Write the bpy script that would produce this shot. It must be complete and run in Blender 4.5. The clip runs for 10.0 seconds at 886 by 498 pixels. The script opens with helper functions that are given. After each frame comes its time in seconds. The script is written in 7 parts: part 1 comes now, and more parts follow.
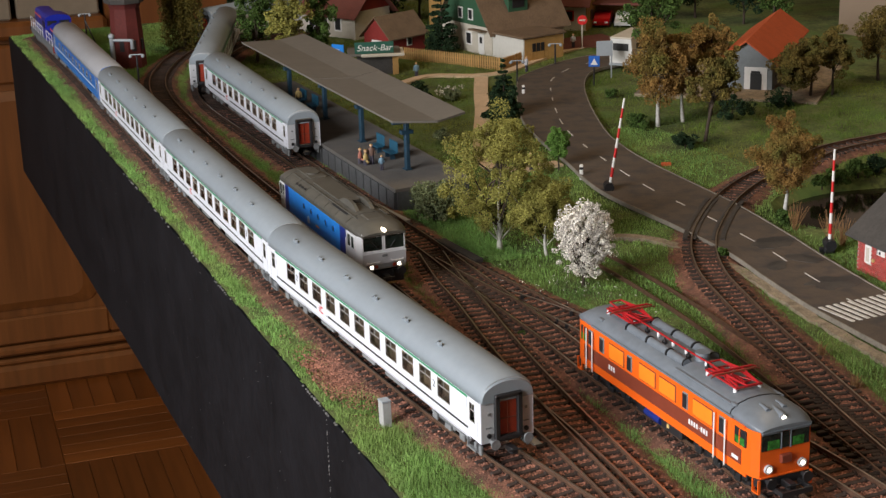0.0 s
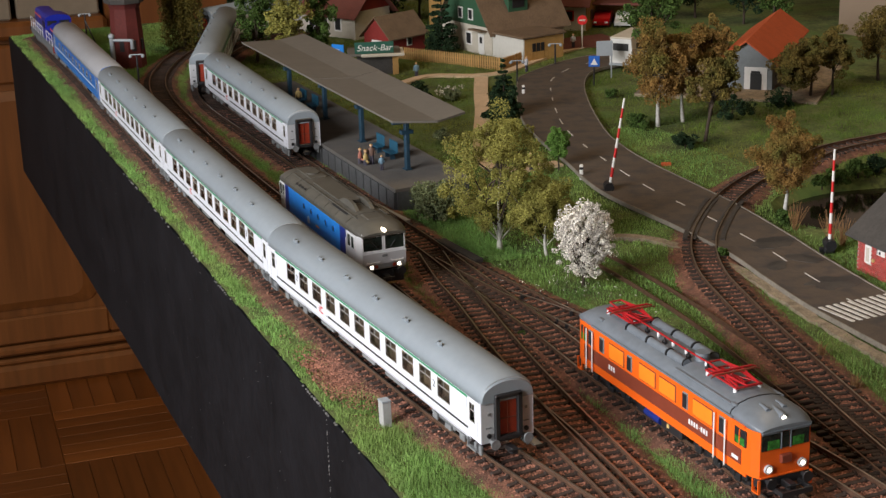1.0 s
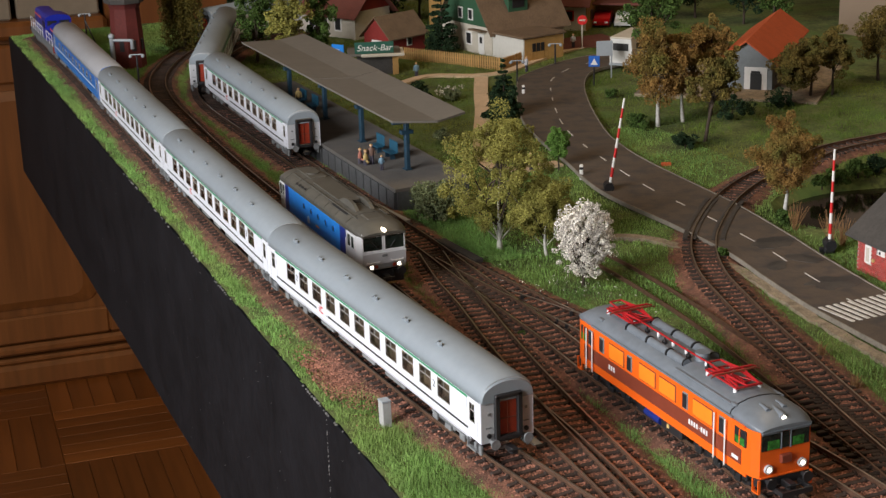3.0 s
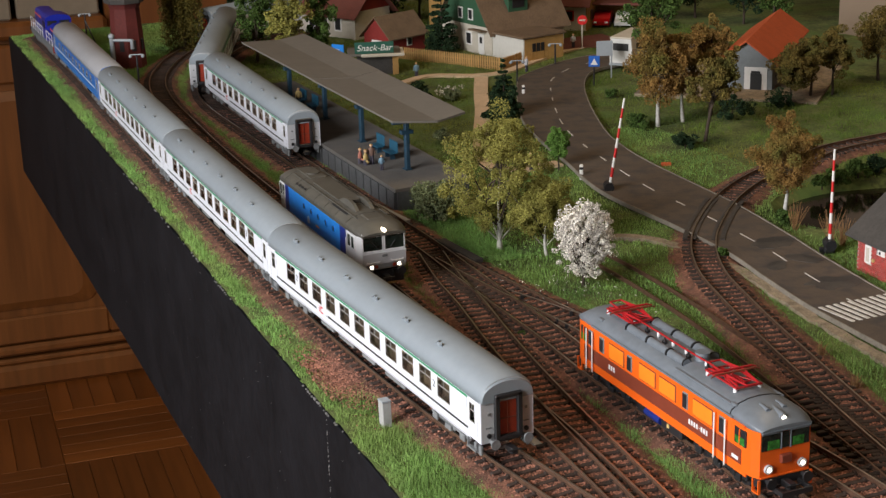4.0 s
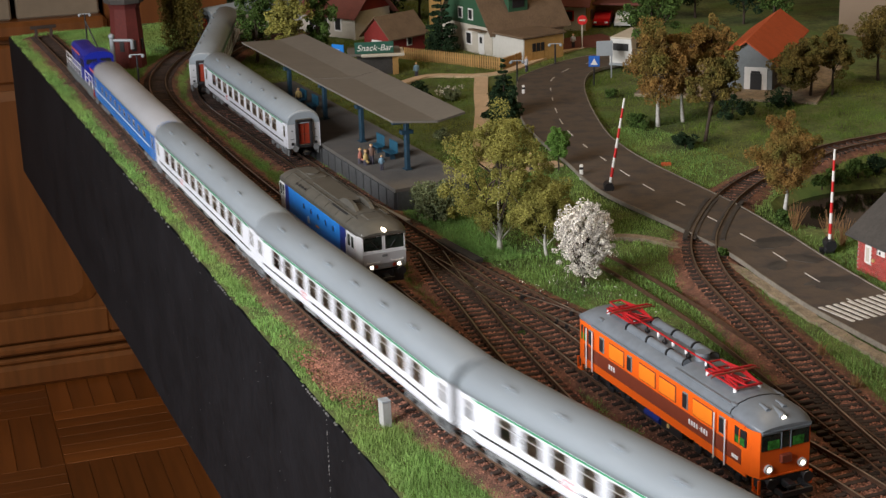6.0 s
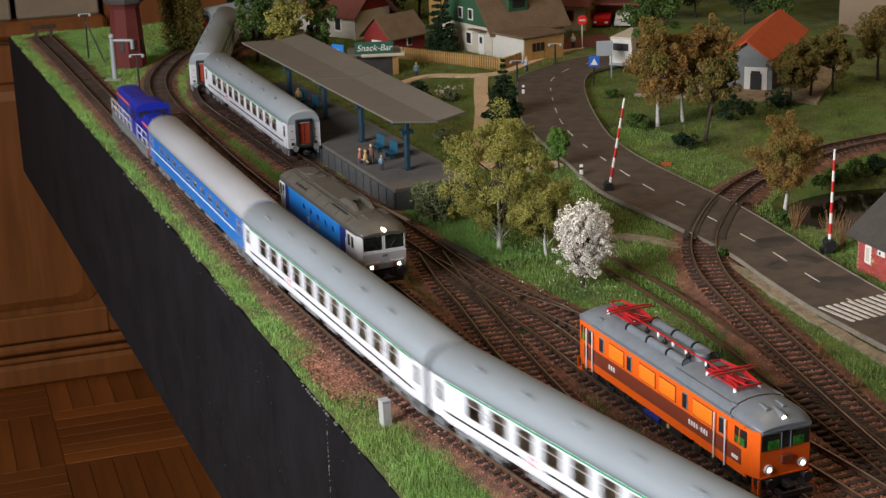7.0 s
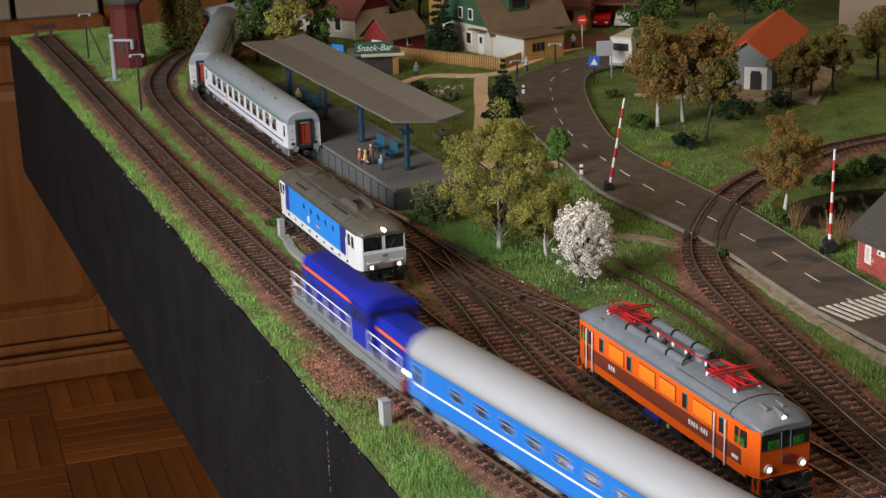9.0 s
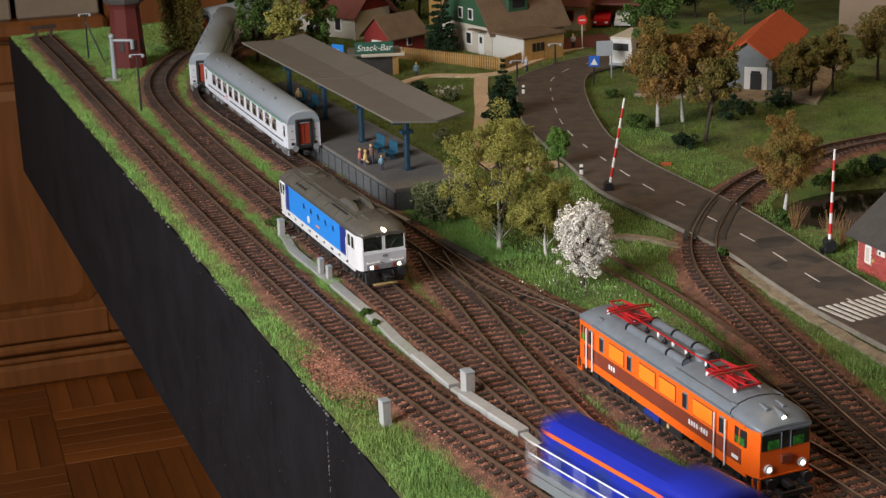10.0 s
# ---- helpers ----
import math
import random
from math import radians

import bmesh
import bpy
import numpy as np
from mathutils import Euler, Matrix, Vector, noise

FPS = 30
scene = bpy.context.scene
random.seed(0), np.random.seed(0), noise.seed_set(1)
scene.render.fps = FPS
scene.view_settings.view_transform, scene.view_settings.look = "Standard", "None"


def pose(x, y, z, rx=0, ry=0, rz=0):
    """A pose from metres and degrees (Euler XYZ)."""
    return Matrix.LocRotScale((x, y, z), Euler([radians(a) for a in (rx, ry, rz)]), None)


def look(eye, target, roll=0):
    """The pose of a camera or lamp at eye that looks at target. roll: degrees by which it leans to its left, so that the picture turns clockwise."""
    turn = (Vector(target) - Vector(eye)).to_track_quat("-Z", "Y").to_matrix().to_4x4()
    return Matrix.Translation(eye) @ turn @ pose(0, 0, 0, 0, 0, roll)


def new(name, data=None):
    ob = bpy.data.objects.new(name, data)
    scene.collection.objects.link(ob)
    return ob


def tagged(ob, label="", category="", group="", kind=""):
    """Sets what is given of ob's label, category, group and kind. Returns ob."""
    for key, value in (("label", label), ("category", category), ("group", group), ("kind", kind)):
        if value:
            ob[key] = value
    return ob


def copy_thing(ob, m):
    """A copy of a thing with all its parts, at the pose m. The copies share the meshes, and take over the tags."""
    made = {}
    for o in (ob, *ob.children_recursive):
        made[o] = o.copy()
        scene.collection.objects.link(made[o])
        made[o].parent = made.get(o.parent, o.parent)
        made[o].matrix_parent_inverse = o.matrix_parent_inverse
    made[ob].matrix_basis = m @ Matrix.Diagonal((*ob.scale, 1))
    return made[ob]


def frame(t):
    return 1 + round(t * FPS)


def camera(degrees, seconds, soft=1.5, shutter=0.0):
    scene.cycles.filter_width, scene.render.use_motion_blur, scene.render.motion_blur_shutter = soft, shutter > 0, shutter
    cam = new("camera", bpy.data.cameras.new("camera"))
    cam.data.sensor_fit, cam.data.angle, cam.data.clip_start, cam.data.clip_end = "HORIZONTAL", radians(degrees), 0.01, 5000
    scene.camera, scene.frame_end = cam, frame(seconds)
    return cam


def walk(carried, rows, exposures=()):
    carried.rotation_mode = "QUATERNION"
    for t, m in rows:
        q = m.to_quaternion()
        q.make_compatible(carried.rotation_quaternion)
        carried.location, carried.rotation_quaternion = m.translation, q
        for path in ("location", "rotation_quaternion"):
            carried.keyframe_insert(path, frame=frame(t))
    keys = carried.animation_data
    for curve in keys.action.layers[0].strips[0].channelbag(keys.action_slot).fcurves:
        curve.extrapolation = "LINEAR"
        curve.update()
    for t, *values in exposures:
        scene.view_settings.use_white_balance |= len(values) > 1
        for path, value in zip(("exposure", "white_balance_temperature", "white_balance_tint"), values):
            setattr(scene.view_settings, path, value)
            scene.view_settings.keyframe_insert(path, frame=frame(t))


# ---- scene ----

# ---------- camera ----------
cam = camera(31.17, 10.0, soft=1.4, shutter=1.0)
TILT = radians(17.669)
EYE = (0.0, 0.0, 0.3265)
AIM = (0.0, math.cos(TILT), 0.3265 - math.sin(TILT))
walk(cam, [(0.0, look(EYE, AIM, -1.747)), (10.0, look(EYE, AIM, -1.747))], [(0.0, -0.03), (0.3, -0.03), (0.5, -0.2), (0.8, -0.03), (10.0, -0.03)])

# ---------- world and light ----------
world = bpy.data.worlds.new("world")
scene.world = world
world.use_nodes = True
world.node_tree.nodes["Background"].inputs[0].default_value = (0.55, 0.7, 1.0, 1)
world.node_tree.nodes["Background"].inputs[1].default_value = 0.3


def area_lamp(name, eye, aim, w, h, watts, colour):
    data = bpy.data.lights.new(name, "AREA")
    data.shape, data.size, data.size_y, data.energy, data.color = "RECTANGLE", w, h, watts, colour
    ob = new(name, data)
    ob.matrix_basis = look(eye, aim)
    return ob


area_lamp("window_light", (-1.44, -0.30, 0.75), (0.0, 0.8, 0.0), 1.2, 1.15, 77, (0.975, 0.965, 0.96))
# warm fill added over the layout's back; no lamp hangs there
area_lamp("warm_back_fill", (0.35, 1.25, 1.60), (0.25, 1.35, 0.0), 0.42, 0.42, 6.0, (1.0, 0.74, 0.42))

# ---------- helpers ----------
rnd = random.Random(7)
rng = np.random.default_rng(11)
U = Vector((-0.3635, 0.9316, 0))   # along the layout's front edge, away from the camera
N = Vector((0.9316, 0.3635, 0))    # across it, into the layout
EDGE = Vector((-0.022, 0.666, 0))  # a place on that edge


class Geo:
    """Gathers vertices and faces."""

    def __init__(self):
        self.v, self.f, self.s = [], [], []

    def add(self, vs, fs, smooth=False):
        n = len(self.v)
        self.v += [tuple(p) for p in vs]
        self.f += [tuple(n + i for i in f) for f in fs]
        self.s += [smooth] * len(fs)
        return self

    def box(self, x0, x1, y0, y1, z0, z1, c=0.0, m=None):
        if c <= 0:
            vs = [(x, y, z) for x in (x0, x1) for y in (y0, y1) for z in (z0, z1)]
            fs = [(0, 1, 3, 2), (4, 6, 7, 5), (0, 4, 5, 1), (2, 3, 7, 6), (0, 2, 6, 4), (1, 5, 7, 3)]
        else:
            vs, idx = [], {}
            lo, hi = (x0, y0, z0), (x1, y1, z1)
            for a in (0, 1):
                for b in (0, 1):
                    for d in (0, 1):
                        e = (a, b, d)
                        for k in range(3):
                            p = [(hi[j] - (0 if j == k else c)) if e[j] else (lo[j] + (0 if j == k else c)) for j in range(3)]
                            idx[e, k] = len(vs)
                            vs.append(p)
            fs = []
            for k in range(3):
                i, j = [(1, 2), (2, 0), (0, 1)][k]
                for side in (0, 1):
                    ring = []
                    for p, q in ((0, 0), (1, 0), (1, 1), (0, 1)):
                        e = [0, 0, 0]
                        e[k], e[i], e[j] = side, p, q
                        ring.append(idx[tuple(e), k])
                    fs.append(ring if side else ring[::-1])
            for k in range(3):
                i, j = [(1, 2), (2, 0), (0, 1)][k]
                for p in (0, 1):
                    for q in (0, 1):
                        e0, e1 = [0, 0, 0], [0, 0, 0]
                        e0[k], e1[k] = 0, 1
                        for e in (e0, e1):
                            e[i], e[j] = p, q
                        ring = [idx[tuple(e0), i], idx[tuple(e1), i], idx[tuple(e1), j], idx[tuple(e0), j]]
                        fs.append(ring if p == q else ring[::-1])
            for e in [(a, b, d) for a in (0, 1) for b in (0, 1) for d in (0, 1)]:
                ring = [idx[e, 0], idx[e, 1], idx[e, 2]]
                fs.append(ring if sum(e) % 2 else ring[::-1])
        if m is not None:
            vs = [m @ Vector(p) for p in vs]
        return self.add(vs, fs)

    def cyl(self, p, q, r, n=10, r2=None, caps=True, smooth=True):
        p, q = Vector(p), Vector(q)
        r2 = r if r2 is None else r2
        d = (q - p).normalized()
        a = d.orthogonal().normalized()
        b = d.cross(a)
        vs = []
        for o, rad in ((p, r), (q, r2)):
            for i in range(n):
                t = 2 * math.pi * i / n
                vs.append(o + rad * (math.cos(t) * a + math.sin(t) * b))
        fs = [(i, (i + 1) % n, n + (i + 1) % n, n + i) for i in range(n)]
        self.add(vs, fs, smooth)
        if caps:
            self.add(vs[:n], [tuple(range(n))[::-1]])
            self.add(vs[n:], [tuple(range(n))])
        return self

    def loft(self, rings, caps=True, smooth=False, closed=True):
        n = len(rings[0])
        vs = [p for r in rings for p in r]
        fs = []
        for k in range(len(rings) - 1):
            for i in range(n if closed else n - 1):
                j = (i + 1) % n
                fs.append((k * n + i, k * n + j, (k + 1) * n + j, (k + 1) * n + i))
        self.add(vs, fs, smooth)
        if caps:
            self.add(rings[0], [tuple(range(n))[::-1]])
            self.add(rings[-1], [tuple(range(n))])
        return self

    def ball(self, c, r, n=8, m=6, squash=(1, 1, 1)):
        vs = []
        for i in range(m + 1):
            a = math.pi * i / m
            for j in range(n):
                b = 2 * math.pi * j / n
                vs.append((c[0] + squash[0] * r * math.sin(a) * math.cos(b), c[1] + squash[1] * r * math.sin(a) * math.sin(b), c[2] + squash[2] * r * math.cos(a)))
        fs = [(i * n + j, (i + 1) * n + j, (i + 1) * n + (j + 1) % n, i * n + (j + 1) % n) for i in range(m) for j in range(n)]
        return self.add(vs, fs, True)

    def tube(self, pts, r, n=6):
        for a, b in zip(pts[:-1], pts[1:]):
            self.cyl(a, b, r, n)
        return self

    def mesh(self, name):
        me = bpy.data.meshes.new(name)
        me.from_pydata(self.v, [], self.f)
        me.polygons.foreach_set("use_smooth", self.s)
        me.update()
        return me


def put(name, geo, material, parent=None, label="", m=None):
    me = geo if isinstance(geo, bpy.types.Mesh) else geo.mesh(name)
    if not me.materials:
        me.materials.append(material)
    ob = new(name, me)
    if parent is not None:
        ob.parent = parent
    if m is not None:
        ob.matrix_basis = m
    if label:
        ob["label"] = label
    return ob


def part(name, geo, material, parent, label="", m=None):
    return put(name, geo, material, parent, label, m)


def thing(name, label, category, m=None, group="", kind=""):
    ob = new(name)
    ob.empty_display_size = 0.01
    if m is not None:
        ob.matrix_basis = m
    return tagged(ob, label, category, group, kind)


def solo(name, geo, material, label, category, m=None, group="", kind=""):
    return tagged(put(name, geo, material, None, "", m), label, category, group, kind)


def big_mesh(name, verts, faces_n, smooth=False):
    """verts: array (k * faces_n, 3), each run of faces_n corners is one face."""
    verts = np.asarray(verts, dtype=np.float32)
    k = len(verts)
    me = bpy.data.meshes.new(name)
    me.vertices.add(k)
    me.vertices.foreach_set("co", verts.ravel())
    me.loops.add(k)
    me.loops.foreach_set("vertex_index", np.arange(k, dtype=np.int32))
    me.polygons.add(k // faces_n)
    me.polygons.foreach_set("loop_start", np.arange(0, k, faces_n, dtype=np.int32))
    me.polygons.foreach_set("loop_total", np.full(k // faces_n, faces_n, dtype=np.int32))
    me.update()
    me.validate()
    return me


# ---------- materials ----------
def mat(name, colour, rough=0.6, metal=0.0, vary=0.25, scale=400.0, bump=0.15, dirt=None, dirt_amount=0.0, random_obj=0.0, random_isl=0.0, spec=0.5, fine=6.0, coord="Object", trans=0.0, bump_dist=0.0004, stretch=None):
    mt = bpy.data.materials.new(name)
    mt.use_nodes = True
    nt = mt.node_tree
    L = nt.links.new
    bs = nt.nodes["Principled BSDF"]
    bs.inputs["Roughness"].default_value, bs.inputs["Metallic"].default_value = rough, metal
    bs.inputs["Specular IOR Level"].default_value = spec
    bs.inputs["Transmission Weight"].default_value = trans
    tc = nt.nodes.new("ShaderNodeTexCoord")
    n1 = nt.nodes.new("ShaderNodeTexNoise")
    n1.inputs["Scale"].default_value, n1.inputs["Detail"].default_value = scale, 4
    n2 = nt.nodes.new("ShaderNodeTexNoise")
    n2.inputs["Scale"].default_value, n2.inputs["Detail"].default_value = scale / fine, 3
    at = tc.outputs[coord]
    if stretch is not None:
        mp = nt.nodes.new("ShaderNodeMapping")
        mp.inputs["Scale"].default_value = stretch
        L(at, mp.inputs["Vector"])
        at = mp.outputs["Vector"]
    for n in (n1, n2):
        L(at, n.inputs["Vector"])
    lo = tuple(max(0.0, c * (1 - vary)) for c in colour)
    hi = tuple(min(1.0, c * (1 + vary)) for c in colour)
    mix = nt.nodes.new("ShaderNodeMix")
    mix.data_type = "RGBA"
    mix.inputs[6].default_value, mix.inputs[7].default_value = (*lo, 1), (*hi, 1)
    add = nt.nodes.new("ShaderNodeMath")
    add.operation = "ADD"
    L(n1.outputs["Fac"], add.inputs[0])
    L(n2.outputs["Fac"], add.inputs[1])
    rg = nt.nodes.new("ShaderNodeMapRange")
    rg.inputs[1].default_value, rg.inputs[2].default_value = 0.7, 1.3
    L(add.outputs[0], rg.inputs[0])
    L(rg.outputs[0], mix.inputs[0])
    out = mix.outputs[2]
    if dirt is not None:
        dm = nt.nodes.new("ShaderNodeMix")
        dm.data_type = "RGBA"
        dm.inputs[7].default_value = (*dirt, 1)
        n3 = nt.nodes.new("ShaderNodeTexNoise")
        n3.inputs["Scale"].default_value, n3.inputs["Detail"].default_value = scale / 9, 5
        L(at, n3.inputs["Vector"])
        r3 = nt.nodes.new("ShaderNodeMapRange")
        r3.inputs[1].default_value, r3.inputs[2].default_value, r3.inputs[4].default_value = 0.45, 0.68, dirt_amount
        L(n3.outputs["Fac"], r3.inputs[0])
        L(r3.outputs[0], dm.inputs[0])
        L(out, dm.inputs[6])
        out = dm.outputs[2]
    for amount, node, sock in ((random_obj, "ShaderNodeObjectInfo", "Random"), (random_isl, "ShaderNodeNewGeometry", "Random Per Island")):
        if amount > 0:
            oi = nt.nodes.new(node)
            mr = nt.nodes.new("ShaderNodeMapRange")
            mr.inputs[3].default_value, mr.inputs[4].default_value = 1 - amount, 1 + amount
            L(oi.outputs[sock], mr.inputs[0])
            hs = nt.nodes.new("ShaderNodeHueSaturation")
            L(mr.outputs[0], hs.inputs["Value"])
            L(out, hs.inputs["Color"])
            out = hs.outputs["Color"]
    L(out, bs.inputs["Base Color"])
    if bump > 0:
        bp = nt.nodes.new("ShaderNodeBump")
        bp.inputs["Strength"].default_value, bp.inputs["Distance"].default_value = bump, bump_dist
        L(n1.outputs["Fac"], bp.inputs["Height"])
        L(bp.outputs["Normal"], bs.inputs["Normal"])
    return mt


def glow(name, colour, strength):
    mt = bpy.data.materials.new(name)
    mt.use_nodes = True
    bs = mt.node_tree.nodes["Principled BSDF"]
    bs.inputs["Base Color"].default_value = (*colour, 1)
    bs.inputs["Emission Color"].default_value = (*colour, 1)
    bs.inputs["Emission Strength"].default_value = strength
    return mt


def glass(name, colour=(0.9, 0.95, 0.95), rough=0.03):
    mt = bpy.data.materials.new(name)
    mt.use_nodes = True
    bs = mt.node_tree.nodes["Principled BSDF"]
    bs.inputs["Base Color"].default_value = (*colour, 1)
    bs.inputs["Roughness"].default_value = rough
    bs.inputs["Transmission Weight"].default_value = 1.0
    bs.inputs["IOR"].default_value = 1.1
    return mt


M = dict(
    soil=mat("soil", (0.10, 0.125, 0.036), 0.95, vary=0.6, scale=260, bump=0.8, dirt=(0.1, 0.17, 0.038), dirt_amount=0.95, bump_dist=0.001),
    ballast=mat("ballast_bed", (0.2, 0.09, 0.058), 0.95, vary=0.6, scale=900, bump=1.0, dirt=(0.04, 0.026, 0.02), dirt_amount=0.6, bump_dist=0.0012),
    stone=mat("ballast_stone", (0.31, 0.14, 0.096), 0.9, vary=0.4, scale=1200, bump=0.2, random_isl=0.75),
    sleeper=mat("sleeper_wood", (0.045, 0.029, 0.023), 0.8, vary=0.4, scale=900, bump=0.4, random_obj=0.35),
    rail=mat("rail_rust", (0.15, 0.085, 0.056), 0.5, 0.5, vary=0.3, scale=700, bump=0.1),
    railtop=mat("rail_bright", (0.5, 0.43, 0.37), 0.3, 0.9, vary=0.2, scale=500, bump=0.05),
    grass=mat("grass_fibre", (0.215, 0.385, 0.105), 0.75, vary=0.35, scale=45, bump=0, random_isl=0.4, spec=0.2, dirt=(0.33, 0.37, 0.11), dirt_amount=0.55),
    grass2=mat("grass_fibre_dark", (0.105, 0.165, 0.028), 0.8, vary=0.4, scale=40, bump=0, random_isl=0.4, spec=0.2, dirt=(0.21, 0.175, 0.045), dirt_amount=0.75),
    asphalt=mat("asphalt", (0.098, 0.074, 0.058), 0.75, vary=0.18, scale=700, bump=0.25, dirt=(0.05, 0.046, 0.046), dirt_amount=0.85, fine=20),
    tar=mat("tar", (0.045, 0.042, 0.042), 0.6, vary=0.35, scale=300, bump=0.3, dirt=(0.085, 0.072, 0.062), dirt_amount=0.8),
    mark=mat("road_paint", (0.62, 0.6, 0.56), 0.7, vary=0.18, scale=500, bump=0.1, dirt=(0.2, 0.18, 0.17), dirt_amount=0.35),
    kerb=mat("kerb_stone", (0.22, 0.195, 0.16), 0.85, vary=0.25, scale=500),
    path=mat("sand_path", (0.62, 0.46, 0.31), 0.9, vary=0.15, scale=500),
    black=mat("black_board", (0.0075, 0.0077, 0.0095), 0.62, vary=0.35, scale=140, bump=0.5, dirt=(0.014, 0.014, 0.017), dirt_amount=0.35, spec=0.15),
    white=mat("coach_white", (0.74, 0.765, 0.85), 0.32, vary=0.02, scale=300, bump=0.02),
    roofgrey=mat("coach_roof", (0.242, 0.278, 0.312), 0.52, vary=0.05, scale=200, bump=0.03),
    roofgrey2=mat("coach_roof_light", (0.34, 0.35, 0.38), 0.5, vary=0.05, scale=200, bump=0.03),
    endgrey=mat("coach_end", (0.5, 0.51, 0.54), 0.45, vary=0.05, scale=300, bump=0.03),
    dark=mat("dark_plastic", (0.018, 0.018, 0.02), 0.45, vary=0.3, scale=500, bump=0.1),
    under=mat("underframe", (0.19, 0.2, 0.21), 0.6, vary=0.25, scale=500),
    green=mat("green_line", (0.06, 0.3, 0.15), 0.4, vary=0.05, bump=0),
    red=mat("red_paint", (0.55, 0.02, 0.02), 0.4, vary=0.08, bump=0.02),
    redend=mat("red_door", (0.3, 0.035, 0.015), 0.4, vary=0.2, scale=300, bump=0.02),
    inside=mat("interior_brown", (0.36, 0.26, 0.19), 0.7, vary=0.3, scale=120, bump=0.05),
    pane=glass("window_glass", (0.82, 0.86, 0.86)),
    frame=mat("window_frame", (0.42, 0.4, 0.38), 0.4, 0.3, vary=0.1, bump=0),
    bluecoach=mat("coach_blue", (0.018, 0.155, 0.54), 0.3, vary=0.04, scale=200, bump=0.02),
    blueloco=mat("loco_light_blue", (0.02, 0.22, 0.68), 0.35, vary=0.04, scale=250, bump=0.02),
    navy=mat("loco_navy", (0.015, 0.03, 0.2), 0.35, vary=0.08, bump=0.02),
    smblue=mat("loco_royal_blue", (0.014, 0.025, 0.33), 0.28, vary=0.06, scale=250, bump=0.02),
    smgrey=mat("loco_grey", (0.16, 0.175, 0.19), 0.45, vary=0.08, bump=0.03),
    orange=mat("loco_orange", (0.86, 0.13, 0.012), 0.3, vary=0.03, scale=250, bump=0.02),
    brown=mat("loco_brown", (0.2, 0.045, 0.025), 0.35, vary=0.08, scale=300, bump=0.02),
    ltorange=mat("vent_orange", (0.95, 0.24, 0.02), 0.35, vary=0.04, bump=0.02),
    eproof=mat("loco_roof", (0.15, 0.17, 0.195), 0.4, vary=0.12, scale=250, bump=0.06),
    drab=mat("loco_drab_roof", (0.085, 0.08, 0.068), 0.5, vary=0.15, scale=250, bump=0.06),
    locowhite=mat("loco_white", (0.62, 0.62, 0.64), 0.35, vary=0.05, scale=250, bump=0.02),
    redmetal=mat("red_pantograph", (0.4, 0.014, 0.018), 0.4, vary=0.1, bump=0.02),
    wire=mat("white_bar", (0.75, 0.75, 0.76), 0.35, vary=0.05, bump=0),
    lamp=glow("lamp_warm", (1.0, 0.86, 0.66), 5.0),
    cabglass=mat("cab_glass", (0.012, 0.018, 0.015), 0.06, vary=0.5, scale=300, bump=0, dirt=(0.05, 0.075, 0.05), dirt_amount=0.6),
    greenin=mat("cab_green", (0.04, 0.2, 0.035), 0.12, vary=0.75, scale=500, bump=0.05),
    concrete=mat("concrete", (0.36, 0.36, 0.35), 0.8, vary=0.12, scale=500, bump=0.15),
    platform=mat("platform_top", (0.12, 0.115, 0.11), 0.8, vary=0.15, scale=500, bump=0.2, dirt=(0.17, 0.15, 0.13), dirt_amount=0.5),
    platside=mat("platform_side", (0.085, 0.09, 0.095), 0.7, vary=0.2, scale=400),
    canopy=mat("canopy_grey", (0.155, 0.142, 0.125), 0.6, vary=0.08, scale=200, bump=0.05),
    bluesteel=mat("blue_steel", (0.015, 0.045, 0.075), 0.45, vary=0.15, bump=0.03),
    seatblue=mat("seat_blue", (0.02, 0.09, 0.15), 0.4, vary=0.1, bump=0.03),
    bark=mat("bark", (0.06, 0.042, 0.03), 0.9, vary=0.4, scale=500, bump=0.6),
    birch=mat("birch_bark", (0.6, 0.58, 0.54), 0.8, vary=0.2, scale=400, bump=0.3, dirt=(0.05, 0.045, 0.04), dirt_amount=0.9, fine=2),
    leaf_olive=mat("leaf_olive", (0.265, 0.25, 0.062), 0.8, vary=0.3, scale=120, bump=0, random_isl=0.3, spec=0.2),
    leaf_autumn=mat("leaf_autumn", (0.24, 0.135, 0.04), 0.8, vary=0.3, scale=350, dirt=(0.12, 0.13, 0.03), dirt_amount=0.9, bump=0, random_isl=0.3, spec=0.2),
    leaf_willow=mat("leaf_willow", (0.15, 0.125, 0.03), 0.8, vary=0.4, scale=160, bump=0, random_isl=0.4, spec=0.2),
    leaf_fruit=mat("leaf_fruit", (0.16, 0.115, 0.03), 0.8, vary=0.35, scale=350, dirt=(0.08, 0.1, 0.024), dirt_amount=0.9, bump=0, random_isl=0.35, spec=0.2),
    leaf_green=mat("leaf_green", (0.075, 0.13, 0.03), 0.8, vary=0.35, scale=120, bump=0, random_isl=0.5, spec=0.2),
    leaf_bright=mat("leaf_bright", (0.13, 0.24, 0.05), 0.8, vary=0.3, scale=120, bump=0, random_isl=0.3, spec=0.2),
    leaf_dark=mat("leaf_dark", (0.02, 0.042, 0.018), 0.85, vary=0.35, scale=120, bump=0, random_isl=0.5, spec=0.2),
    leaf_sage=mat("leaf_sage", (0.17, 0.2, 0.1), 0.85, vary=0.35, scale=120, bump=0, random_isl=0.5, spec=0.2),
    blossom=mat("blossom", (0.74, 0.7, 0.64), 0.8, vary=0.25, scale=300, bump=0, random_isl=0.5, spec=0.2),
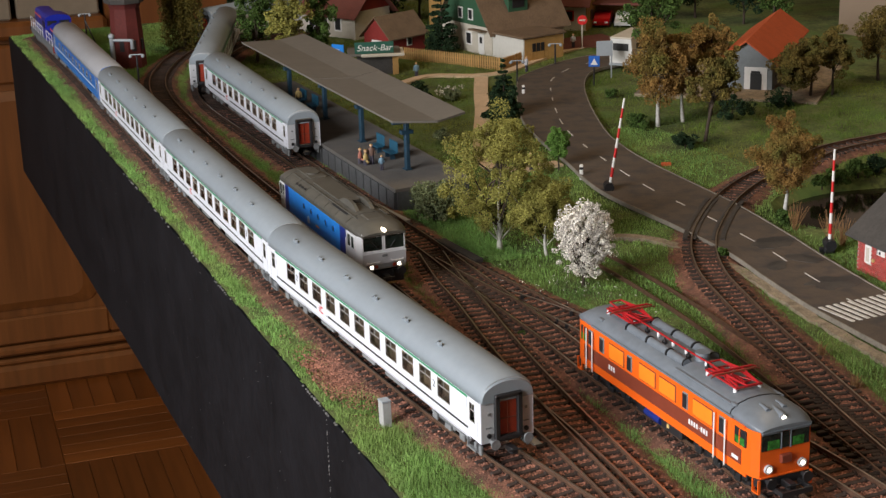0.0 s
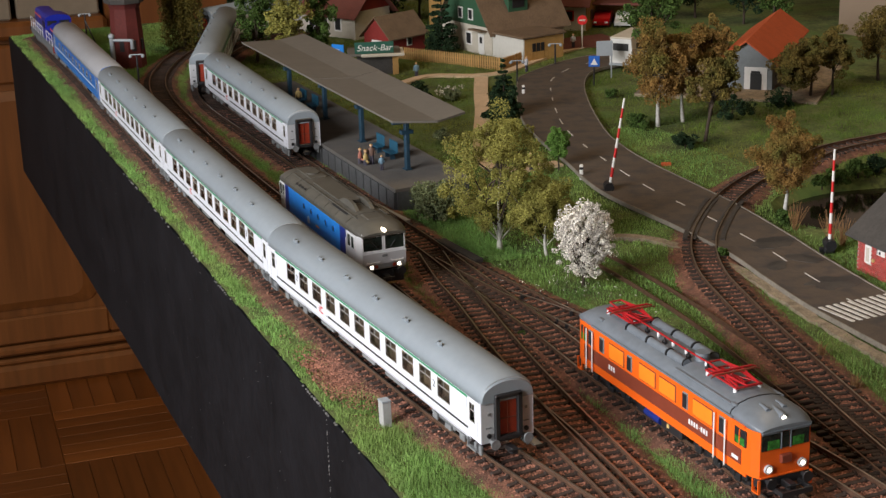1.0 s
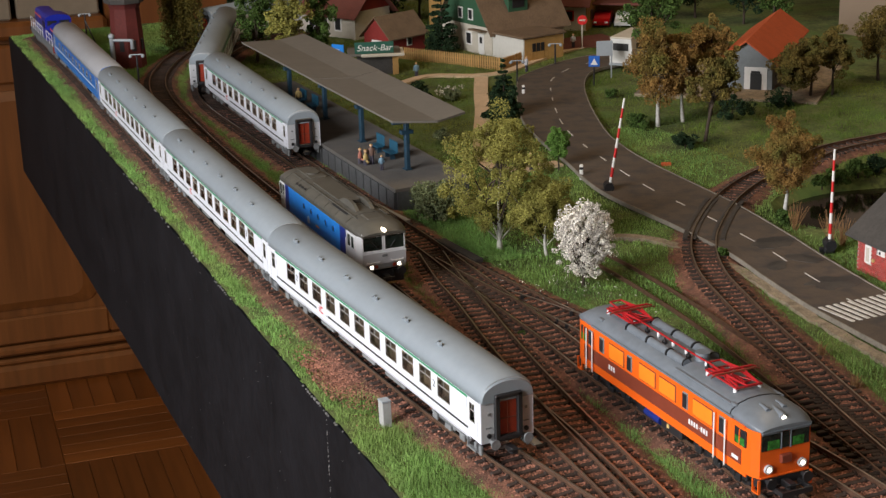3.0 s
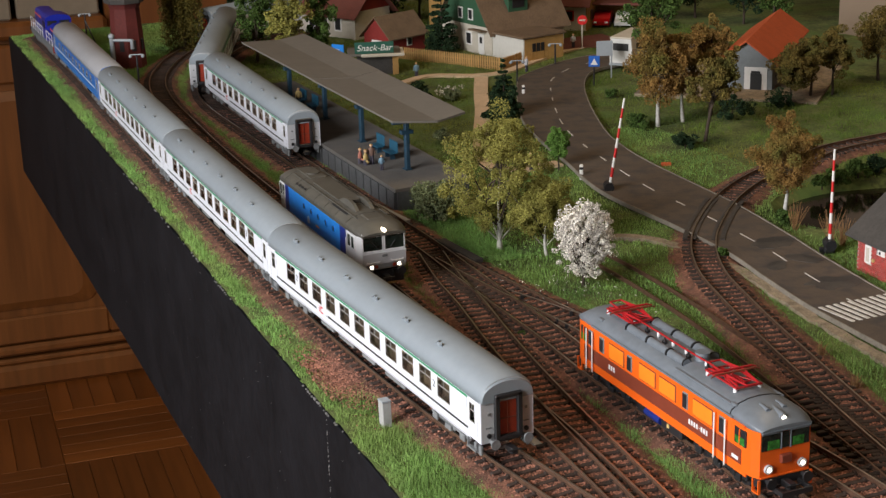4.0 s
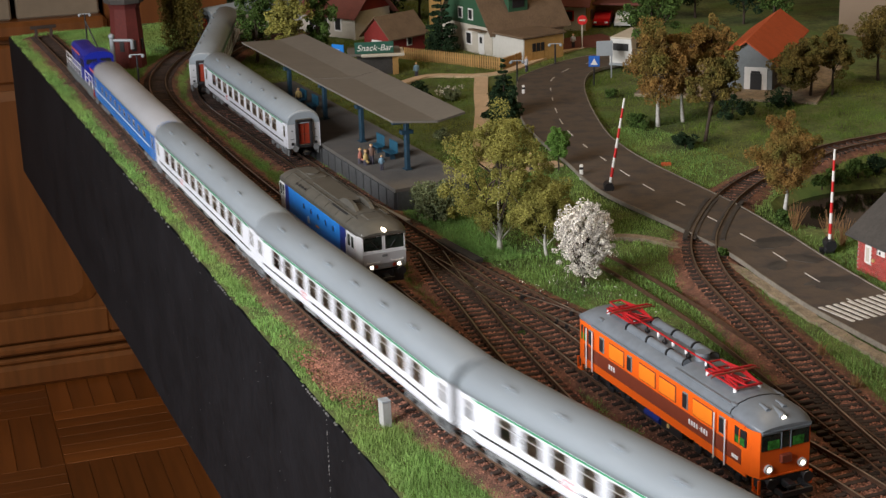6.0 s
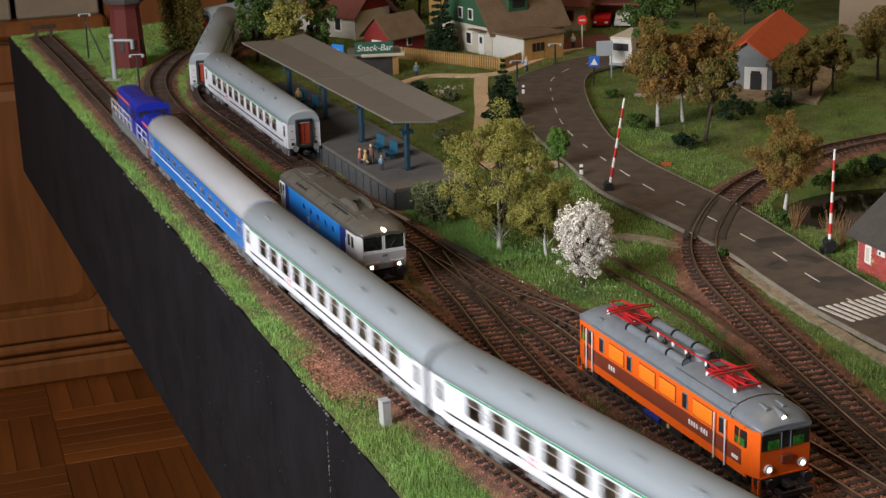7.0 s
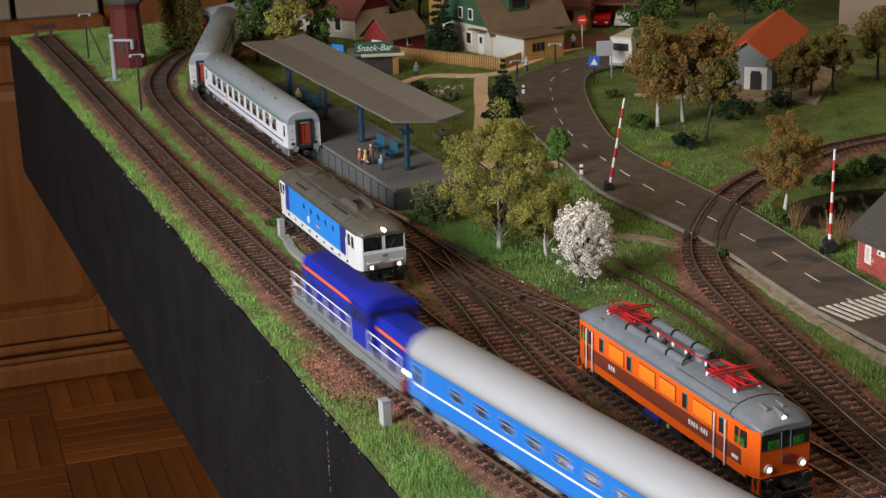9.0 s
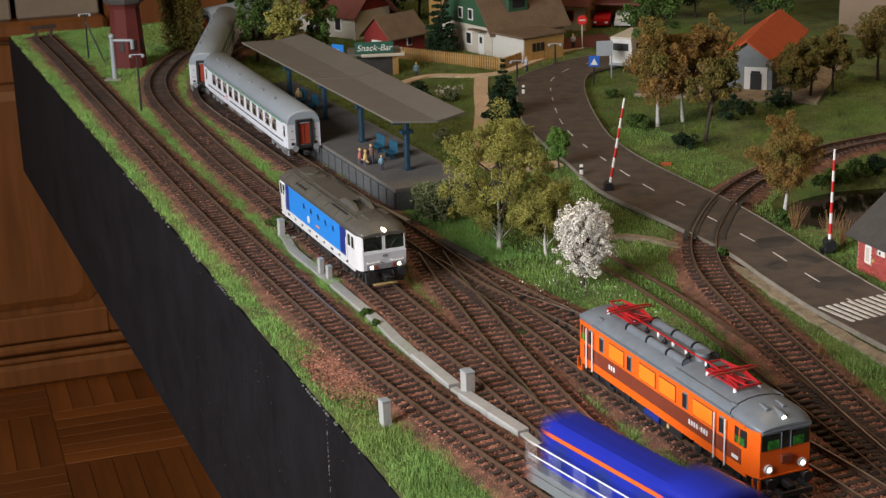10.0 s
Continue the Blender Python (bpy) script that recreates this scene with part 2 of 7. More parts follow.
    twig=mat("dry_twig", (0.28, 0.15, 0.06), 0.9, vary=0.3, bump=0, random_isl=0.4),
    wood=mat("cupboard_wood", (0.215, 0.078, 0.02), 0.4, vary=0.32, scale=55, bump=0.05, dirt=(0.12, 0.036, 0.01), dirt_amount=0.6, stretch=(1, 1, 0.07)),
    floorwood=mat("floor_wood", (0.17, 0.054, 0.011), 0.33, vary=0.3, scale=60, bump=0.05, random_obj=0.28, stretch=(0.07, 1, 1)),
    plaster=mat("wall_plaster", (0.27, 0.2, 0.145), 0.9, vary=0.05, scale=40, bump=0.1),
    card=mat("card_box", (0.27, 0.22, 0.16), 0.8, vary=0.1, scale=60),
    hgreen=mat("house_green", (0.03, 0.09, 0.045), 0.7, vary=0.12, scale=300),
    hcream=mat("house_cream", (0.55, 0.5, 0.42), 0.8, vary=0.08, scale=300),
    hwhite=mat("house_white", (0.62, 0.6, 0.55), 0.8, vary=0.06, scale=300),
    hochre=mat("house_ochre", (0.42, 0.24, 0.075), 0.8, vary=0.12, scale=300),
    hred=mat("house_red", (0.22, 0.02, 0.016), 0.75, vary=0.12, scale=300),
    towerred=mat("tower_brick", (0.1, 0.014, 0.011), 0.8, vary=0.2, scale=400, bump=0.3),
    hgrey=mat("house_grey", (0.2, 0.22, 0.23), 0.8, vary=0.1, scale=300),
    rbrown=mat("roof_brown", (0.15, 0.1, 0.062), 0.8, vary=0.18, scale=500, bump=0.4),
    rred=mat("roof_dark_red", (0.14, 0.042, 0.03), 0.8, vary=0.18, scale=500, bump=0.4),
    rorange=mat("roof_orange", (0.55, 0.105, 0.03), 0.75, vary=0.1, scale=500, bump=0.3),
    rgrey=mat("roof_slate", (0.055, 0.05, 0.046), 0.8, vary=0.2, scale=500, bump=0.3),
    brick=mat("brick_red", (0.4, 0.05, 0.04), 0.8, vary=0.2, scale=700, random_obj=0.3),
    mortar=mat("mortar", (0.42, 0.3, 0.27), 0.9, vary=0.1),
    fence=mat("fence_wood", (0.48, 0.28, 0.1), 0.8, vary=0.15, random_obj=0.15),
    signblue=mat("sign_blue", (0.02, 0.12, 0.5), 0.5, vary=0.05, bump=0),
    signgreen=mat("sign_green", (0.02, 0.1, 0.07), 0.5, vary=0.08, bump=0),
    signgrey=mat("sign_grey", (0.3, 0.33, 0.36), 0.5, vary=0.05, bump=0),
    signwhite=mat("sign_white", (0.75, 0.73, 0.7), 0.5, vary=0.05, bump=0),
    carred=mat("car_red", (0.5, 0.01, 0.012), 0.25, vary=0.03, bump=0),
    carwhite=mat("car_white", (0.7, 0.7, 0.68), 0.25, vary=0.03, bump=0),
    skin=mat("figurine_skin", (0.6, 0.36, 0.22), 0.6, vary=0.1),
    figdark=mat("figurine_trousers", (0.06, 0.055, 0.08), 0.6, vary=0.4, scale=250),
    fighair=mat("figurine_hair", (0.4, 0.25, 0.07), 0.6, vary=0.5, scale=250),
    figwhite=mat("figurine_white", (0.6, 0.62, 0.7), 0.6, vary=0.3, scale=250),
    figyellow=mat("figurine_yellow", (0.5, 0.36, 0.14), 0.6, vary=0.3, scale=250),
    figred=mat("figurine_red", (0.4, 0.14, 0.1), 0.6, vary=0.35, scale=250),
    figblue=mat("figurine_blue", (0.16, 0.27, 0.36), 0.6, vary=0.5, scale=250),
    figbrown=mat("figurine_brown", (0.14, 0.08, 0.06), 0.6, vary=0.5, scale=250),
    pond=mat("pond_water", (0.012, 0.009, 0.006), 0.08, vary=0.3, scale=40, bump=0.03),
    gravelgrey=mat("gravel_grey", (0.27, 0.215, 0.15), 0.95, vary=0.5, scale=900, bump=0.6),
    chalk=mat("white_filler", (0.22, 0.22, 0.22), 0.9, vary=0.1),
)


# ---------- curves ----------
def smooth_line(ctrl, step=0.004):
    """A smooth line through control points, in even steps."""
    p = np.array(ctrl, dtype=float)
    q = np.vstack([2 * p[0] - p[1], p, 2 * p[-1] - p[-2]])
    out = []
    for i in range(1, len(q) - 2):
        for t in np.linspace(0, 1, 40, endpoint=False):
            a, b, c, d = q[i - 1], q[i], q[i + 1], q[i + 2]
            out.append(0.5 * ((2 * b) + (c - a) * t + (2 * a - 5 * b + 4 * c - d) * t * t + (3 * b - a - 3 * c + d) * t ** 3))
    out.append(q[-2])
    out = np.array(out)
    ln = np.r_[0, np.cumsum(np.linalg.norm(np.diff(out, axis=0), axis=1))]
    s = np.arange(0, ln[-1], step)
    return np.c_[np.interp(s, ln, out[:, 0]), np.interp(s, ln, out[:, 1])]


def normals(line):
    d = np.gradient(line, axis=0)
    d /= np.linalg.norm(d, axis=1)[:, None]
    return d, np.c_[d[:, 1], -d[:, 0]]


def main_line(s):
    """The centre of the front track, s metres along the layout from near its front end."""
    lat = -0.035623 * s ** 3 + 0.097802 * s ** 2 - 0.076904 * s + 0.065273
    u = max(0.0, 0.25 - s)  # it bends inwards near the front end
    lat += 0.16 * u * u if u < 0.3 else 0.16 * (0.09 + 0.6 * (u - 0.3))
    return (-0.021 - 0.36812 * s + 0.92978 * lat, 0.632 + 0.92978 * s + 0.36812 * lat)


TRACKS = {
    "front": [main_line(s) for s in np.arange(-0.5, 1.41, 0.1)],
    "second": [(-0.10, 2.005), (-0.17, 1.985), (-0.235, 1.94), (-0.272, 1.87), (-0.292, 1.785), (-0.297, 1.70), (-0.291, 1.626), (-0.270, 1.54), (-0.228, 1.421), (-0.183, 1.30), (-0.155, 1.23), (-0.110, 1.122), (-0.0655, 1.020), (-0.036, 0.944), (-0.003, 0.862), (0.029, 0.785), (0.060, 0.705), (0.10, 0.59), (0.16, 0.43)],
    "third": [(-0.10, 1.97), (-0.17, 1.93), (-0.215, 1.87), (-0.238, 1.79), (-0.243, 1.70), (-0.238, 1.60), (-0.215, 1.508), (-0.1635, 1.386), (-0.109, 1.2585), (-0.062, 1.152), (-0.036, 1.095), (-0.013, 1.043), (0.010, 0.985), (0.036, 0.920), (0.060, 0.862), (0.083, 0.80), (0.1195, 0.7195), (0.150, 0.645), (0.20, 0.52)],
    "link": [(-0.008, 1.02), (0.003, 0.967), (0.0165, 0.917), (0.029, 0.863), (0.042, 0.812), (0.058, 0.755), (0.075, 0.700), (0.10, 0.62)],
    "parallel": [(0.002, 1.012), (0.027, 0.966), (0.055, 0.918), (0.0805, 0.874), (0.112, 0.812), (0.146, 0.742), (0.176, 0.680), (0.20, 0.625), (0.24, 0.53)],
    "branch": [(0.62, 1.36), (0.50, 1.345), (0.42, 1.325), (0.376, 1.303), (0.327, 1.274), (0.291, 1.237), (0.251, 1.197), (0.214, 1.137), (0.187, 1.066), (0.175, 1.015), (0.172, 0.961), (0.178, 0.907), (0.187, 0.848), (0.198, 0.785), (0.209, 0.725), (0.222, 0.66), (0.24, 0.55)],
    "siding": [(0.085, 1.04), (0.112, 0.985), (0.137, 0.923), (0.158, 0.862), (0.175, 0.80), (0.192, 0.735), (0.206, 0.68), (0.23, 0.57)],
}
LINES = {k: smooth_line(v) for k, v in TRACKS.items()}
ROAD_L = [(0.30, 1.77), (0.16, 1.70), (0.093, 1.617), (0.080, 1.570), (0.075, 1.448), (0.080, 1.369), (0.102, 1.257), (0.122, 1.161), (0.165, 1.063), (0.190, 1.001), (0.203, 0.950), (0.217, 0.899), (0.233, 0.855), (0.252, 0.805), (0.29, 0.70), (0.34, 0.58)]
ROAD_R = [(0.34, 1.71), (0.22, 1.665), (0.166, 1.628), (0.147, 1.566), (0.142, 1.475), (0.145, 1.360), (0.154, 1.298), (0.170, 1.240), (0.200, 1.158), (0.217, 1.110), (0.236, 1.041), (0.250, 0.983), (0.269, 0.915), (0.29, 0.855), (0.335, 0.74), (0.385, 0.62)]
PLATFORM = [(-0.034, 1.136), (0.022, 1.166), (-0.143, 1.552), (-0.199, 1.523)]
PATHS = [[(-0.060, 1.575), (-0.043, 1.594), (-0.009, 1.636), (0.038, 1.631), (0.07, 1.645), (0.105, 1.70), (0.15, 1.76), (0.20, 1.80)], [(0.045, 1.62), (0.042, 1.54), (0.041, 1.465), (0.036, 1.35), (0.036, 1.29), (0.04, 1.262), (0.062, 1.246), (0.10, 1.262)]]
PATH_LINES = [smooth_line(p, 0.003) for p in PATHS]


def near_lines(xy, lines, chunk=20000):
    best = np.full(len(xy), 9.0)
    pts = np.vstack([l[::3] for l in lines])
    for i in range(0, len(xy), chunk):
        a = xy[i:i + chunk]
        d = ((a[:, None, :] - pts[None, :, :]) ** 2).sum(2).min(1)
        best[i:i + chunk] = np.sqrt(d)
    return best


def inside(xy, poly):
    hit = np.zeros(len(xy), bool)
    n = len(poly)
    for i in range(n):
        (x0, y0), (x1, y1) = poly[i], poly[(i + 1) % n]
        c = ((y0 > xy[:, 1]) != (y1 > xy[:, 1])) & (xy[:, 0] < (x1 - x0) * (xy[:, 1] - y0) / (y1 - y0 + 1e-12) + x0)
        hit ^= c
    return hit


ROAD_POLY = ROAD_L + ROAD_R[::-1]
POND_AT, POND_R = (0.352, 1.112), (0.098, 0.070)


def pond_depth(x, y):
    a = ((x - POND_AT[0]) / POND_R[0]) ** 2 + ((y - POND_AT[1]) / POND_R[1]) ** 2
    return np.clip((1.3 - a) * 2.2, 0, 1)


# ---------- ground ----------
def build_ground():
    s = np.arange(-0.55, 1.4001, 0.0065)
    w = np.r_[-0.0010, np.arange(0.002, 0.6, 0.0065), np.arange(0.6, 1.3, 0.02)]
    S, W = np.meshgrid(s, w, indexing="ij")
    X = EDGE.x + U.x * S + N.x * W
    Y = EDGE.y + U.y * S + N.y * W
    Z = np.zeros_like(X)
    for i in range(X.shape[0]):
        for j in range(X.shape[1]):
            Z[i, j] = 0.0016 * noise.noise((X[i, j] * 28, Y[i, j] * 28, 0)) + 0.0008 * noise.noise((X[i, j] * 110, Y[i, j] * 110, 3))
    xy = np.c_[X.ravel(), Y.ravel()]
    flat = inside(xy, ROAD_POLY).reshape(X.shape)
    Z = np.where(flat, -0.0052, Z - 0.0058) - 0.016 * pond_depth(X, Y)
    g = Geo()
    a, b = X.shape
    vs = np.c_[X.ravel(), Y.ravel(), Z.ravel()].tolist()
    fs = [(i * b + j, (i + 1) * b + j, (i + 1) * b + j + 1, i * b + j + 1) for i in range(a - 1) for j in range(b - 1)]
    g.add(vs, fs, True)
    solo("ground", g, M["soil"], "green and brown scenic ground of a model railway", "ground", kind="structure")
    # black board along the front and the far end
    f = Geo()
    m = Matrix(((U.x, N.x, 0, EDGE.x), (U.y, N.y, 0, EDGE.y), (0, 0, 1, 0), (0, 0, 0, 1)))
    f.box(-0.55, 1.405, -0.0015, 0.006, -0.180, -0.0075, 0.0006, m)
    board = solo("wall_front_board", f, M["black"], "black painted wooden board along the layout's front", "board", kind="structure")
    e = Geo().box(1.395, 1.405, 0.006, 1.3, -0.180, -0.0085, 0, m)
    solo("wall_end_board", e, M["black"], "black painted wooden board at the layout's end", "board", kind="structure")
    d = Geo().box(-0.55, 1.395, 0.006, 1.3, -0.179, -0.165, 0, m)
    for a0 in (-0.35, 1.2):
        for b0 in (0.25, 1.1):
            d.box(a0, a0 + 0.06, b0, b0 + 0.06, -0.85, -0.178, 0, m)
    solo("table_frame", d, M["black"], "black wooden base under the layout", "table", kind="structure")
    # pale torn paper along the edge and down the seam of the board
    c = Geo()
    for k in range(150):
        z = -0.008 - 0.0013 * k
        if z < -0.175 or rnd.random() < 0.45:
            continue
        a0 = 0.1112 + 0.0006 * noise.noise((z * 160, 2, 0)) + rnd.uniform(-0.0003, 0.0003)
        c.box(a0, a0 + rnd.uniform(0.0001, 0.0004), -0.0019, -0.0014, z - rnd.uniform(0.0002, 0.0012), z, 0, m)
    for k in range(70):
        a0 = rnd.choice((0.1112, 0.1112 + 0.02, 0.33, 0.42, 0.52, 0.62)) + rnd.gauss(0, 0.02)
        z = -0.0072 + rnd.uniform(-0.0006, 0.0006)
        c.box(a0, a0 + rnd.uniform(0.0003, 0.0012), -0.0020, -0.0010, z, z + rnd.uniform(0.0003, 0.0009), 0, m)
    for k in range(110):
        a0, z = rnd.uniform(-0.05, 1.0), rnd.uniform(-0.17, -0.012)
        c.box(a0, a0 + rnd.uniform(0.0001, 0.0004), -0.0018, -0.0014, z, z + rnd.uniform(0.0001, 0.0003), 0, m)
    tagged(put("filler_chip", c, M["chalk"]), "pale worn seam on the black board", "filler", kind="stuff")


def strip(line_l, line_r, z, name, material, parent=None, thick=0.003):
    g = Geo()
    n = min(len(line_l), len(line_r))
    rings = []
    for i in range(n):
        (x0, y0), (x1, y1) = line_l[i], line_r[i]
        rings.append([(x0, y0, z - thick), (x0, y0, z), (x1, y1, z), (x1, y1, z - thick)])
    g.loft(rings, True)
    return put(name, g, material, parent)


def resample(line, n):
    d = np.r_[0, np.cumsum(np.linalg.norm(np.diff(line, axis=0), axis=1))]
    t = np.linspace(0, d[-1], n)
    return np.c_[np.interp(t, d, line[:, 0]), np.interp(t, d, line[:, 1])]


def build_road():
    l, r = resample(smooth_line(ROAD_L), 200), resample(smooth_line(ROAD_R), 200)
    road = strip(l, r, -0.0012, "road", M["asphalt"])
    tagged(road, "worn dark asphalt model road with patches", "road", kind="structure")
    for a, b in ((l, r), (r, l)):
        off = (a - b) / np.linalg.norm(a - b, axis=1)[:, None]
        k = strip(a + off * 0.0006, a - off * 0.0003, -0.0006, "kerb", M["kerb"], None)
        tagged(k, "pale stone kerb along the road", "kerb", kind="structure")
    mid = (l + r) / 2
    seg = np.linalg.norm(np.diff(mid, axis=0), axis=1).cumsum()
    marks = thing("road_marking", "faded white dashed centre line of the road", "road marking", kind="structure")
    at = 0.03
    while at < seg[-1] - 0.03:
        i = int(np.searchsorted(seg, at))
        j = int(np.searchsorted(seg, at + 0.017))
        d, n = normals(mid)
        if j > i:
            part("dash", strip_geo(mid[i:j + 1] + n[i:j + 1] * 0.00045, mid[i:j + 1] - n[i:j + 1] * 0.00045, -0.0009), M["mark"], marks)
        at += 0.047
    zebra = thing("zebra_crossing", "white striped pedestrian crossing painted on the road", "road marking", kind="structure")
    a, b = Vector((0.2225, 0.8905, 0)), Vector((0.2765, 0.915, 0))
    along = Vector((0.47, -0.88, 0)).normalized()
    for k in range(11):
        p = a.lerp(b, (k + 0.3) / 11)
        q = p + along * 0.029
        side = (b - a).normalized() * 0.0012
        g = Geo()
        g.loft([[(*(p - side).xy, -0.0016), (*(p - side).xy, -0.0008), (*(p + side).xy, -0.0008), (*(p + side).xy, -0.0016)],
                [(*(q - side).xy, -0.0016), (*(q - side).xy, -0.0008), (*(q + side).xy, -0.0008), (*(q + side).xy, -0.0016)]])
        part("stripe", g, M["mark"], zebra)
    # dark flangeway strips where the branch crosses, and tar patches
    br = LINES["branch"]
    d, n = normals(br)
    on = np.where(inside(br, ROAD_POLY))[0]
    i, j = on.min(), on.max() + 1
    for off, hw in ((-0.0128, 0.0016), (-0.0062, 0.0011), (0.0062, 0.0011), (0.0128, 0.0016)):
        c = br[i:j] + n[i:j] * off
        solo("crossing_strip", strip_geo(c - n[i:j] * hw, c + n[i:j] * hw, -0.0006), M["tar"], "dark tarred strip beside the crossing rail", "crossing strip", kind="structure")
    for x, y, r, ang in ((0.222, 1.020, 0.017, 30), (0.236, 0.985, 0.013, -40), (0.243, 0.935, 0.018, 20), (0.215, 0.972, 0.010, 60)):
        ring = [(r * (1 + 0.45 * noise.noise((x * 90 + math.cos(a) * 1.6, math.sin(a) * 1.6, y * 40))) * math.cos(a), 0.6 * r * (1 + 0.45 * noise.noise((math.cos(a) * 2.1, y * 70, math.sin(a) * 2.1))) * math.sin(a)) for a in np.linspace(0, 6.2832, 37)[:-1]]
        solo("tar_patch", Geo().loft([[(a, b, -0.0016) for a, b in ring], [(a, b, -0.0010) for a, b in ring]]), M["tar"], "dark repaired tar patch on the road", "road patch", pose(x, y, 0, 0, 0, ang), kind="structure")
    for line, hw in zip(PATH_LINES, (0.0055, 0.007)):
        d, n = normals(line)
        tagged(strip(line - n * hw, line + n * hw, -0.0036, "path", M["path"]), "sandy beige footpath between lawns", "path", kind="structure")


def strip_geo(a, b, z, thick=0.0008):
    return Geo().loft([[(x0, y0, z - thick), (x0, y0, z), (x1, y1, z), (x1, y1, z - thick)] for (x0, y0), (x1, y1) in zip(a, b)])


# ---------- tracks ----------
SLEEPER = Geo().box(-0.00145, 0.00145, -0.0145, 0.0145, -0.0045, -0.0023, 0.0003)
for sy in (-1, 1):
    SLEEPER.box(-0.001, 0.001, sy * 0.0083 - 0.0019, sy * 0.0083 + 0.0019, -0.0023, -0.0017)
SLEEPER_MESH = SLEEPER.mesh("sleeper")


def sweep_rail(line, n, off, w, z0, z1):
    c = line + n * off
    rings = []
    for (x, y), (nx, ny) in zip(c, n):
        rings.append([(x - nx * w, y - ny * w, z0), (x - nx * w, y - ny * w, z1), (x + nx * w, y + ny * w, z1), (x + nx * w, y + ny * w, z0)])
    return Geo().loft(rings, True)


def build_track(key, label, bed=0.0168, first=0.0, last=9.0, ground_track=False):
    line = LINES[key]
    d, n = normals(line)
    tr = thing("railway_track", label, "railway track", kind="structure")
    zt = -0.0033 if not ground_track else -0.0042
    rings = []
    for i in range(0, len(line)):
        (x, y), (nx, ny) = line[i], n[i]
        ring = []
        for o, z in ((-bed - 0.004, -0.0078), (-bed, -0.0052), (-0.0148, zt), (0.0148, zt), (bed, -0.0052), (bed + 0.004, -0.0078)):
            jit = 0.0016 * noise.noise((x * 90 + o * 300, y * 90, 1))
            ring.append((x + nx * (o + jit), y + ny * (o + jit), z + 0.4 * jit))
        rings.append(ring)
    if not ground_track:
        part("ballast", Geo().loft(rings, False, True, False), M["ballast"], tr)
    for off in (-0.00825, 0.00825):
        rail = part("rail", sweep_rail(line, n, off, 0.0009, -0.0023, -0.0018).loft([[(x + nx * off - nx * w0, y + ny * off - ny * w0, z0), (x + nx * off - nx * w0, y + ny * off - ny * w0, z1), (x + nx * off + nx * w0, y + ny * off + ny * w0, z1), (x + nx * off + nx * w0, y + ny * off + ny * w0, z0)] for (x, y), (nx, ny), w0, z0, z1 in zip(line, n, [0.00042] * len(line), [-0.0018] * len(line), [-0.0002] * len(line))]), M["rail"], tr)
        part("rail_head", sweep_rail(line, n, off, 0.00045, -0.0002, 0.0), M["rail" if ground_track else "railtop"], rail)
        if ground_track:
            rail.location.z = -0.0014
    step = 0.0072
    total = (len(line) - 1) * 0.004
    for k in range(int(total / step)):
        a = k * step / 0.004
        i = int(a)
        t = a - i
        j = min(i + 1, len(line) - 1)
        x, y = line[i] * (1 - t) + line[j] * t
        if not (first <= y <= last) or (ground_track and y > 0.78):
            continue
        ang = math.degrees(math.atan2(d[i][1], d[i][0])) + rnd.uniform(-1, 1)
        part("sleeper", SLEEPER_MESH, M["sleeper"], tr, "", pose(x, y, rnd.uniform(-0.0002, 0.0001), 0, 0, ang))
    return tr


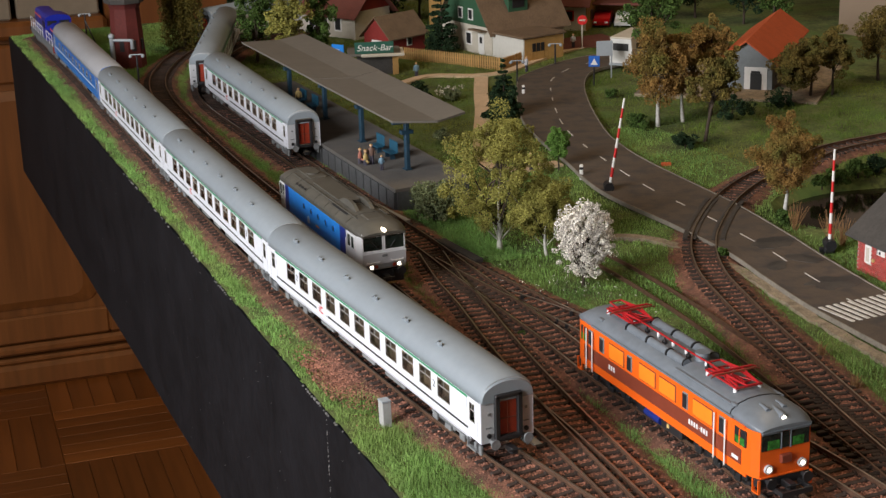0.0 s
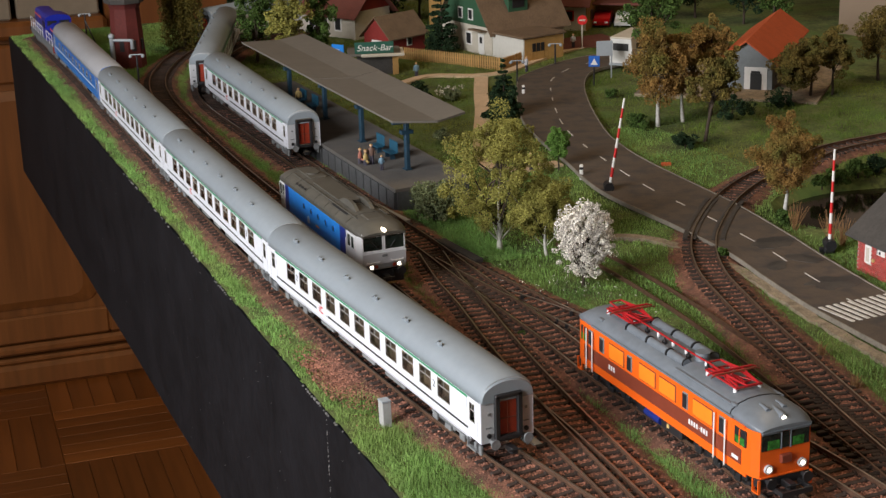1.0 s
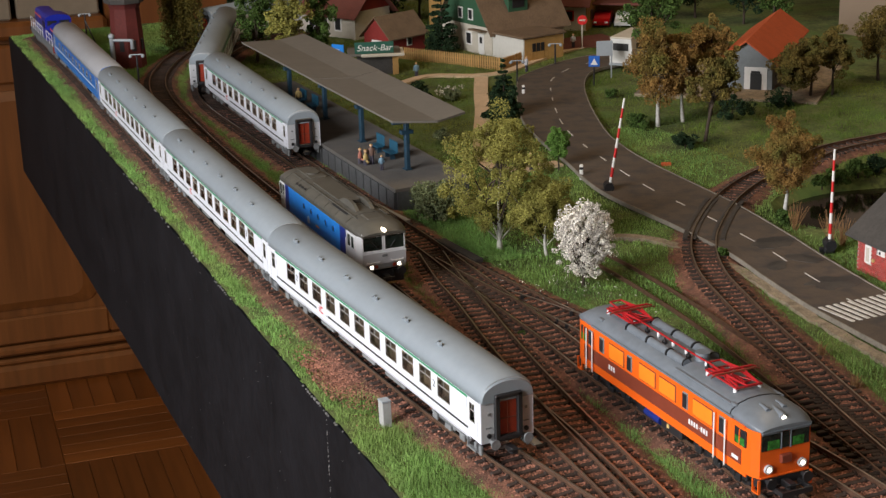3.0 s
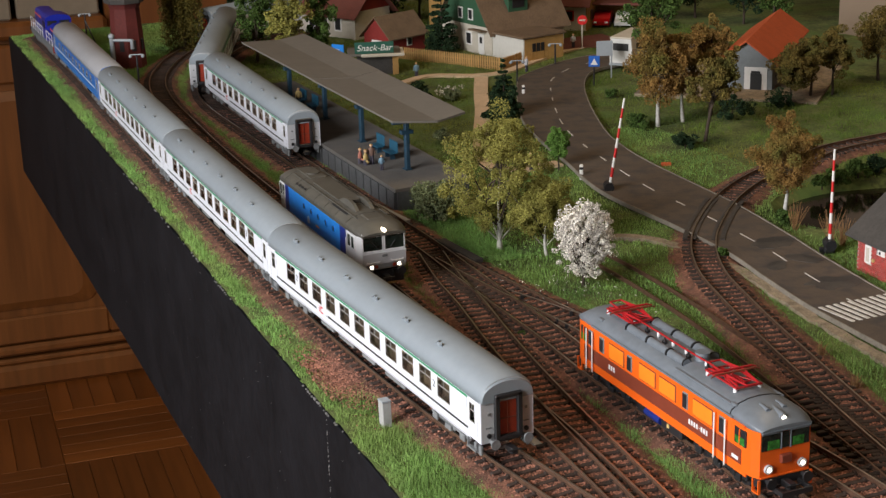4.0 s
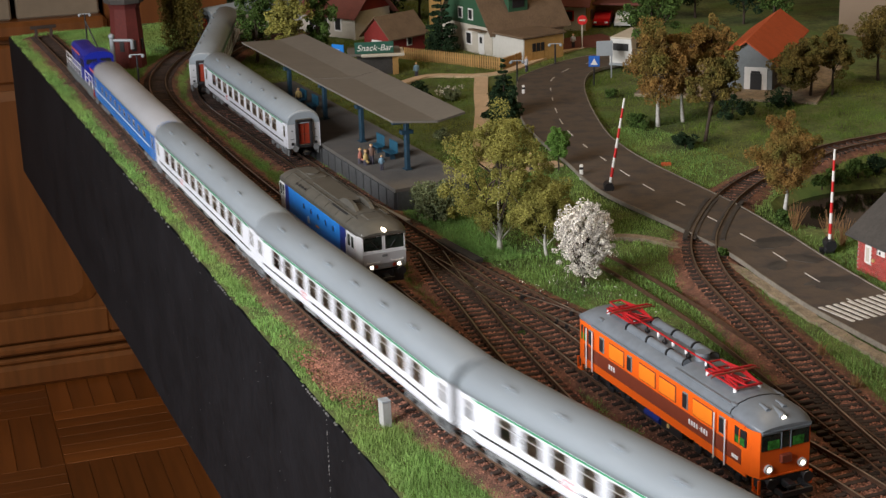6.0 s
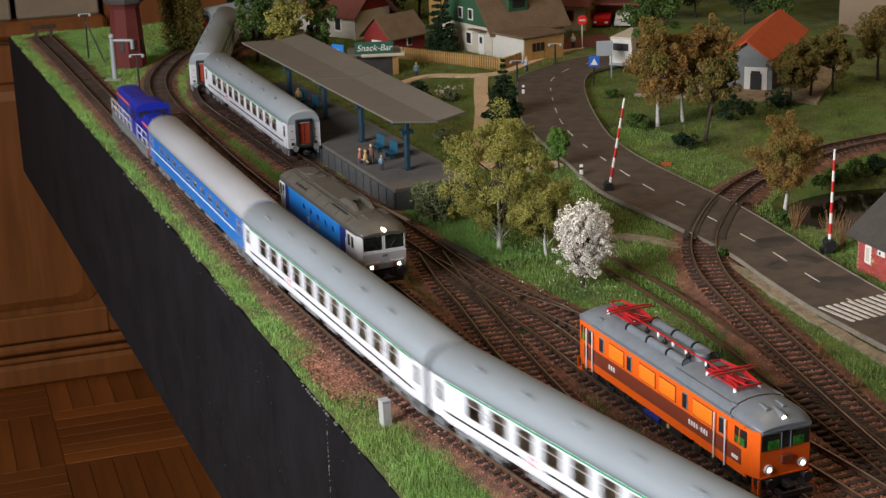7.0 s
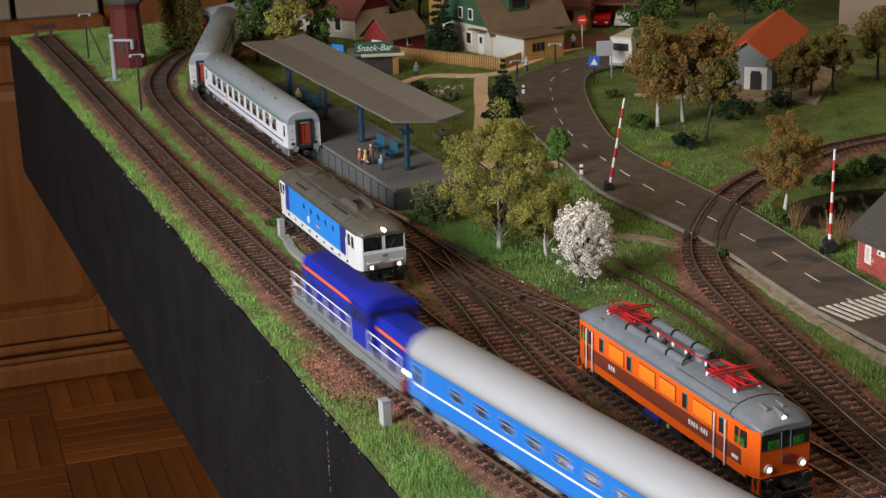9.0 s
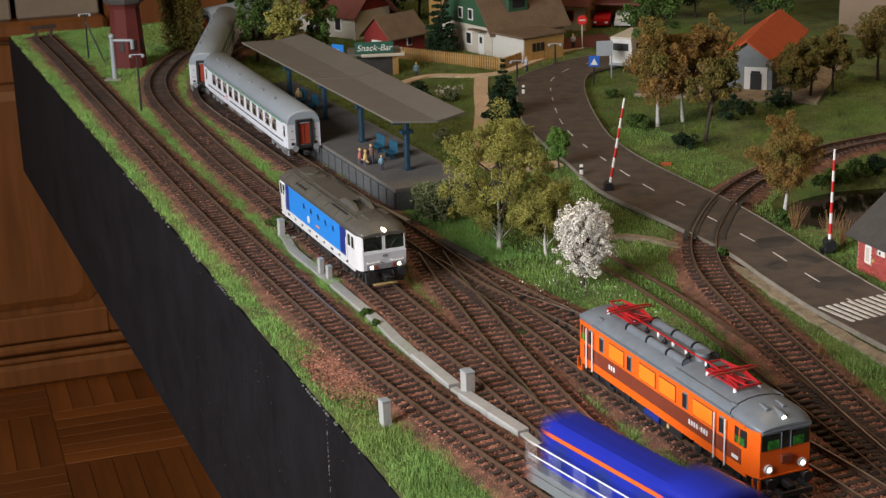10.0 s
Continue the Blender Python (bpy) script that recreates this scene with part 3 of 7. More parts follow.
def scatter_stones():
    """Loose ballast, denser near the front."""
    pts = []
    for key, line in LINES.items():
        d, n = normals(line)
        per = 0.000029
        for i in range(len(line) - 1):
            y = line[i][1]
            if y > 1.5 or y < 0.5 or key == "siding":
                continue
            k = int(0.004 / per * min(1, (0.72 / y) ** 2))
            if key != "front" and key != "link":
                k = int(k * 0.8)
            o = np.clip(rng.normal(0, 0.0105, k), -0.0195, 0.0195)
            t = rng.uniform(0, 1, k)
            p = line[i] + np.outer(t, line[i + 1] - line[i]) + n[i] * o[:, None]
            z = np.where(np.abs(o) < 0.0152, -0.0031, -0.0031 - (np.abs(o) - 0.0152) * 0.5)
            pts.append(np.c_[p, z])
    # a bare patch of gravel beside the front track
    c = np.array((-0.054, 0.818))
    k = 9000
    q = rng.normal(0, 1, (k, 2)) * (0.011, 0.021)
    ang = math.atan2(U.y, U.x) - math.pi / 2
    rot = np.array(((math.cos(ang), -math.sin(ang)), (math.sin(ang), math.cos(ang))))
    p = c + q @ rot.T
    lat = (p - np.array(EDGE.xy)) @ np.array(N.xy)
    p = p[lat > 0.004]
    pts.append(np.c_[p, np.full(len(p), -0.0046) + rng.uniform(0, 0.0008, len(p))])
    pts = np.vstack(pts)
    n = len(pts)
    size = rng.uniform(0.00036, 0.00078, n)
    base = np.array([(1, 0, 0), (0, 1, 0), (-1, 0, 0), (0, -1, 0), (0, 0, 1), (0, 0, -1)], float)
    tris = [(0, 1, 4), (1, 2, 4), (2, 3, 4), (3, 0, 4), (1, 0, 5), (2, 1, 5), (3, 2, 5), (0, 3, 5)]
    tris = tris[:4] + [(0, 1, 5), (2, 3, 5)]
    a = rng.uniform(0, 6.28, n)
    b = rng.uniform(-0.6, 0.6, n)
    ca, sa, cb, sb = np.cos(a), np.sin(a), np.cos(b), np.sin(b)
    stretch = rng.uniform(0.7, 1.3, (n, 6, 1))
    v = base[None] * stretch * size[:, None, None]
    x, y, z = v[..., 0], v[..., 1], v[..., 2] * 0.9
    y, z = y * cb[:, None] - z * sb[:, None], y * sb[:, None] + z * cb[:, None]
    x, y = x * ca[:, None] - y * sa[:, None], x * sa[:, None] + y * ca[:, None]
    v = np.stack((x, y, z), -1) + pts[:, None, :]
    me = bpy.data.meshes.new("gravel")
    nv = n * 6
    me.vertices.add(nv)
    me.vertices.foreach_set("co", v.astype(np.float32).ravel())
    idx = (np.array(tris)[None] + (np.arange(n) * 6)[:, None, None]).astype(np.int32).ravel()
    me.loops.add(len(idx))
    me.loops.foreach_set("vertex_index", idx)
    me.polygons.add(len(idx) // 3)
    me.polygons.foreach_set("loop_start", np.arange(0, len(idx), 3, dtype=np.int32))
    me.polygons.foreach_set("loop_total", np.full(len(idx) // 3, 3, dtype=np.int32))
    me.update()
    me.validate()
    tagged(put("gravel", me, M["stone"]), "loose red-brown track ballast stones", "gravel", kind="stuff")


def grass_field(name, n, region, length, material, label, bare=0.0):
    """Short upright fibres on every open patch of ground."""
    s0, s1, w0, w1 = region
    S = s0 + (s1 - s0) * rng.uniform(0, 1, n) ** 1.6
    W = rng.uniform(w0, w1, n)
    xy = np.c_[EDGE.x + U.x * S + N.x * W, EDGE.y + U.y * S + N.y * W]
    half = 0.36 * xy[:, 1] + 0.03
    rag = 0.0004 + 0.0014 * np.sin(S * 190 + 2 * np.sin(S * 61)) + 0.0007 * np.sin(S * 713)
    ok = (np.abs(xy[:, 0]) < half) & (W > rag)
    xy = xy[ok]
    ok = near_lines(xy, [LINES[k] for k in ("front", "second", "third", "link", "branch", "parallel")]) > 0.0162 + rng.uniform(0, 0.0045, len(xy))
    ok &= ~inside(xy, ROAD_POLY) & ~inside(xy, PLATFORM)
    ok &= (near_lines(xy, PATH_LINES) > 0.0075) & (pond_depth(xy[:, 0], xy[:, 1]) < 0.05)
    ok &= (((xy - (-0.056, 0.82)) / (0.013, 0.03)) ** 2).sum(1) > rng.uniform(0.5, 1.3, len(xy))
    xy = xy[ok]
    X, Y = xy[:, 0], xy[:, 1]
    tuft = 0.4 * (np.sin(X * 310 + 2.1 * np.sin(Y * 170)) * np.sin(Y * 270 + 1.7 * np.sin(X * 210)) + np.sin(X * 93 - Y * 71 + 2 * np.sin(Y * 47)))
    keep = tuft > rng.uniform(-0.9, bare, len(xy))
    xy, tuft = xy[keep], tuft[keep]
    k = len(xy)
    ln = length * rng.uniform(0.5, 1.15, k) * (1 + 0.5 * tuft)
    a = rng.uniform(0, 6.28, k)
    lean = np.abs(rng.normal(0.0, 0.55, k))
    la = rng.uniform(0, 6.28, k)
    wd = 0.00012 + 0.00010 * xy[:, 1]
    z0 = -0.0062
    tip = np.c_[xy[:, 0] + ln * np.sin(lean) * np.cos(la), xy[:, 1] + ln * np.sin(lean) * np.sin(la), z0 + ln * np.cos(lean)]
    p = np.c_[xy[:, 0] - wd * np.cos(a), xy[:, 1] - wd * np.sin(a), np.full(k, z0)]
    q = np.c_[xy[:, 0] + wd * np.cos(a), xy[:, 1] + wd * np.sin(a), np.full(k, z0)]
    v = np.stack((p, q, tip), 1).reshape(-1, 3)
    tagged(put(name, big_mesh(name, v, 3), material), label, "grass", kind="stuff")


# ---------- room ----------
def build_room():
    fl = solo("floor", Geo().box(-1.5, 2.3, -1.8, 3.4, -0.90, -0.858), M["wood"], "brown wooden parquet floor", "floor", kind="structure")
    plank = Geo().box(-0.1195, 0.1195, -0.0197, 0.0197, -0.858, -0.85, 0.0008).mesh("plank")
    for i in range(6):
        for j in range(9):
            turn = 18 + (90 if (i + j) % 2 else 0)
            for k in range(6):
                part("plank", plank, M["floorwood"], fl, "", pose(-1.25, 0.95, 0, 0, 0, 18) @ pose(0.24 * i + 0.2, 0.24 * j, 0) @ pose(0, 0, 0, 0, 0, turn - 18) @ pose(0, -0.1 + 0.04 * k, 0))
    g = Geo()
    g.box(-1.5, 2.3, 3.4, 3.5, -0.9, 1.65)
    solo("wall_back", g, M["plaster"], "beige plastered room wall", "wall", kind="structure")
    solo("wall_right", Geo().box(2.3, 2.4, -1.8, 3.4, -0.9, 1.65), M["plaster"], "beige plastered room wall", "wall", kind="structure")
    solo("wall_near", Geo().box(-1.5, 2.3, -1.9, -1.8, -0.9, 1.65), M["plaster"], "beige plastered room wall", "wall", kind="structure")
    w = Geo().box(-1.6, -1.5, -1.8, -0.95, -0.9, 1.65).box(-1.6, -1.5, 0.35, 3.4, -0.9, 1.65)
    w.box(-1.6, -1.5, -0.95, 0.35, -0.9, 0.1).box(-1.6, -1.5, -0.95, 0.35, 1.4, 1.65)
    solo("wall_left", w, M["plaster"], "beige plastered wall with a window opening", "wall", kind="structure")
    solo("ceiling", Geo().box(-1.6, 2.4, -1.9, 3.5, 1.65, 1.75), M["plaster"], "pale plastered ceiling", "ceiling", kind="structure")
    win = thing("window_1", "white framed window in the wall", "window", kind="structure")
    part("window_frame", Geo().box(-1.58, -1.53, -0.95, -0.90, 0.1, 1.4).box(-1.58, -1.53, 0.30, 0.35, 0.1, 1.4).box(-1.58, -1.53, -0.90, 0.30, 0.1, 0.15).box(-1.58, -1.53, -0.90, 0.30, 1.35, 1.4), M["hwhite"], win)
    # tall cupboard with panelled doors and an open niche
    cup = thing("cupboard", "tall brown wooden cupboard with panelled doors", "cupboard", pose(-0.748, 2.918, -0.85, 0, 0, 18))
    part("carcass", Geo().box(-0.72, 0.45, 0.02, 0.42, 0.06, 0.68, 0.004).box(0.14, 0.45, 0.02, 0.42, 0.68, 1.7, 0.004).box(-0.72, 0.14, 0.36, 0.42, 0.70, 1.7).box(-0.72, -0.68, 0.02, 0.36, 0.7, 1.7).box(-0.72, 0.14, 0.02, 0.36, 1.66, 1.7), M["wood"], cup)
    part("plinth", Geo().box(-0.73, 0.47, -0.016, 0.42, 0.0, 0.048, 0.008).box(-0.725, 0.46, -0.006, 0.42, 0.048, 0.060, 0.004), M["wood"], cup)
    part("moulding", Geo().box(-0.725, 0.46, -0.014, 0.02, 0.068, 0.088, 0.006), M["wood"], cup)
    part("cornice", Geo().box(-0.73, 0.14, -0.012, 0.36, 0.680, 0.712, 0.008), M["wood"], cup)
    for x0, x1 in ((-0.70, -0.42), (-0.40, 0.16)):
        door = part("door", Geo().box(x0, x1, 0.0, 0.02, 0.092, 0.67, 0.003), M["wood"], cup)
        part("stile", Geo().box(x0, x0 + 0.07, -0.012, 0.0, 0.092, 0.67, 0.004), M["wood"], door)
        part("stile", Geo().box(x1 - 0.07, x1, -0.012, 0.0, 0.092, 0.67, 0.004), M["wood"], door)
        part("door_rail", Geo().box(x0 + 0.07, x1 - 0.07, -0.012, 0.0, 0.092, 0.145, 0.004), M["wood"], door)
        part("door_rail", Geo().box(x0 + 0.07, x1 - 0.07, -0.012, 0.0, 0.60, 0.67, 0.004), M["wood"], door)
        pts = [(x0 + 0.085, 0.60 - 0.015), (x0 + 0.085, 0.185)] + [(x0 + 0.085 + 0.03 * (1 - math.cos(a)), 0.19 - 0.03 * math.sin(a)) for a in (0.5, 1.0, 1.57)]
        pts += [(x0 + x1 - px, pz) for px, pz in pts[::-1]]
        inner = [((px - (x0 + x1) / 2) * 0.86 + (x0 + x1) / 2, (pz - 0.37) * 0.92 + 0.37) for px, pz in pts]
        part("door_panel", Geo().loft([[(px, 0.0, pz) for px, pz in pts], [(px, -0.004, pz) for px, pz in pts], [(px, -0.012, pz) for px, pz in inner]]), M["wood"], door)
    base = pose(-0.748, 2.918, -0.85, 0, 0, 18)
    for x0, w0, h0 in ((-0.22, 0.105, 0.26), (-0.105, 0.075, 0.25), (-0.02, 0.15, 0.24), (-0.34, 0.11, 0.22)):
        solo("card_box", Geo().box(0, w0, 0, 0.22, 0, h0, 0.003), M["card"], "plain beige cardboard box in the cupboard's niche", "box", base @ pose(x0, 0.02, 0.712), "boxes in the cupboard")


build_ground()
build_road()
build_room()


# ---------- rolling stock ----------
def roof_ring(x, w, z0, z1, n=14, shrink=1.0, drop=0.0):
    out = []
    for i in range(n + 1):
        a = math.pi * i / n
        y = -w * math.cos(a)
        z = z0 + (z1 - z0) * math.sin(a) ** 0.8
        out.append((x, y * shrink, z - drop * math.sin(a)))
    return out


def side_wall(g, x0, x1, y, z0, z1, holes, depth=0.0006):
    """A wall along x with real rectangular openings (a, b, c, d)."""
    xs = sorted({x0, x1, *[h[0] for h in holes], *[h[1] for h in holes]})
    zs = sorted({z0, z1, *[h[2] for h in holes], *[h[3] for h in holes]})
    sgn = 1 if y > 0 else -1
    full = lambda i, j: 0 <= i < len(xs) - 1 and 0 <= j < len(zs) - 1 and not any(h[0] < (xs[i] + xs[i + 1]) / 2 < h[1] and h[2] < (zs[j] + zs[j + 1]) / 2 < h[3] for h in holes)
    nz = len(zs)
    at = lambda i, j, k: (i * nz + j) * 2 + k
    vs = [(x, y - sgn * depth * k, z) for x in xs for z in zs for k in (0, 1)]
    fs = []
    for i in range(len(xs) - 1):
        for j in range(nz - 1):
            if not full(i, j):
                continue
            for k in (0, 1):
                fs.append((at(i, j, k), at(i + 1, j, k), at(i + 1, j + 1, k), at(i, j + 1, k)))
            for (di, dj), (p, q) in (((-1, 0), ((i, j), (i, j + 1))), ((1, 0), ((i + 1, j), (i + 1, j + 1))), ((0, -1), ((i, j), (i + 1, j))), ((0, 1), ((i, j + 1), (i + 1, j + 1)))):
                if not full(i + di, j + dj):
                    fs.append((at(*p, 0), at(*q, 0), at(*q, 1), at(*p, 1)))
    g.add(vs, fs)


def bogie(parent, x, wheel_r=0.0053, base=0.0145, colour="under"):
    bg = part("bogie", Geo().box(x - base - 0.006, x + base + 0.006, -0.0128, -0.0108, 0.0045, 0.0075, 0.0006).box(x - base - 0.006, x + base + 0.006, 0.0108, 0.0128, 0.0045, 0.0075, 0.0006).box(x - 0.004, x + 0.004, -0.0125, 0.0125, 0.003, 0.0095, 0.0005)
              .box(x - base - 0.0025, x - base + 0.0025, -0.0142, -0.0125, 0.003, 0.0072, 0.0004).box(x + base - 0.0025, x + base + 0.0025, -0.0142, -0.0125, 0.003, 0.0072, 0.0004).box(x - 0.003, x + 0.003, -0.0145, -0.0125, 0.003, 0.006, 0.0004), M[colour], parent)
    for dx in (-base, base):
        for sy in (-1, 1):
            part("wheel", Geo().cyl((x + dx, sy * 0.0071, wheel_r), (x + dx, sy * 0.0094, wheel_r), wheel_r, 16), M["dark"], bg)
    return bg


def buffers(parent, x, sgn, z=0.0122, paint="under"):
    for sy in (-0.0101, 0.0101):
        part("buffer", Geo().cyl((x, sy, z), (x + sgn * 0.004, sy, z), 0.0012, 8).cyl((x + sgn * 0.004, sy, z), (x + sgn * 0.0048, sy, z), 0.0028, 12), M[paint], parent)
    part("coupling", Geo().box(min(x, x + sgn * 0.007), max(x, x + sgn * 0.007), -0.002, 0.002, 0.006, 0.0095, 0.0004).cyl((x + sgn * 0.007, -0.004, 0.0085), (x + sgn * 0.007, 0.004, 0.0085), 0.0005, 6), M["dark"], parent)


def text_part(words, size, m, material, parent, name="lettering"):
    cu = bpy.data.curves.new(name, "FONT")
    cu.body, cu.size, cu.extrude = words, size, 0.00008
    cu.align_x = "CENTER"
    cu.materials.append(material)
    ob = new(name, cu)
    ob.parent = parent
    ob.matrix_basis = m
    return ob


SIDE = Matrix(((1, 0, 0, 0), (0, 0, -1, 0), (0, 1, 0, 0), (0, 0, 0, 1)))  # writing on the -y side


def build_coach(kind, name, label, category="railway coach", group="train on the front track"):
    co = thing(name, label, category, None, group)
    blue = kind == "blue"
    L2, W = 0.1385, 0.0162
    body, roofm = ("bluecoach", "roofgrey2") if blue else ("white", "roofgrey")
    wins = []
    if blue:
        for k in range(10):
            wins.append((-0.098 + k * 0.0213, -0.098 + k * 0.0213 + 0.0085, 0.0235, 0.0300))
    else:
        for k in range(11):
            c = -0.1005 + k * 0.0201
            wins.append((c - 0.0067, c + 0.0067, 0.0200, 0.0316))
    doors = [(-0.1335, -0.1262, 0.0205, 0.0310), (0.1262, 0.1335, 0.0205, 0.0310)]
    for y in (-W, W):
        g = Geo()
        side_wall(g, -L2, L2, y, 0.0115, 0.0345, wins + [(d[0] + 0.001, d[1] - 0.001, d[2], d[3]) for d in doors])
        wall = part("side_wall", g, M[body], co)
        sg = 1 if y > 0 else -1
        # tumblehome towards the sole bar
        part("skirt", Geo().loft([[(x, y, 0.0115), (x, y - sg * 0.0006, 0.0115), (x, y - sg * 0.0016, 0.0092), (x, y - sg * 0.001, 0.0092)] for x in (-L2 + 0.012, L2 - 0.012)]), M[body], co)
        for a, b, c, d in wins + [(d[0] + 0.001, d[1] - 0.001, d[2], d[3]) for d in doors]:
            pn = part("window", Geo().box(a, b, y - sg * 0.0005 if y > 0 else y + 0.0004, y - sg * 0.0004 if y > 0 else y + 0.0005, c, d), M["pane"], co)
            pn.visible_shadow = False
            fr = Geo()
            yo0, yo1 = (y - 0.0003, y + 0.00012) if y > 0 else (y - 0.00012, y + 0.0003)
            t = 0.0004
            fr.box(a, b, yo0, yo1, c, c + t).box(a, b, yo0, yo1, d - t, d).box(a, a + t, yo0, yo1, c + t, d - t).box(b - t, b, yo0, yo1, c + t, d - t)
            if b - a > 0.005:
                zz = c + (d - c) * 0.62
                fr.box(a + t, b - t, yo0, yo1, zz - 0.0002, zz + 0.0003)
                if not blue:
                    fr.box((a + b) / 2 - 0.0002, (a + b) / 2 + 0.0002, yo0, yo1, zz + 0.0003, d - t)
            part("frame", fr, M["frame"], pn)
        ys = (y - 0.0002, y + 0.0001) if y > 0 else (y - 0.0001, y + 0.0002)
        if blue:
            part("stripe", Geo().box(-L2 + 0.006, L2 - 0.02, *ys, 0.0192, 0.0204), M["wire"], co, "thin white stripe")
        else:
            part("stripe", Geo().box(-L2 + 0.013, -0.062, *ys, 0.0150, 0.0163), M["dark"], co, "thin dark stripe")
            part("stripe", Geo().box(-0.045, L2 - 0.013, *ys, 0.0150, 0.0163), M["dark"], co, "thin dark stripe")
            part("green_line", Geo().box(-L2 + 0.013, L2 - 0.013, *((y - 0.0002, y + 0.0004) if y > 0 else (y - 0.0004, y + 0.0002)), 0.0325, 0.0335), M["green"], co, "green line under the eaves")
            part("logo", Geo().box(-0.058, -0.0572, *ys, 0.0145, 0.0185).box(-0.0558, -0.0548, *ys, 0.0145, 0.019).box(-0.0548, -0.052, *ys, 0.018, 0.019).box(-0.0548, -0.052, *ys, 0.0145, 0.0155), M["red"], co, "red logo shape")
            part("small_print", Geo().box(-0.048, -0.046, *ys, 0.0148, 0.0152).box(-0.0455, -0.0425, *ys, 0.0148, 0.0152), M["under"], co)
        # door outlines
        for d0, d1, c, d in doors:
            part("door_seam", Geo().box(d0 - 0.0018, d0 - 0.0015, *ys, 0.0118, 0.033).box(d1 + 0.0015, d1 + 0.0018, *ys, 0.0118, 0.033), M["endgrey"], co)
            part("step", Geo().box(d0 - 0.001, d1 + 0.001, y - 0.001, y + 0.001, 0.0055, 0.0064).box(d0 - 0.001, d0 - 0.0004, y - 0.0006, y + 0.0006, 0.0064, 0.0105).box(d1 + 0.0004, d1 + 0.001, y - 0.0006, y + 0.0006, 0.0064, 0.0105), M["under"], co)
    if not blue:
        for x in (-0.0905, 0.0905):
            text_part("2", 0.0058, Matrix.Translation((x, -W - 0.0003, 0.0242)) @ SIDE, M["under"], co, "class_number")
    # roof with rounded ends
    rr = [roof_ring(-L2 - 0.0008, W * 0.97, 0.0335, 0.0452, drop=0.0012)]
    rr += [roof_ring(x, W + 0.0002, 0.0338, 0.0466) for x in (-L2 + 0.0012, -0.05, 0.05, L2 - 0.0012)]
    rr += [roof_ring(L2 + 0.0008, W * 0.97, 0.0335, 0.0452, drop=0.0012)]
    part("roof", Geo().loft(rr, True, True), M[roofm], co)
    if not blue:
        for k in range(6):
            x = -0.105 + k * 0.038
            vm = pose(0, -0.0088, 0.0446, 28, 0, 0)
            v = part("roof_vent", Geo().box(x - 0.0018, x + 0.0018, -0.0009, 0.0009, 0, 0.0014, 0.0003, vm).cyl(vm @ Vector((x - 0.0022, 0, 0)), vm @ Vector((x - 0.0022, 0, 0.0019)), 0.0011, 8).cyl(vm @ Vector((x + 0.0022, 0, 0)), vm @ Vector((x + 0.0022, 0, 0.0019)), 0.0011, 8), M["roofgrey"], co)
    # ends
    for sg in (-1, 1):
        x = sg * L2
        g = Geo()
        for y0, y1, z0, z1 in ((-W + 0.0006, -0.0072, 0.0115, 0.0345), (0.0072, W - 0.0006, 0.0115, 0.0345), (-0.0072, 0.0072, 0.0365, 0.040)):
            g.box(min(x, x - sg * 0.0008), max(x, x - sg * 0.0008), y0, y1, z0, z1)
        g.add([(x, yy, zz) for _, yy, zz in roof_ring(0, W - 0.0006, 0.0345, 0.0455)], [tuple(range(15))])
        part("end_wall", g, M["bluecoach"] if blue else M["endgrey"], co, "" if blue else "light grey end wall")
        xa, xb = sorted((x, x + sg * 0.0022))
        gang = part("gangway", Geo().box(xa, xb, -0.0084, -0.0054, 0.0125, 0.0372, 0.0004).box(xa, xb, 0.0054, 0.0084, 0.0125, 0.0372, 0.0004).box(xa, xb + 0.0, -0.0082, 0.0082, 0.0350, 0.0378, 0.0006).box(xa, xb, -0.0062, 0.0062, 0.0118, 0.0148, 0.0004), M["dark"], co, "black rubber gangway frame")
        xd = sorted((x - sg * 0.0004, x + sg * 0.0001))
        part("end_door", Geo().box(*xd, -0.0062, 0.0062, 0.0148, 0.0352), M["redend"], gang, "orange-red end door")
        xp = sorted((x + sg * 0.0002, x + sg * 0.0006))
        part("door_frame", Geo().box(*xp, -0.0002, 0.0002, 0.0148, 0.035).box(*xp, -0.0054, 0.0054, 0.0235, 0.024), M["brown"], gang)
        xl = sorted((x, x + sg * 0.0008))
        for sy in (-0.0115, 0.0115):
            part("tail_lamp", Geo().cyl((x, sy, 0.0155), (x + sg * 0.0009, sy, 0.0155), 0.0013, 12), M["dark"], co)
            part("label_plate", Geo().box(*sorted((x, x + sg * 0.0003)), sy - 0.0018, sy + 0.0018, 0.0195, 0.0201).box(*sorted((x, x + sg * 0.0003)), sy - 0.0006, sy + 0.0008, 0.0265, 0.028), M["under"], co)
        buffers(co, x, sg)
        for sy in (-1, 1):
            part("end_step", Geo().box(*sorted((x - sg * 0.009, x - sg * 0.002)), *sorted((sy * 0.0135, sy * 0.0155)), 0.004, 0.0095, 0.0005), M["under"], co)
    # inside and below
    part("interior", Geo().box(-L2 + 0.002, L2 - 0.002, -0.0150, 0.0150, 0.0115, 0.0130).box(-L2 + 0.02, L2 - 0.02, 0.003, 0.004, 0.013, 0.034), M["inside"], co)
    for k in range(11):
        c = -0.1005 + k * 0.0201 + 0.010
        part("seat", Geo().box(c - 0.0022, c + 0.0022, -0.0135, 0.0025, 0.013, 0.0262, 0.0008), M["inside"], co)
    un = Geo().box(-L2 + 0.004, L2 - 0.004, -0.013, 0.013, 0.0095, 0.0112)
    for x0, x1 in ((-0.062, -0.044), (-0.036, -0.016), (-0.004, 0.012), (0.026, 0.05)):
        un.box(x0, x1, -0.0135, 0.0135, 0.0045, 0.0095, 0.0006)
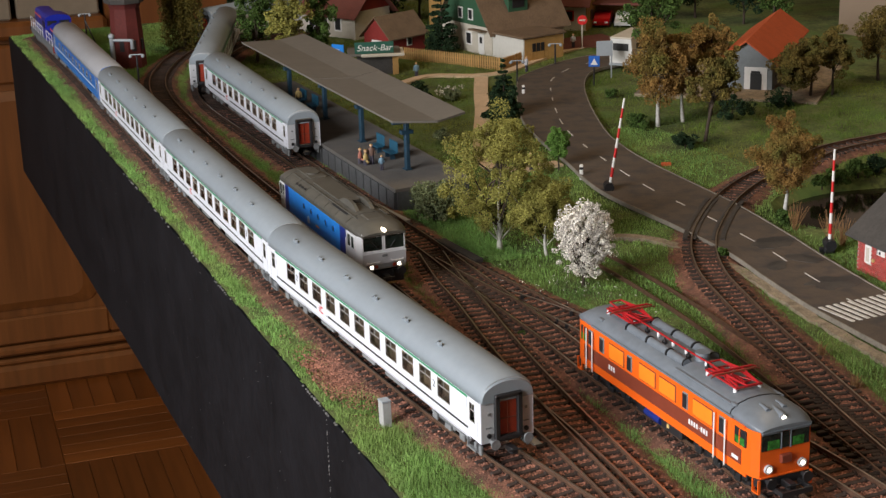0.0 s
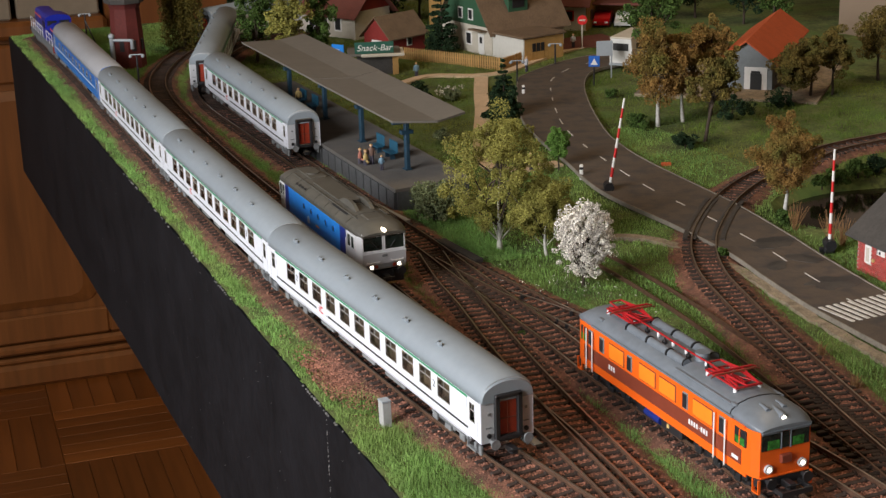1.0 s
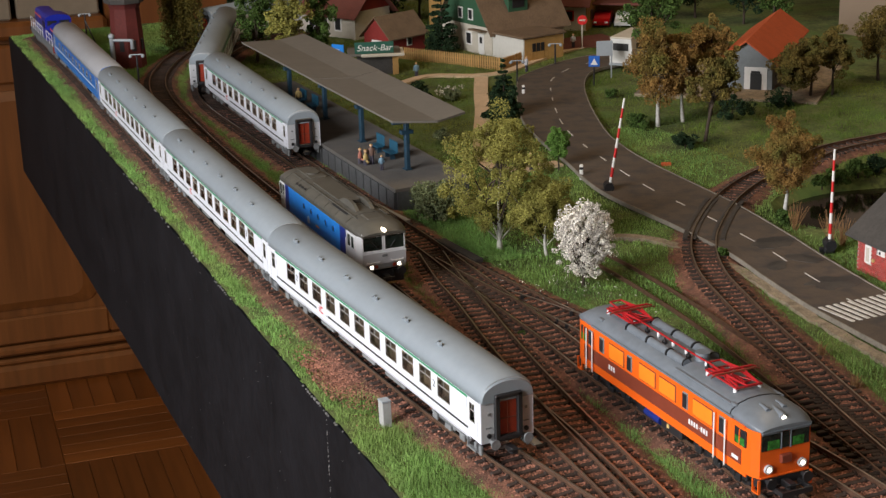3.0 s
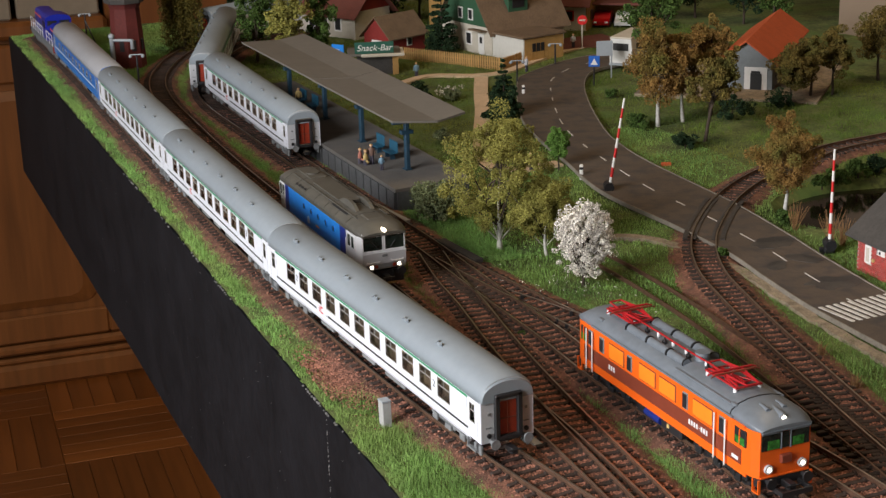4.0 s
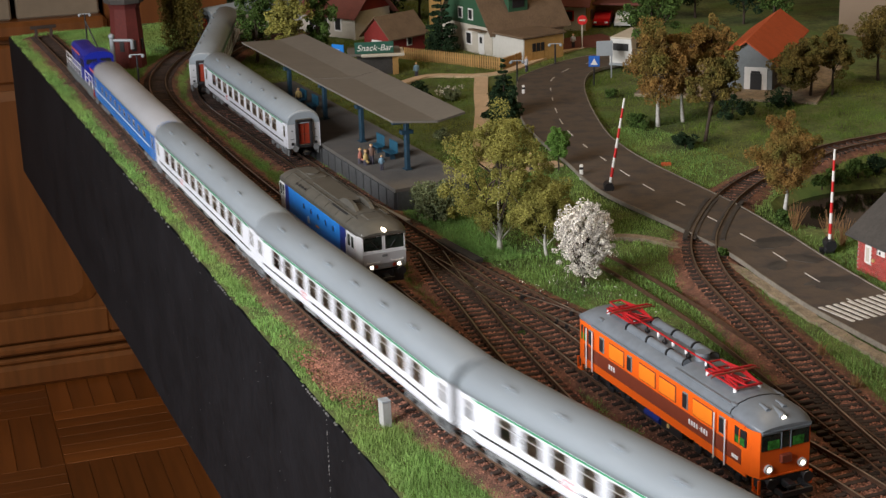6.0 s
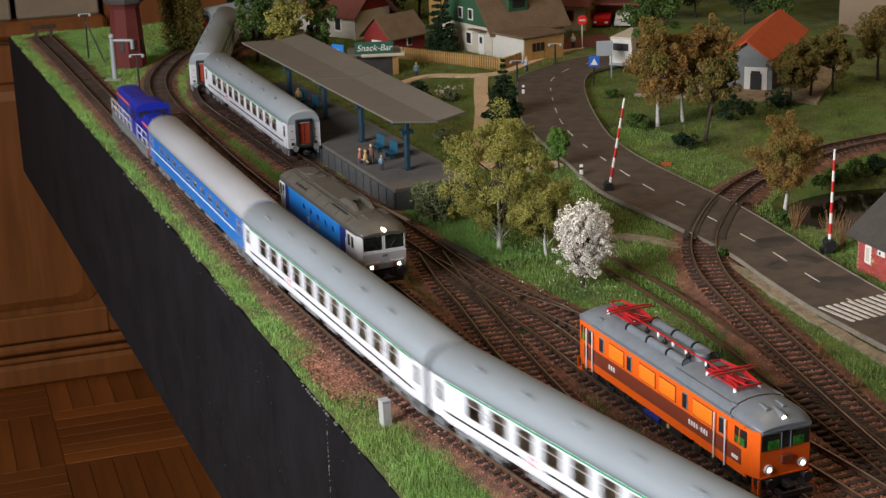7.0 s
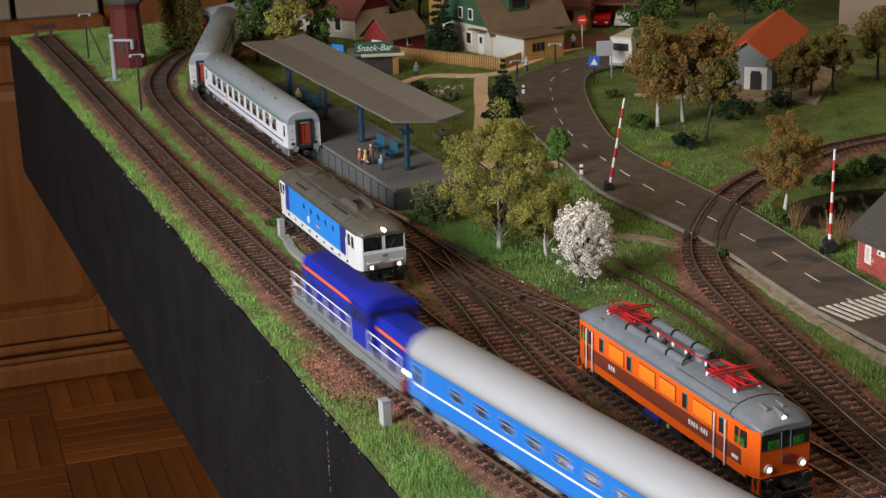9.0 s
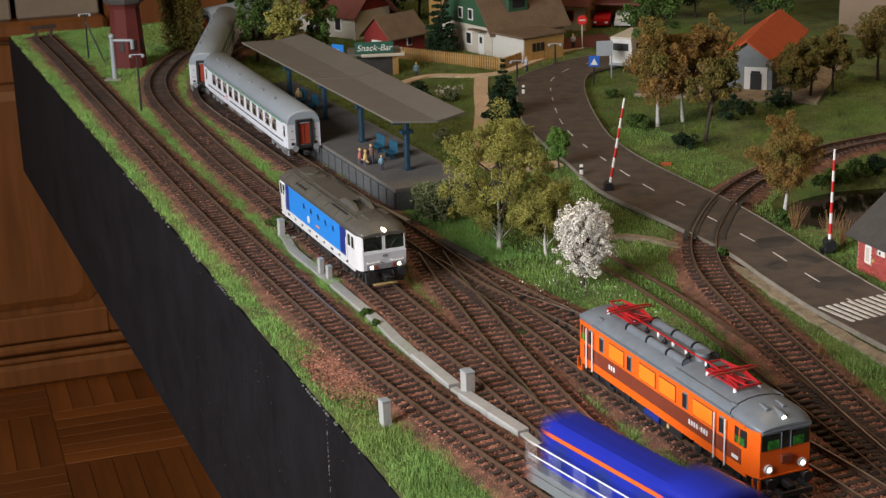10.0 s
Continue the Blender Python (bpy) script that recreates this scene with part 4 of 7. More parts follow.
    part("underframe", un, M["under"], co)
    bogie(co, -0.1005)
    bogie(co, 0.1005)
    co.scale = (1.03 if blue else 1.044, 0.87, 0.925)
    return co


def build_shunter():
    """A hood diesel: long hood behind, cab, short hood in front."""
    lo = thing("diesel_shunter", "royal blue and grey hood diesel locomotive with orange stripe", "locomotive", None, "train on the front track")
    part("frame_plate", Geo().box(-0.0805, 0.0805, -0.0163, 0.0163, 0.0135, 0.0165, 0.0005), M["smgrey"], lo)
    part("side_sill", Geo().box(-0.0795, 0.0795, -0.0167, -0.0157, 0.0085, 0.0135, 0.0004).box(-0.0795, 0.0795, 0.0157, 0.0167, 0.0085, 0.0135, 0.0004), M["smgrey"], lo)
    for nm, x0, x1, h, w in (("long_hood", -0.076, 0.012, 0.0415, 0.0108), ("short_hood", 0.036, 0.076, 0.0375, 0.0108)):
        rings = []
        prof = [(-w, 0.0165), (-w, h - 0.006), (-w * 0.93, h - 0.0025), (-w * 0.72, h - 0.0005), (-w * 0.35, h), (w * 0.35, h), (w * 0.72, h - 0.0005), (w * 0.93, h - 0.0025), (w, h - 0.006), (w, 0.0165)]
        for x, q in ((x0, 0.9), (x0 + 0.002, 1.0), (x1 - 0.002, 1.0), (x1, 0.9)):
            rings.append([(x, y * (0.94 if q < 1 else 1), 0.0165 + (z - 0.0165) * (0.96 if q < 1 else 1)) for y, z in prof])
        hd = part(nm, Geo().loft(rings, True, False), M["smblue"], lo)
        for sy in (-1, 1):
            part("orange_stripe", Geo().box(x0 + 0.003, x1 - 0.002, *sorted((sy * (w - 0.0003), sy * (w + 0.00025))), h - 0.0078, h - 0.0058), M["orange"], hd, "orange-red stripe")
            for k in range(5 if nm == "long_hood" else 2):
                a = x0 + 0.008 + k * 0.0145
                part("hood_door", Geo().box(a, a + 0.011, *sorted((sy * (w - 0.0002), sy * (w + 0.0003))), 0.0185, h - 0.0095, 0.0001), M["smblue"] if k % 2 else M["navy"], hd)
    # cab
    x0, x1, w = 0.012, 0.036, 0.0158
    prof = [(-w, 0.0165), (-w, 0.0395), (-w * 0.9, 0.0435), (-w * 0.55, 0.0462), (0, 0.0472), (w * 0.55, 0.0462), (w * 0.9, 0.0435), (w, 0.0395), (w, 0.0165)]
    cab = part("cab", Geo().loft([[(x, y, z) for y, z in prof] for x in (x0, x1)], True), M["smblue"], lo)
    pr2 = [(y * 1.03, z + 0.0005) for y, z in prof[1:-1]]
    part("cab_roof", Geo().loft([[(x, y, z) for y, z in pr2] for x in (x0 - 0.0015, x1 + 0.0015)], True, True), M["smblue"], cab)
    for sy in (-1, 1):
        for a, b in ((x0 + 0.003, x0 + 0.010), (x0 + 0.014, x0 + 0.021)):
            part("window", Geo().box(a, b, *sorted((sy * (w - 0.0004), sy * (w + 0.00025))), 0.0305, 0.0385), M["dark"], cab, "dark cab window")
        for xx in (x0, x1):
            part("window", Geo().box(xx - 0.0003, xx + 0.0003, *sorted((sy * 0.0018, sy * 0.0132)), 0.0345, 0.0425), M["dark"], cab, "dark cab window")
    # railings
    for sy in (-1, 1):
        y = sy * 0.0160
        for a, b in ((-0.0785, 0.0100), (0.0385, 0.0785)):
            rail = part("handrail", Geo().cyl((a, y, 0.0295), (b, y, 0.0295), 0.00042, 6).cyl((a, y, 0.0232), (b, y, 0.0232), 0.00036, 6), M["wire"], lo, "white side railing")
            nP = max(2, int((b - a) / 0.0165) + 1)
            for k in range(nP):
                x = a + (b - a) * k / (nP - 1)
                part("post", Geo().cyl((x, y, 0.0165), (x, y, 0.0297), 0.0004, 6), M["wire"], rail)
    for sg in (-1, 1):
        x = sg * 0.0805
        part("end_beam", Geo().box(*sorted((x - sg * 0.0005, x + sg * 0.0012)), -0.016, 0.016, 0.0085, 0.0165, 0.0003), M["redend"], lo, "red buffer beam")
        for sy in (-1, 1):
            part("headlight", Geo().cyl((x - sg * 0.001, sy * 0.0128, 0.0195), (x + sg * 0.0012, sy * 0.0128, 0.0195), 0.0013, 12), M["lamp"] if sg > 0 else M["wire"], lo, "lit round headlight" if sg > 0 else "")
        buffers(lo, x, sg)
    part("headlight", Geo().cyl((0.0755, 0, 0.0342), (0.0775, 0, 0.0342), 0.0016, 12), M["lamp"], lo, "lit round headlight")
    part("fuel_tank", Geo().box(-0.018, 0.018, -0.014, 0.014, 0.004, 0.0135, 0.001), M["under"], lo)
    bogie(lo, -0.046, colour="smgrey")
    bogie(lo, 0.046, colour="smgrey")
    lo.scale = (1.0, 0.93, 0.94)
    return lo


def build_diesel():
    """A boxy diesel with portholes and a cab at each end."""
    lo = thing("diesel_locomotive", "sky blue and white diesel locomotive with round portholes", "locomotive", pose(-0.0690, 1.025, 0, 0, 0, -67.2))
    L2, W = 0.0820, 0.0168
    prof = [(-W, 0.0125), (-W, 0.0345), (-W * 0.96, 0.0365), (W * 0.96, 0.0365), (W, 0.0345), (W, 0.0125)]
    rings = []
    for x, q in ((-L2, 0.86), (-L2 + 0.004, 0.97), (-L2 + 0.008, 1), (L2 - 0.008, 1), (L2 - 0.004, 0.97), (L2, 0.86)):
        rings.append([(x, y * q, z) for y, z in prof])
    body = part("body", Geo().loft(rings, True), M["locowhite"], lo, "white lower body and cabs")
    for sy in (-1, 1):
        ys = sorted((sy * (W - 0.0003), sy * (W + 0.00035)))
        part("blue_panel", Geo().box(-0.0560, 0.0490, *ys, 0.0168, 0.0352), M["blueloco"], body, "sky blue side panel")
        part("navy_panel", Geo().box(0.0490, 0.0600, *ys, 0.0168, 0.0352), M["navy"], body, "dark blue panel beside the cab")
        part("navy_panel", Geo().box(-0.0640, -0.0560, *ys, 0.0168, 0.0352), M["navy"], body, "dark blue panel beside the cab")
        for k in range(5):
            x = -0.022 + k * 0.0148
            part("porthole", Geo().cyl((x, sy * (W - 0.0002), 0.0292), (x, sy * (W + 0.0006), 0.0292), 0.0021, 16), M["cabglass"], body, "round dark porthole")
            part("porthole_rim", Geo().loft([[(x + r * math.cos(a), sy * (W + 0.0003 + dz), 0.0292 + r * math.sin(a)) for a in np.linspace(0, 6.2832, 17)[:-1]] for r, dz in ((0.0027, 0), (0.0025, 0.0006), (0.0021, 0.0006), (0.0020, 0))], False), M["blueloco"], body)
        part("emblem", Geo().cyl((-0.014, sy * (W), 0.0218), (-0.014, sy * (W + 0.0006), 0.0218), 0.0026, 16), M["locowhite"], body, "round white emblem")
        part("small_print", Geo().box(0.001, 0.008, *sorted((sy * W, sy * (W + 0.0005))), 0.0212, 0.0221), M["ltorange"], body)
        for x0 in (0.0635, 0.0700, -0.0700, -0.0760):
            cw = part("cab_window", Geo().box(x0, x0 + 0.0052, *sorted((sy * (W * 0.97 - 0.0004), sy * (W + 0.0003))), 0.0258, 0.0335), M["cabglass"], body, "dark cab window")
            part("frame", Geo().box(x0 - 0.0004, x0, *sorted((sy * W * 0.97, sy * (W + 0.0006))), 0.0254, 0.0339).box(x0 + 0.0052, x0 + 0.0056, *sorted((sy * W * 0.97, sy * (W + 0.0006))), 0.0254, 0.0339).box(x0, x0 + 0.0052, *sorted((sy * W * 0.97, sy * (W + 0.0006))), 0.0254, 0.0258).box(x0, x0 + 0.0052, *sorted((sy * W * 0.97, sy * (W + 0.0006))), 0.0335, 0.0339), M["wire"], cw)
        for xr in (0.0615, -0.0650):
            part("handrail", Geo().cyl((xr, sy * (W + 0.0008), 0.0150), (xr, sy * (W + 0.0008), 0.0300), 0.00035, 6), M["wire"], lo)
        for k in range(9):
            xx = -0.060 + k * 0.0150
            part("sill_mark", Geo().box(xx, xx + (0.0022 if k % 3 else 0.0035), *sorted((sy * (W - 0.0002), sy * (W + 0.0006))), 0.0134, 0.0146), M["under"] if k % 2 else M["dark"], lo)
        for k in range(4):
            part("roof_louvre", Geo().box(-0.046 + k * 0.0055, -0.0425 + k * 0.0055, *sorted((sy * 0.0124, sy * 0.0150)), 0.0386, 0.0400, 0.0003), M["dark"], lo)
        part("rain_gutter", Geo().box(-0.062, 0.062, *sorted((sy * (W - 0.0002), sy * (W + 0.0008))), 0.0352, 0.0359, 0.0002), M["drab"], lo)
        part("foot_line", Geo().box(-0.075, 0.075, *sorted((sy * (W - 0.0002), sy * (W + 0.0004))), 0.0110, 0.0124), M["locowhite"], lo)
    for sg in (-1, 1):
        x = sg * L2
        # stepped cab front: a set-back window band under an overhanging roof
        part("cab_brow", Geo().box(*sorted((x - sg * 0.0010, x + sg * 0.0016)), -0.0148, 0.0148, 0.0345, 0.0356, 0.0003), M["drab"], body)
        # white apron; the front's shade is put into its grey colour
        part("cab_apron", Geo().loft([[(x + sg * q, -w0, z0), (x + sg * q, w0, z0), (x - sg * 0.001, w0, z0), (x - sg * 0.001, -w0, z0)] for q, w0, z0 in ((0.0010, 0.0139, 0.0128), (0.0018, 0.0143, 0.0160), (0.0018, 0.0144, 0.0236), (0.0006, 0.0142, 0.0246))]), M["endgrey"], body, "white cab apron with front shade greyed into its colour")
        for sy in (-1, 1):
            ws = part("windscreen", Geo().box(*sorted((x - sg * 0.0015, x + sg * 0.0003)), *sorted((sy * 0.0009, sy * 0.0136)), 0.0252, 0.0342), M["cabglass"], body, "dark glossy windscreen")
            xf = sorted((x, x + sg * 0.0007))
            part("frame", Geo().box(*xf, *sorted((sy * 0.0005, sy * 0.0010)), 0.0248, 0.0345).box(*xf, *sorted((sy * 0.0136, sy * 0.0141)), 0.0248, 0.0345).box(*xf, *sorted((sy * 0.0010, sy * 0.0136)), 0.0247, 0.0252).box(*xf, *sorted((sy * 0.0010, sy * 0.0136)), 0.0341, 0.0345), M["wire"], ws)
            part("headlight", Geo().cyl((x - sg * 0.001, sy * 0.0092, 0.0150), (x + sg * 0.0026, sy * 0.0092, 0.0150), 0.0011, 12), M["lamp"] if sg > 0 else M["wire"], lo, "lit round headlight" if sg > 0 else "")
            part("headlight", Geo().cyl((x - sg * 0.001, sy * 0.0060, 0.0150), (x + sg * 0.0024, sy * 0.0060, 0.0150), 0.0011, 12), M["redend"], lo)
            part("wiper", Geo().cyl((x + sg * 0.0009, sy * 0.004, 0.0262), (x + sg * 0.0009, sy * 0.0075, 0.0305), 0.0003, 5), M["dark"], lo)
            part("front_rail", Geo().tube([(x + sg * 0.0018, sy * 0.0040, 0.0182), (x + sg * 0.0034, sy * 0.0042, 0.0182), (x + sg * 0.0034, sy * 0.0118, 0.0182), (x + sg * 0.0018, sy * 0.0120, 0.0182)], 0.00035), M["wire"], lo, "white front grab rail")
            part("hose", Geo().tube([(x, sy * 0.0050, 0.0112), (x + sg * 0.0022, sy * 0.0054, 0.0098), (x + sg * 0.0020, sy * 0.0050, 0.0060)], 0.0005), M["dark"], lo)
        part("emblem", Geo().box(*sorted((x, x + sg * 0.0023)), -0.0018, 0.0018, 0.0208, 0.0226, 0.0003), M["under"], lo)
        part("lamp_band", Geo().box(*sorted((x - sg * 0.0006, x + sg * 0.0021)), -0.0125, 0.0125, 0.0136, 0.0166, 0.0002), M["under"], lo)
        part("plough", Geo().box(*sorted((x - sg * 0.002, x + sg * 0.0005)), -0.013, 0.013, 0.003, 0.0115, 0.0005), M["dark"], lo, "black front apron")
        part("yellow_step", Geo().box(*sorted((x, x + sg * 0.0012)), -0.008, 0.008, 0.0022, 0.0034, 0.0002), M["figyellow"], lo, "yellow step edge")
        buffers(lo, x, sg, 0.0110, "dark")
    part("headlight", Geo().cyl((L2 - 0.002, 0, 0.0382), (L2 + 0.0030, 0, 0.0382), 0.0012, 14), M["lamp"], lo, "lit round headlight")
    # roof
    rp = [(-W * 1.02, 0.0352), (-W * 0.93, 0.0385), (-W * 0.62, 0.0415), (-W * 0.25, 0.0428), (W * 0.25, 0.0428), (W * 0.62, 0.0415), (W * 0.93, 0.0385), (W * 1.02, 0.0352)]
    rings = []
    for x, q, dz in ((-L2 - 0.0016, 0.84, -0.0045), (-L2 + 0.004, 0.98, -0.001), (-L2 + 0.01, 1, 0), (L2 - 0.01, 1, 0), (L2 - 0.004, 0.98, -0.001), (L2 + 0.0016, 0.84, -0.0045)):
        rings.append([(x, y * q, max(0.0350, z + dz * (z - 0.035) / 0.0060)) for y, z in rp])
    roof = part("roof", Geo().loft(rings, True, True), M["drab"], lo, "drab brown-grey roof")
    ex = Geo()
    for y in (-0.0052, 0.0052):
        ex.loft([[(x, y - 0.0011, 0.0418), (x, y - 0.0011, 0.0425 + h), (x, y + 0.0011, 0.0425 + h), (x, y + 0.0011, 0.0418)] for x, h in ((0.020, 0.0004), (0.027, 0.0034), (0.037, 0.0048), (0.046, 0.0036), (0.052, 0.0004))])
    part("exhaust_arch", ex, M["drab"], roof)
    part("roof_hatch", Geo().box(-0.030, 0.020, -0.0075, 0.0075, 0.0424, 0.0433, 0.0003).box(-0.068, -0.04, -0.006, 0.006, 0.0424, 0.0434, 0.0003), M["drab"], roof)
    part("fan_ring", Geo().cyl((-0.052, 0, 0.0432), (-0.052, 0, 0.0442), 0.0048, 18), M["drab"], roof)
    for k in range(7):
        xx = -0.066 + k * 0.0205
        part("roof_seam", Geo().loft([[(x1, y * 1.004, z + 0.0004) for y, z in rp] + [(x1, y * 0.98, z - 0.0006) for y, z in rp[::-1]] for x1 in (xx, xx + 0.0008)]), M["drab"], roof)
    for sy in (-1, 1):
        part("roof_rail", Geo().box(-0.064, 0.064, *sorted((sy * 0.0100, sy * 0.0106)), 0.0412, 0.0422), M["drab"], roof)
        part("grille", Geo().box(0.020, 0.050, *sorted((sy * 0.0085, sy * 0.0120)), 0.0402, 0.0414, 0.0004), M["dark"], roof)
    part("cab_hatch", Geo().box(0.058, 0.072, -0.006, 0.006, 0.0418, 0.0430, 0.0006), M["drab"], roof)
    part("chimney", Geo().box(0.028, 0.033, -0.0035, 0.0035, 0.0425, 0.0455, 0.0005), M["drab"], roof)
    part("fuel_tank", Geo().box(-0.02, 0.02, -0.0145, 0.0145, 0.0035, 0.0115, 0.001), M["dark"], lo)
    part("underframe", Geo().box(-L2 + 0.002, L2 - 0.002, -0.0135, 0.0135, 0.009, 0.0126), M["dark"], lo)
    bogie(lo, -0.049, colour="dark")
    bogie(lo, 0.049, colour="dark")
    return lo


def build_electric():
    lo = thing("electric_locomotive", "orange and brown electric locomotive with red pantographs", "locomotive", pose(0.1167, 0.7225, 0, 0, 0, -67.25))
    lo.scale = (1.006, 0.947, 0.953)
    L2, W = 0.0840, 0.0168
    zb, ze = 0.0115, 0.0352
    prof = [(-W, zb), (-W, ze), (W, ze), (W, zb)]
    rings = []
    for x, q in ((-L2, 0.83), (-L2 + 0.0045, 0.955), (-L2 + 0.010, 1), (L2 - 0.010, 1), (L2 - 0.0045, 0.955), (L2, 0.83)):
        rings.append([(x, y * q, z) for y, z in prof])
    body = part("body", Geo().loft(rings, True), M["orange"], lo, "bright orange body")
    for sy in (-1, 1):
        ys = sorted((sy * (W - 0.0003), sy * (W + 0.0003)))
        part("brown_band", Geo().box(-L2 + 0.0105, L2 - 0.0105, *ys, 0.0150, 0.0228), M["brown"], body, "brown waist band")
        for x, hw in ((-0.0393, 0.0078), (-0.0088, 0.0080), (0.0102, 0.0078), (0.0416, 0.0087)):
            vp = part("vent_panel", Geo().box(x - hw, x + hw, *sorted((sy * (W - 0.0003), sy * (W + 0.0004))), 0.0240, 0.0331, 0.0003), M["brown"], body, "vent panel with darker brown rim")
            part("vent_plate", Geo().box(x - hw + 0.0004, x + hw - 0.0004, *sorted((sy * (W - 0.0003), sy * (W + 0.0007))), 0.0244, 0.0327, 0.0004), M["ltorange"], vp, "raised orange vent plate")
        for x in (-0.0546, -0.0260, 0.0264, 0.0578, -0.0664):
            wd = part("window", Geo().box(x - 0.0023, x + 0.0023, *sorted((sy * (W - 0.0004), sy * (W + 0.0006))), 0.0243, 0.0331, 0.0003), M["under"], body)
            part("pane", Geo().box(x - 0.0018, x + 0.0018, *sorted((sy * (W - 0.0004), sy * (W + 0.0008))), 0.0250, 0.0324), M["dark"], wd)
        for x0, x1 in ((0.0680, 0.0770), (-0.0770, -0.0705)):
            wd = part("cab_window", Geo().box(x0, x1, *sorted((sy * (W * 0.95), sy * (W + 0.0004))), 0.0248, 0.0330, 0.0002), M["dark"], body, "dark cab window with green inside")
            part("cab_inside", Geo().box(x0 + 0.0008, x1 - 0.0008, *sorted((sy * (W * 0.95), sy * (W + 0.0006))), 0.0253, 0.0290), M["greenin"], wd)
            part("divider", Geo().box((x0 + x1) / 2 - 0.0003, (x0 + x1) / 2 + 0.0003, *sorted((sy * (W * 0.95), sy * (W + 0.0008))), 0.0248, 0.0330), M["orange"], wd)
        for x in (-0.0696, -0.0632, 0.0528, 0.0618):
            part("handrail", Geo().cyl((x, sy * (W + 0.0013), 0.0100), (x, sy * (W + 0.0013), 0.0335), 0.00042, 6), M["wire"], lo, "white grab rail")
        # raised lettering shown as plain bars
        b = Geo()
        x = 0.0300
        for wch in (0.0013,) * 4 + (0.0009,) + (0.0013,) * 3:
            b.box(x, x + wch, *sorted((sy * W, sy * (W + 0.0005))), 0.0180 if wch > 0.001 else 0.0190, 0.0206 if wch > 0.001 else 0.0194)
            x += wch + 0.0009
        for k in range(3):
            b.box(-0.0470 + k * 0.0024, -0.0456 + k * 0.0024, *sorted((sy * W, sy * (W + 0.0005))), 0.0178, 0.0205)
        part("lettering_bar", b, M["wire"], body, "pale lettering bars")
        part("label_plate", Geo().box(0.0665, 0.0715, *sorted((sy * W, sy * (W + 0.0005))), 0.0165, 0.0182), M["wire"], body)
        part("eaves_strip", Geo().box(-L2 + 0.008, L2 - 0.008, *sorted((sy * (W - 0.0004), sy * (W + 0.0005))), 0.0346, 0.0356), M["orange"], body)
        part("skirt", Geo().box(-L2 + 0.007, L2 - 0.007, *sorted((sy * (W - 0.0008), sy * (W - 0.0002))), 0.0100, 0.0118), M["orange"], body)
    for sg in (-1, 1):
        x = sg * L2
        for sy in (-1, 1):
            ws = part("windscreen", Geo().box(*sorted((x - sg * 0.0012, x + sg * 0.0003)), *sorted((sy * 0.0028, sy * 0.0133)), 0.0252, 0.0335, 0.0002), M["cabglass"], body, "windscreen with green cab inside")
            part("cab_inside", Geo().box(*sorted((x, x + sg * 0.0006)), *sorted((sy * 0.0036, sy * 0.0100)), 0.0256, 0.0300), M["greenin"], ws)
            hl = part("headlight", Geo().cyl((x - sg * 0.0015, sy * 0.0094, 0.0158), (x + sg * 0.0012, sy * 0.0094, 0.0158), 0.0023, 14), M["endgrey"], lo)
            part("lens", Geo().cyl((x + sg * 0.0012, sy * 0.0094, 0.0158), (x + sg * 0.0016, sy * 0.0094, 0.0158), 0.0011, 14), M["lamp"] if sg > 0 else M["wire"], hl, "lit lens" if sg > 0 else "")
        part("windscreen", Geo().box(*sorted((x - sg * 0.0012, x + sg * 0.0004)), -0.0021, 0.0021, 0.0252, 0.0335, 0.0002), M["cabglass"], body)
        part("junction_box", Geo().box(*sorted((x - sg * 0.0005, x + sg * 0.0018)), -0.003, 0.003, 0.0178, 0.0222, 0.0004), M["brown"], lo)
        part("front_rim", Geo().box(*sorted((x - sg * 0.0016, x + sg * 0.0006)), -0.0136, 0.0136, 0.0112, 0.0122, 0.0002), M["orange"], lo)
        part("buffer_beam", Geo().box(*sorted((x - sg * 0.004, x + sg * 0.0005)), -0.0145, 0.0145, 0.0065, 0.0112, 0.0005), M["dark"], lo)
        for sy in (-1, 1):
            part("step", Geo().box(*sorted((x - sg * 0.004, x + sg * 0.001)), *sorted((sy * 0.0138, sy * 0.0152)), 0.0040, 0.0046).box(*sorted((x - sg * 0.004, x - sg * 0.0034)), *sorted((sy * 0.0138, sy * 0.0152)), 0.0046, 0.0112).box(*sorted((x + sg * 0.0004, x + sg * 0.001)), *sorted((sy * 0.0138, sy * 0.0152)), 0.0046, 0.0112), M["orange"], lo, "orange corner step")
        buffers(lo, x, sg, 0.0100, "dark")
        part("coupler_frame", Geo().box(*sorted((x, x + sg * 0.0105)), -0.0085, -0.0073, 0.0055, 0.0080).box(*sorted((x, x + sg * 0.0105)), 0.0073, 0.0085, 0.0055, 0.0080).box(*sorted((x + sg * 0.0095, x + sg * 0.0105)), -0.0073, 0.0073, 0.0055, 0.0080), M["dark"], lo)
    rp = [(-W * 1.0, ze), (-W * 0.93, 0.0382), (-W * 0.72, 0.0408), (-W * 0.38, 0.0424), (0, 0.0429), (W * 0.38, 0.0424), (W * 0.72, 0.0408), (W * 0.93, 0.0382), (W * 1.0, ze)]
    rings = []
    for x, q, k in ((-L2 - 0.001, 0.84, 0.25), (-L2 + 0.004, 0.955, 0.72), (-L2 + 0.011, 1, 0.95), (-L2 + 0.020, 1, 1), (L2 - 0.020, 1, 1), (L2 - 0.011, 1, 0.95), (L2 - 0.004, 0.955, 0.72), (L2 + 0.001, 0.84, 0.25)):
        rings.append([(x, y * q, ze + (z - ze) * k) for y, z in rp])
    roof = part("roof", Geo().loft(rings, True, True), M["eproof"], lo, "blue-grey roof")
    hl = part("headlight", Geo().cyl((L2 - 0.012, 0, 0.0405), (L2 - 0.002, 0, 0.0392), 0.0021, 14), M["eproof"], roof)
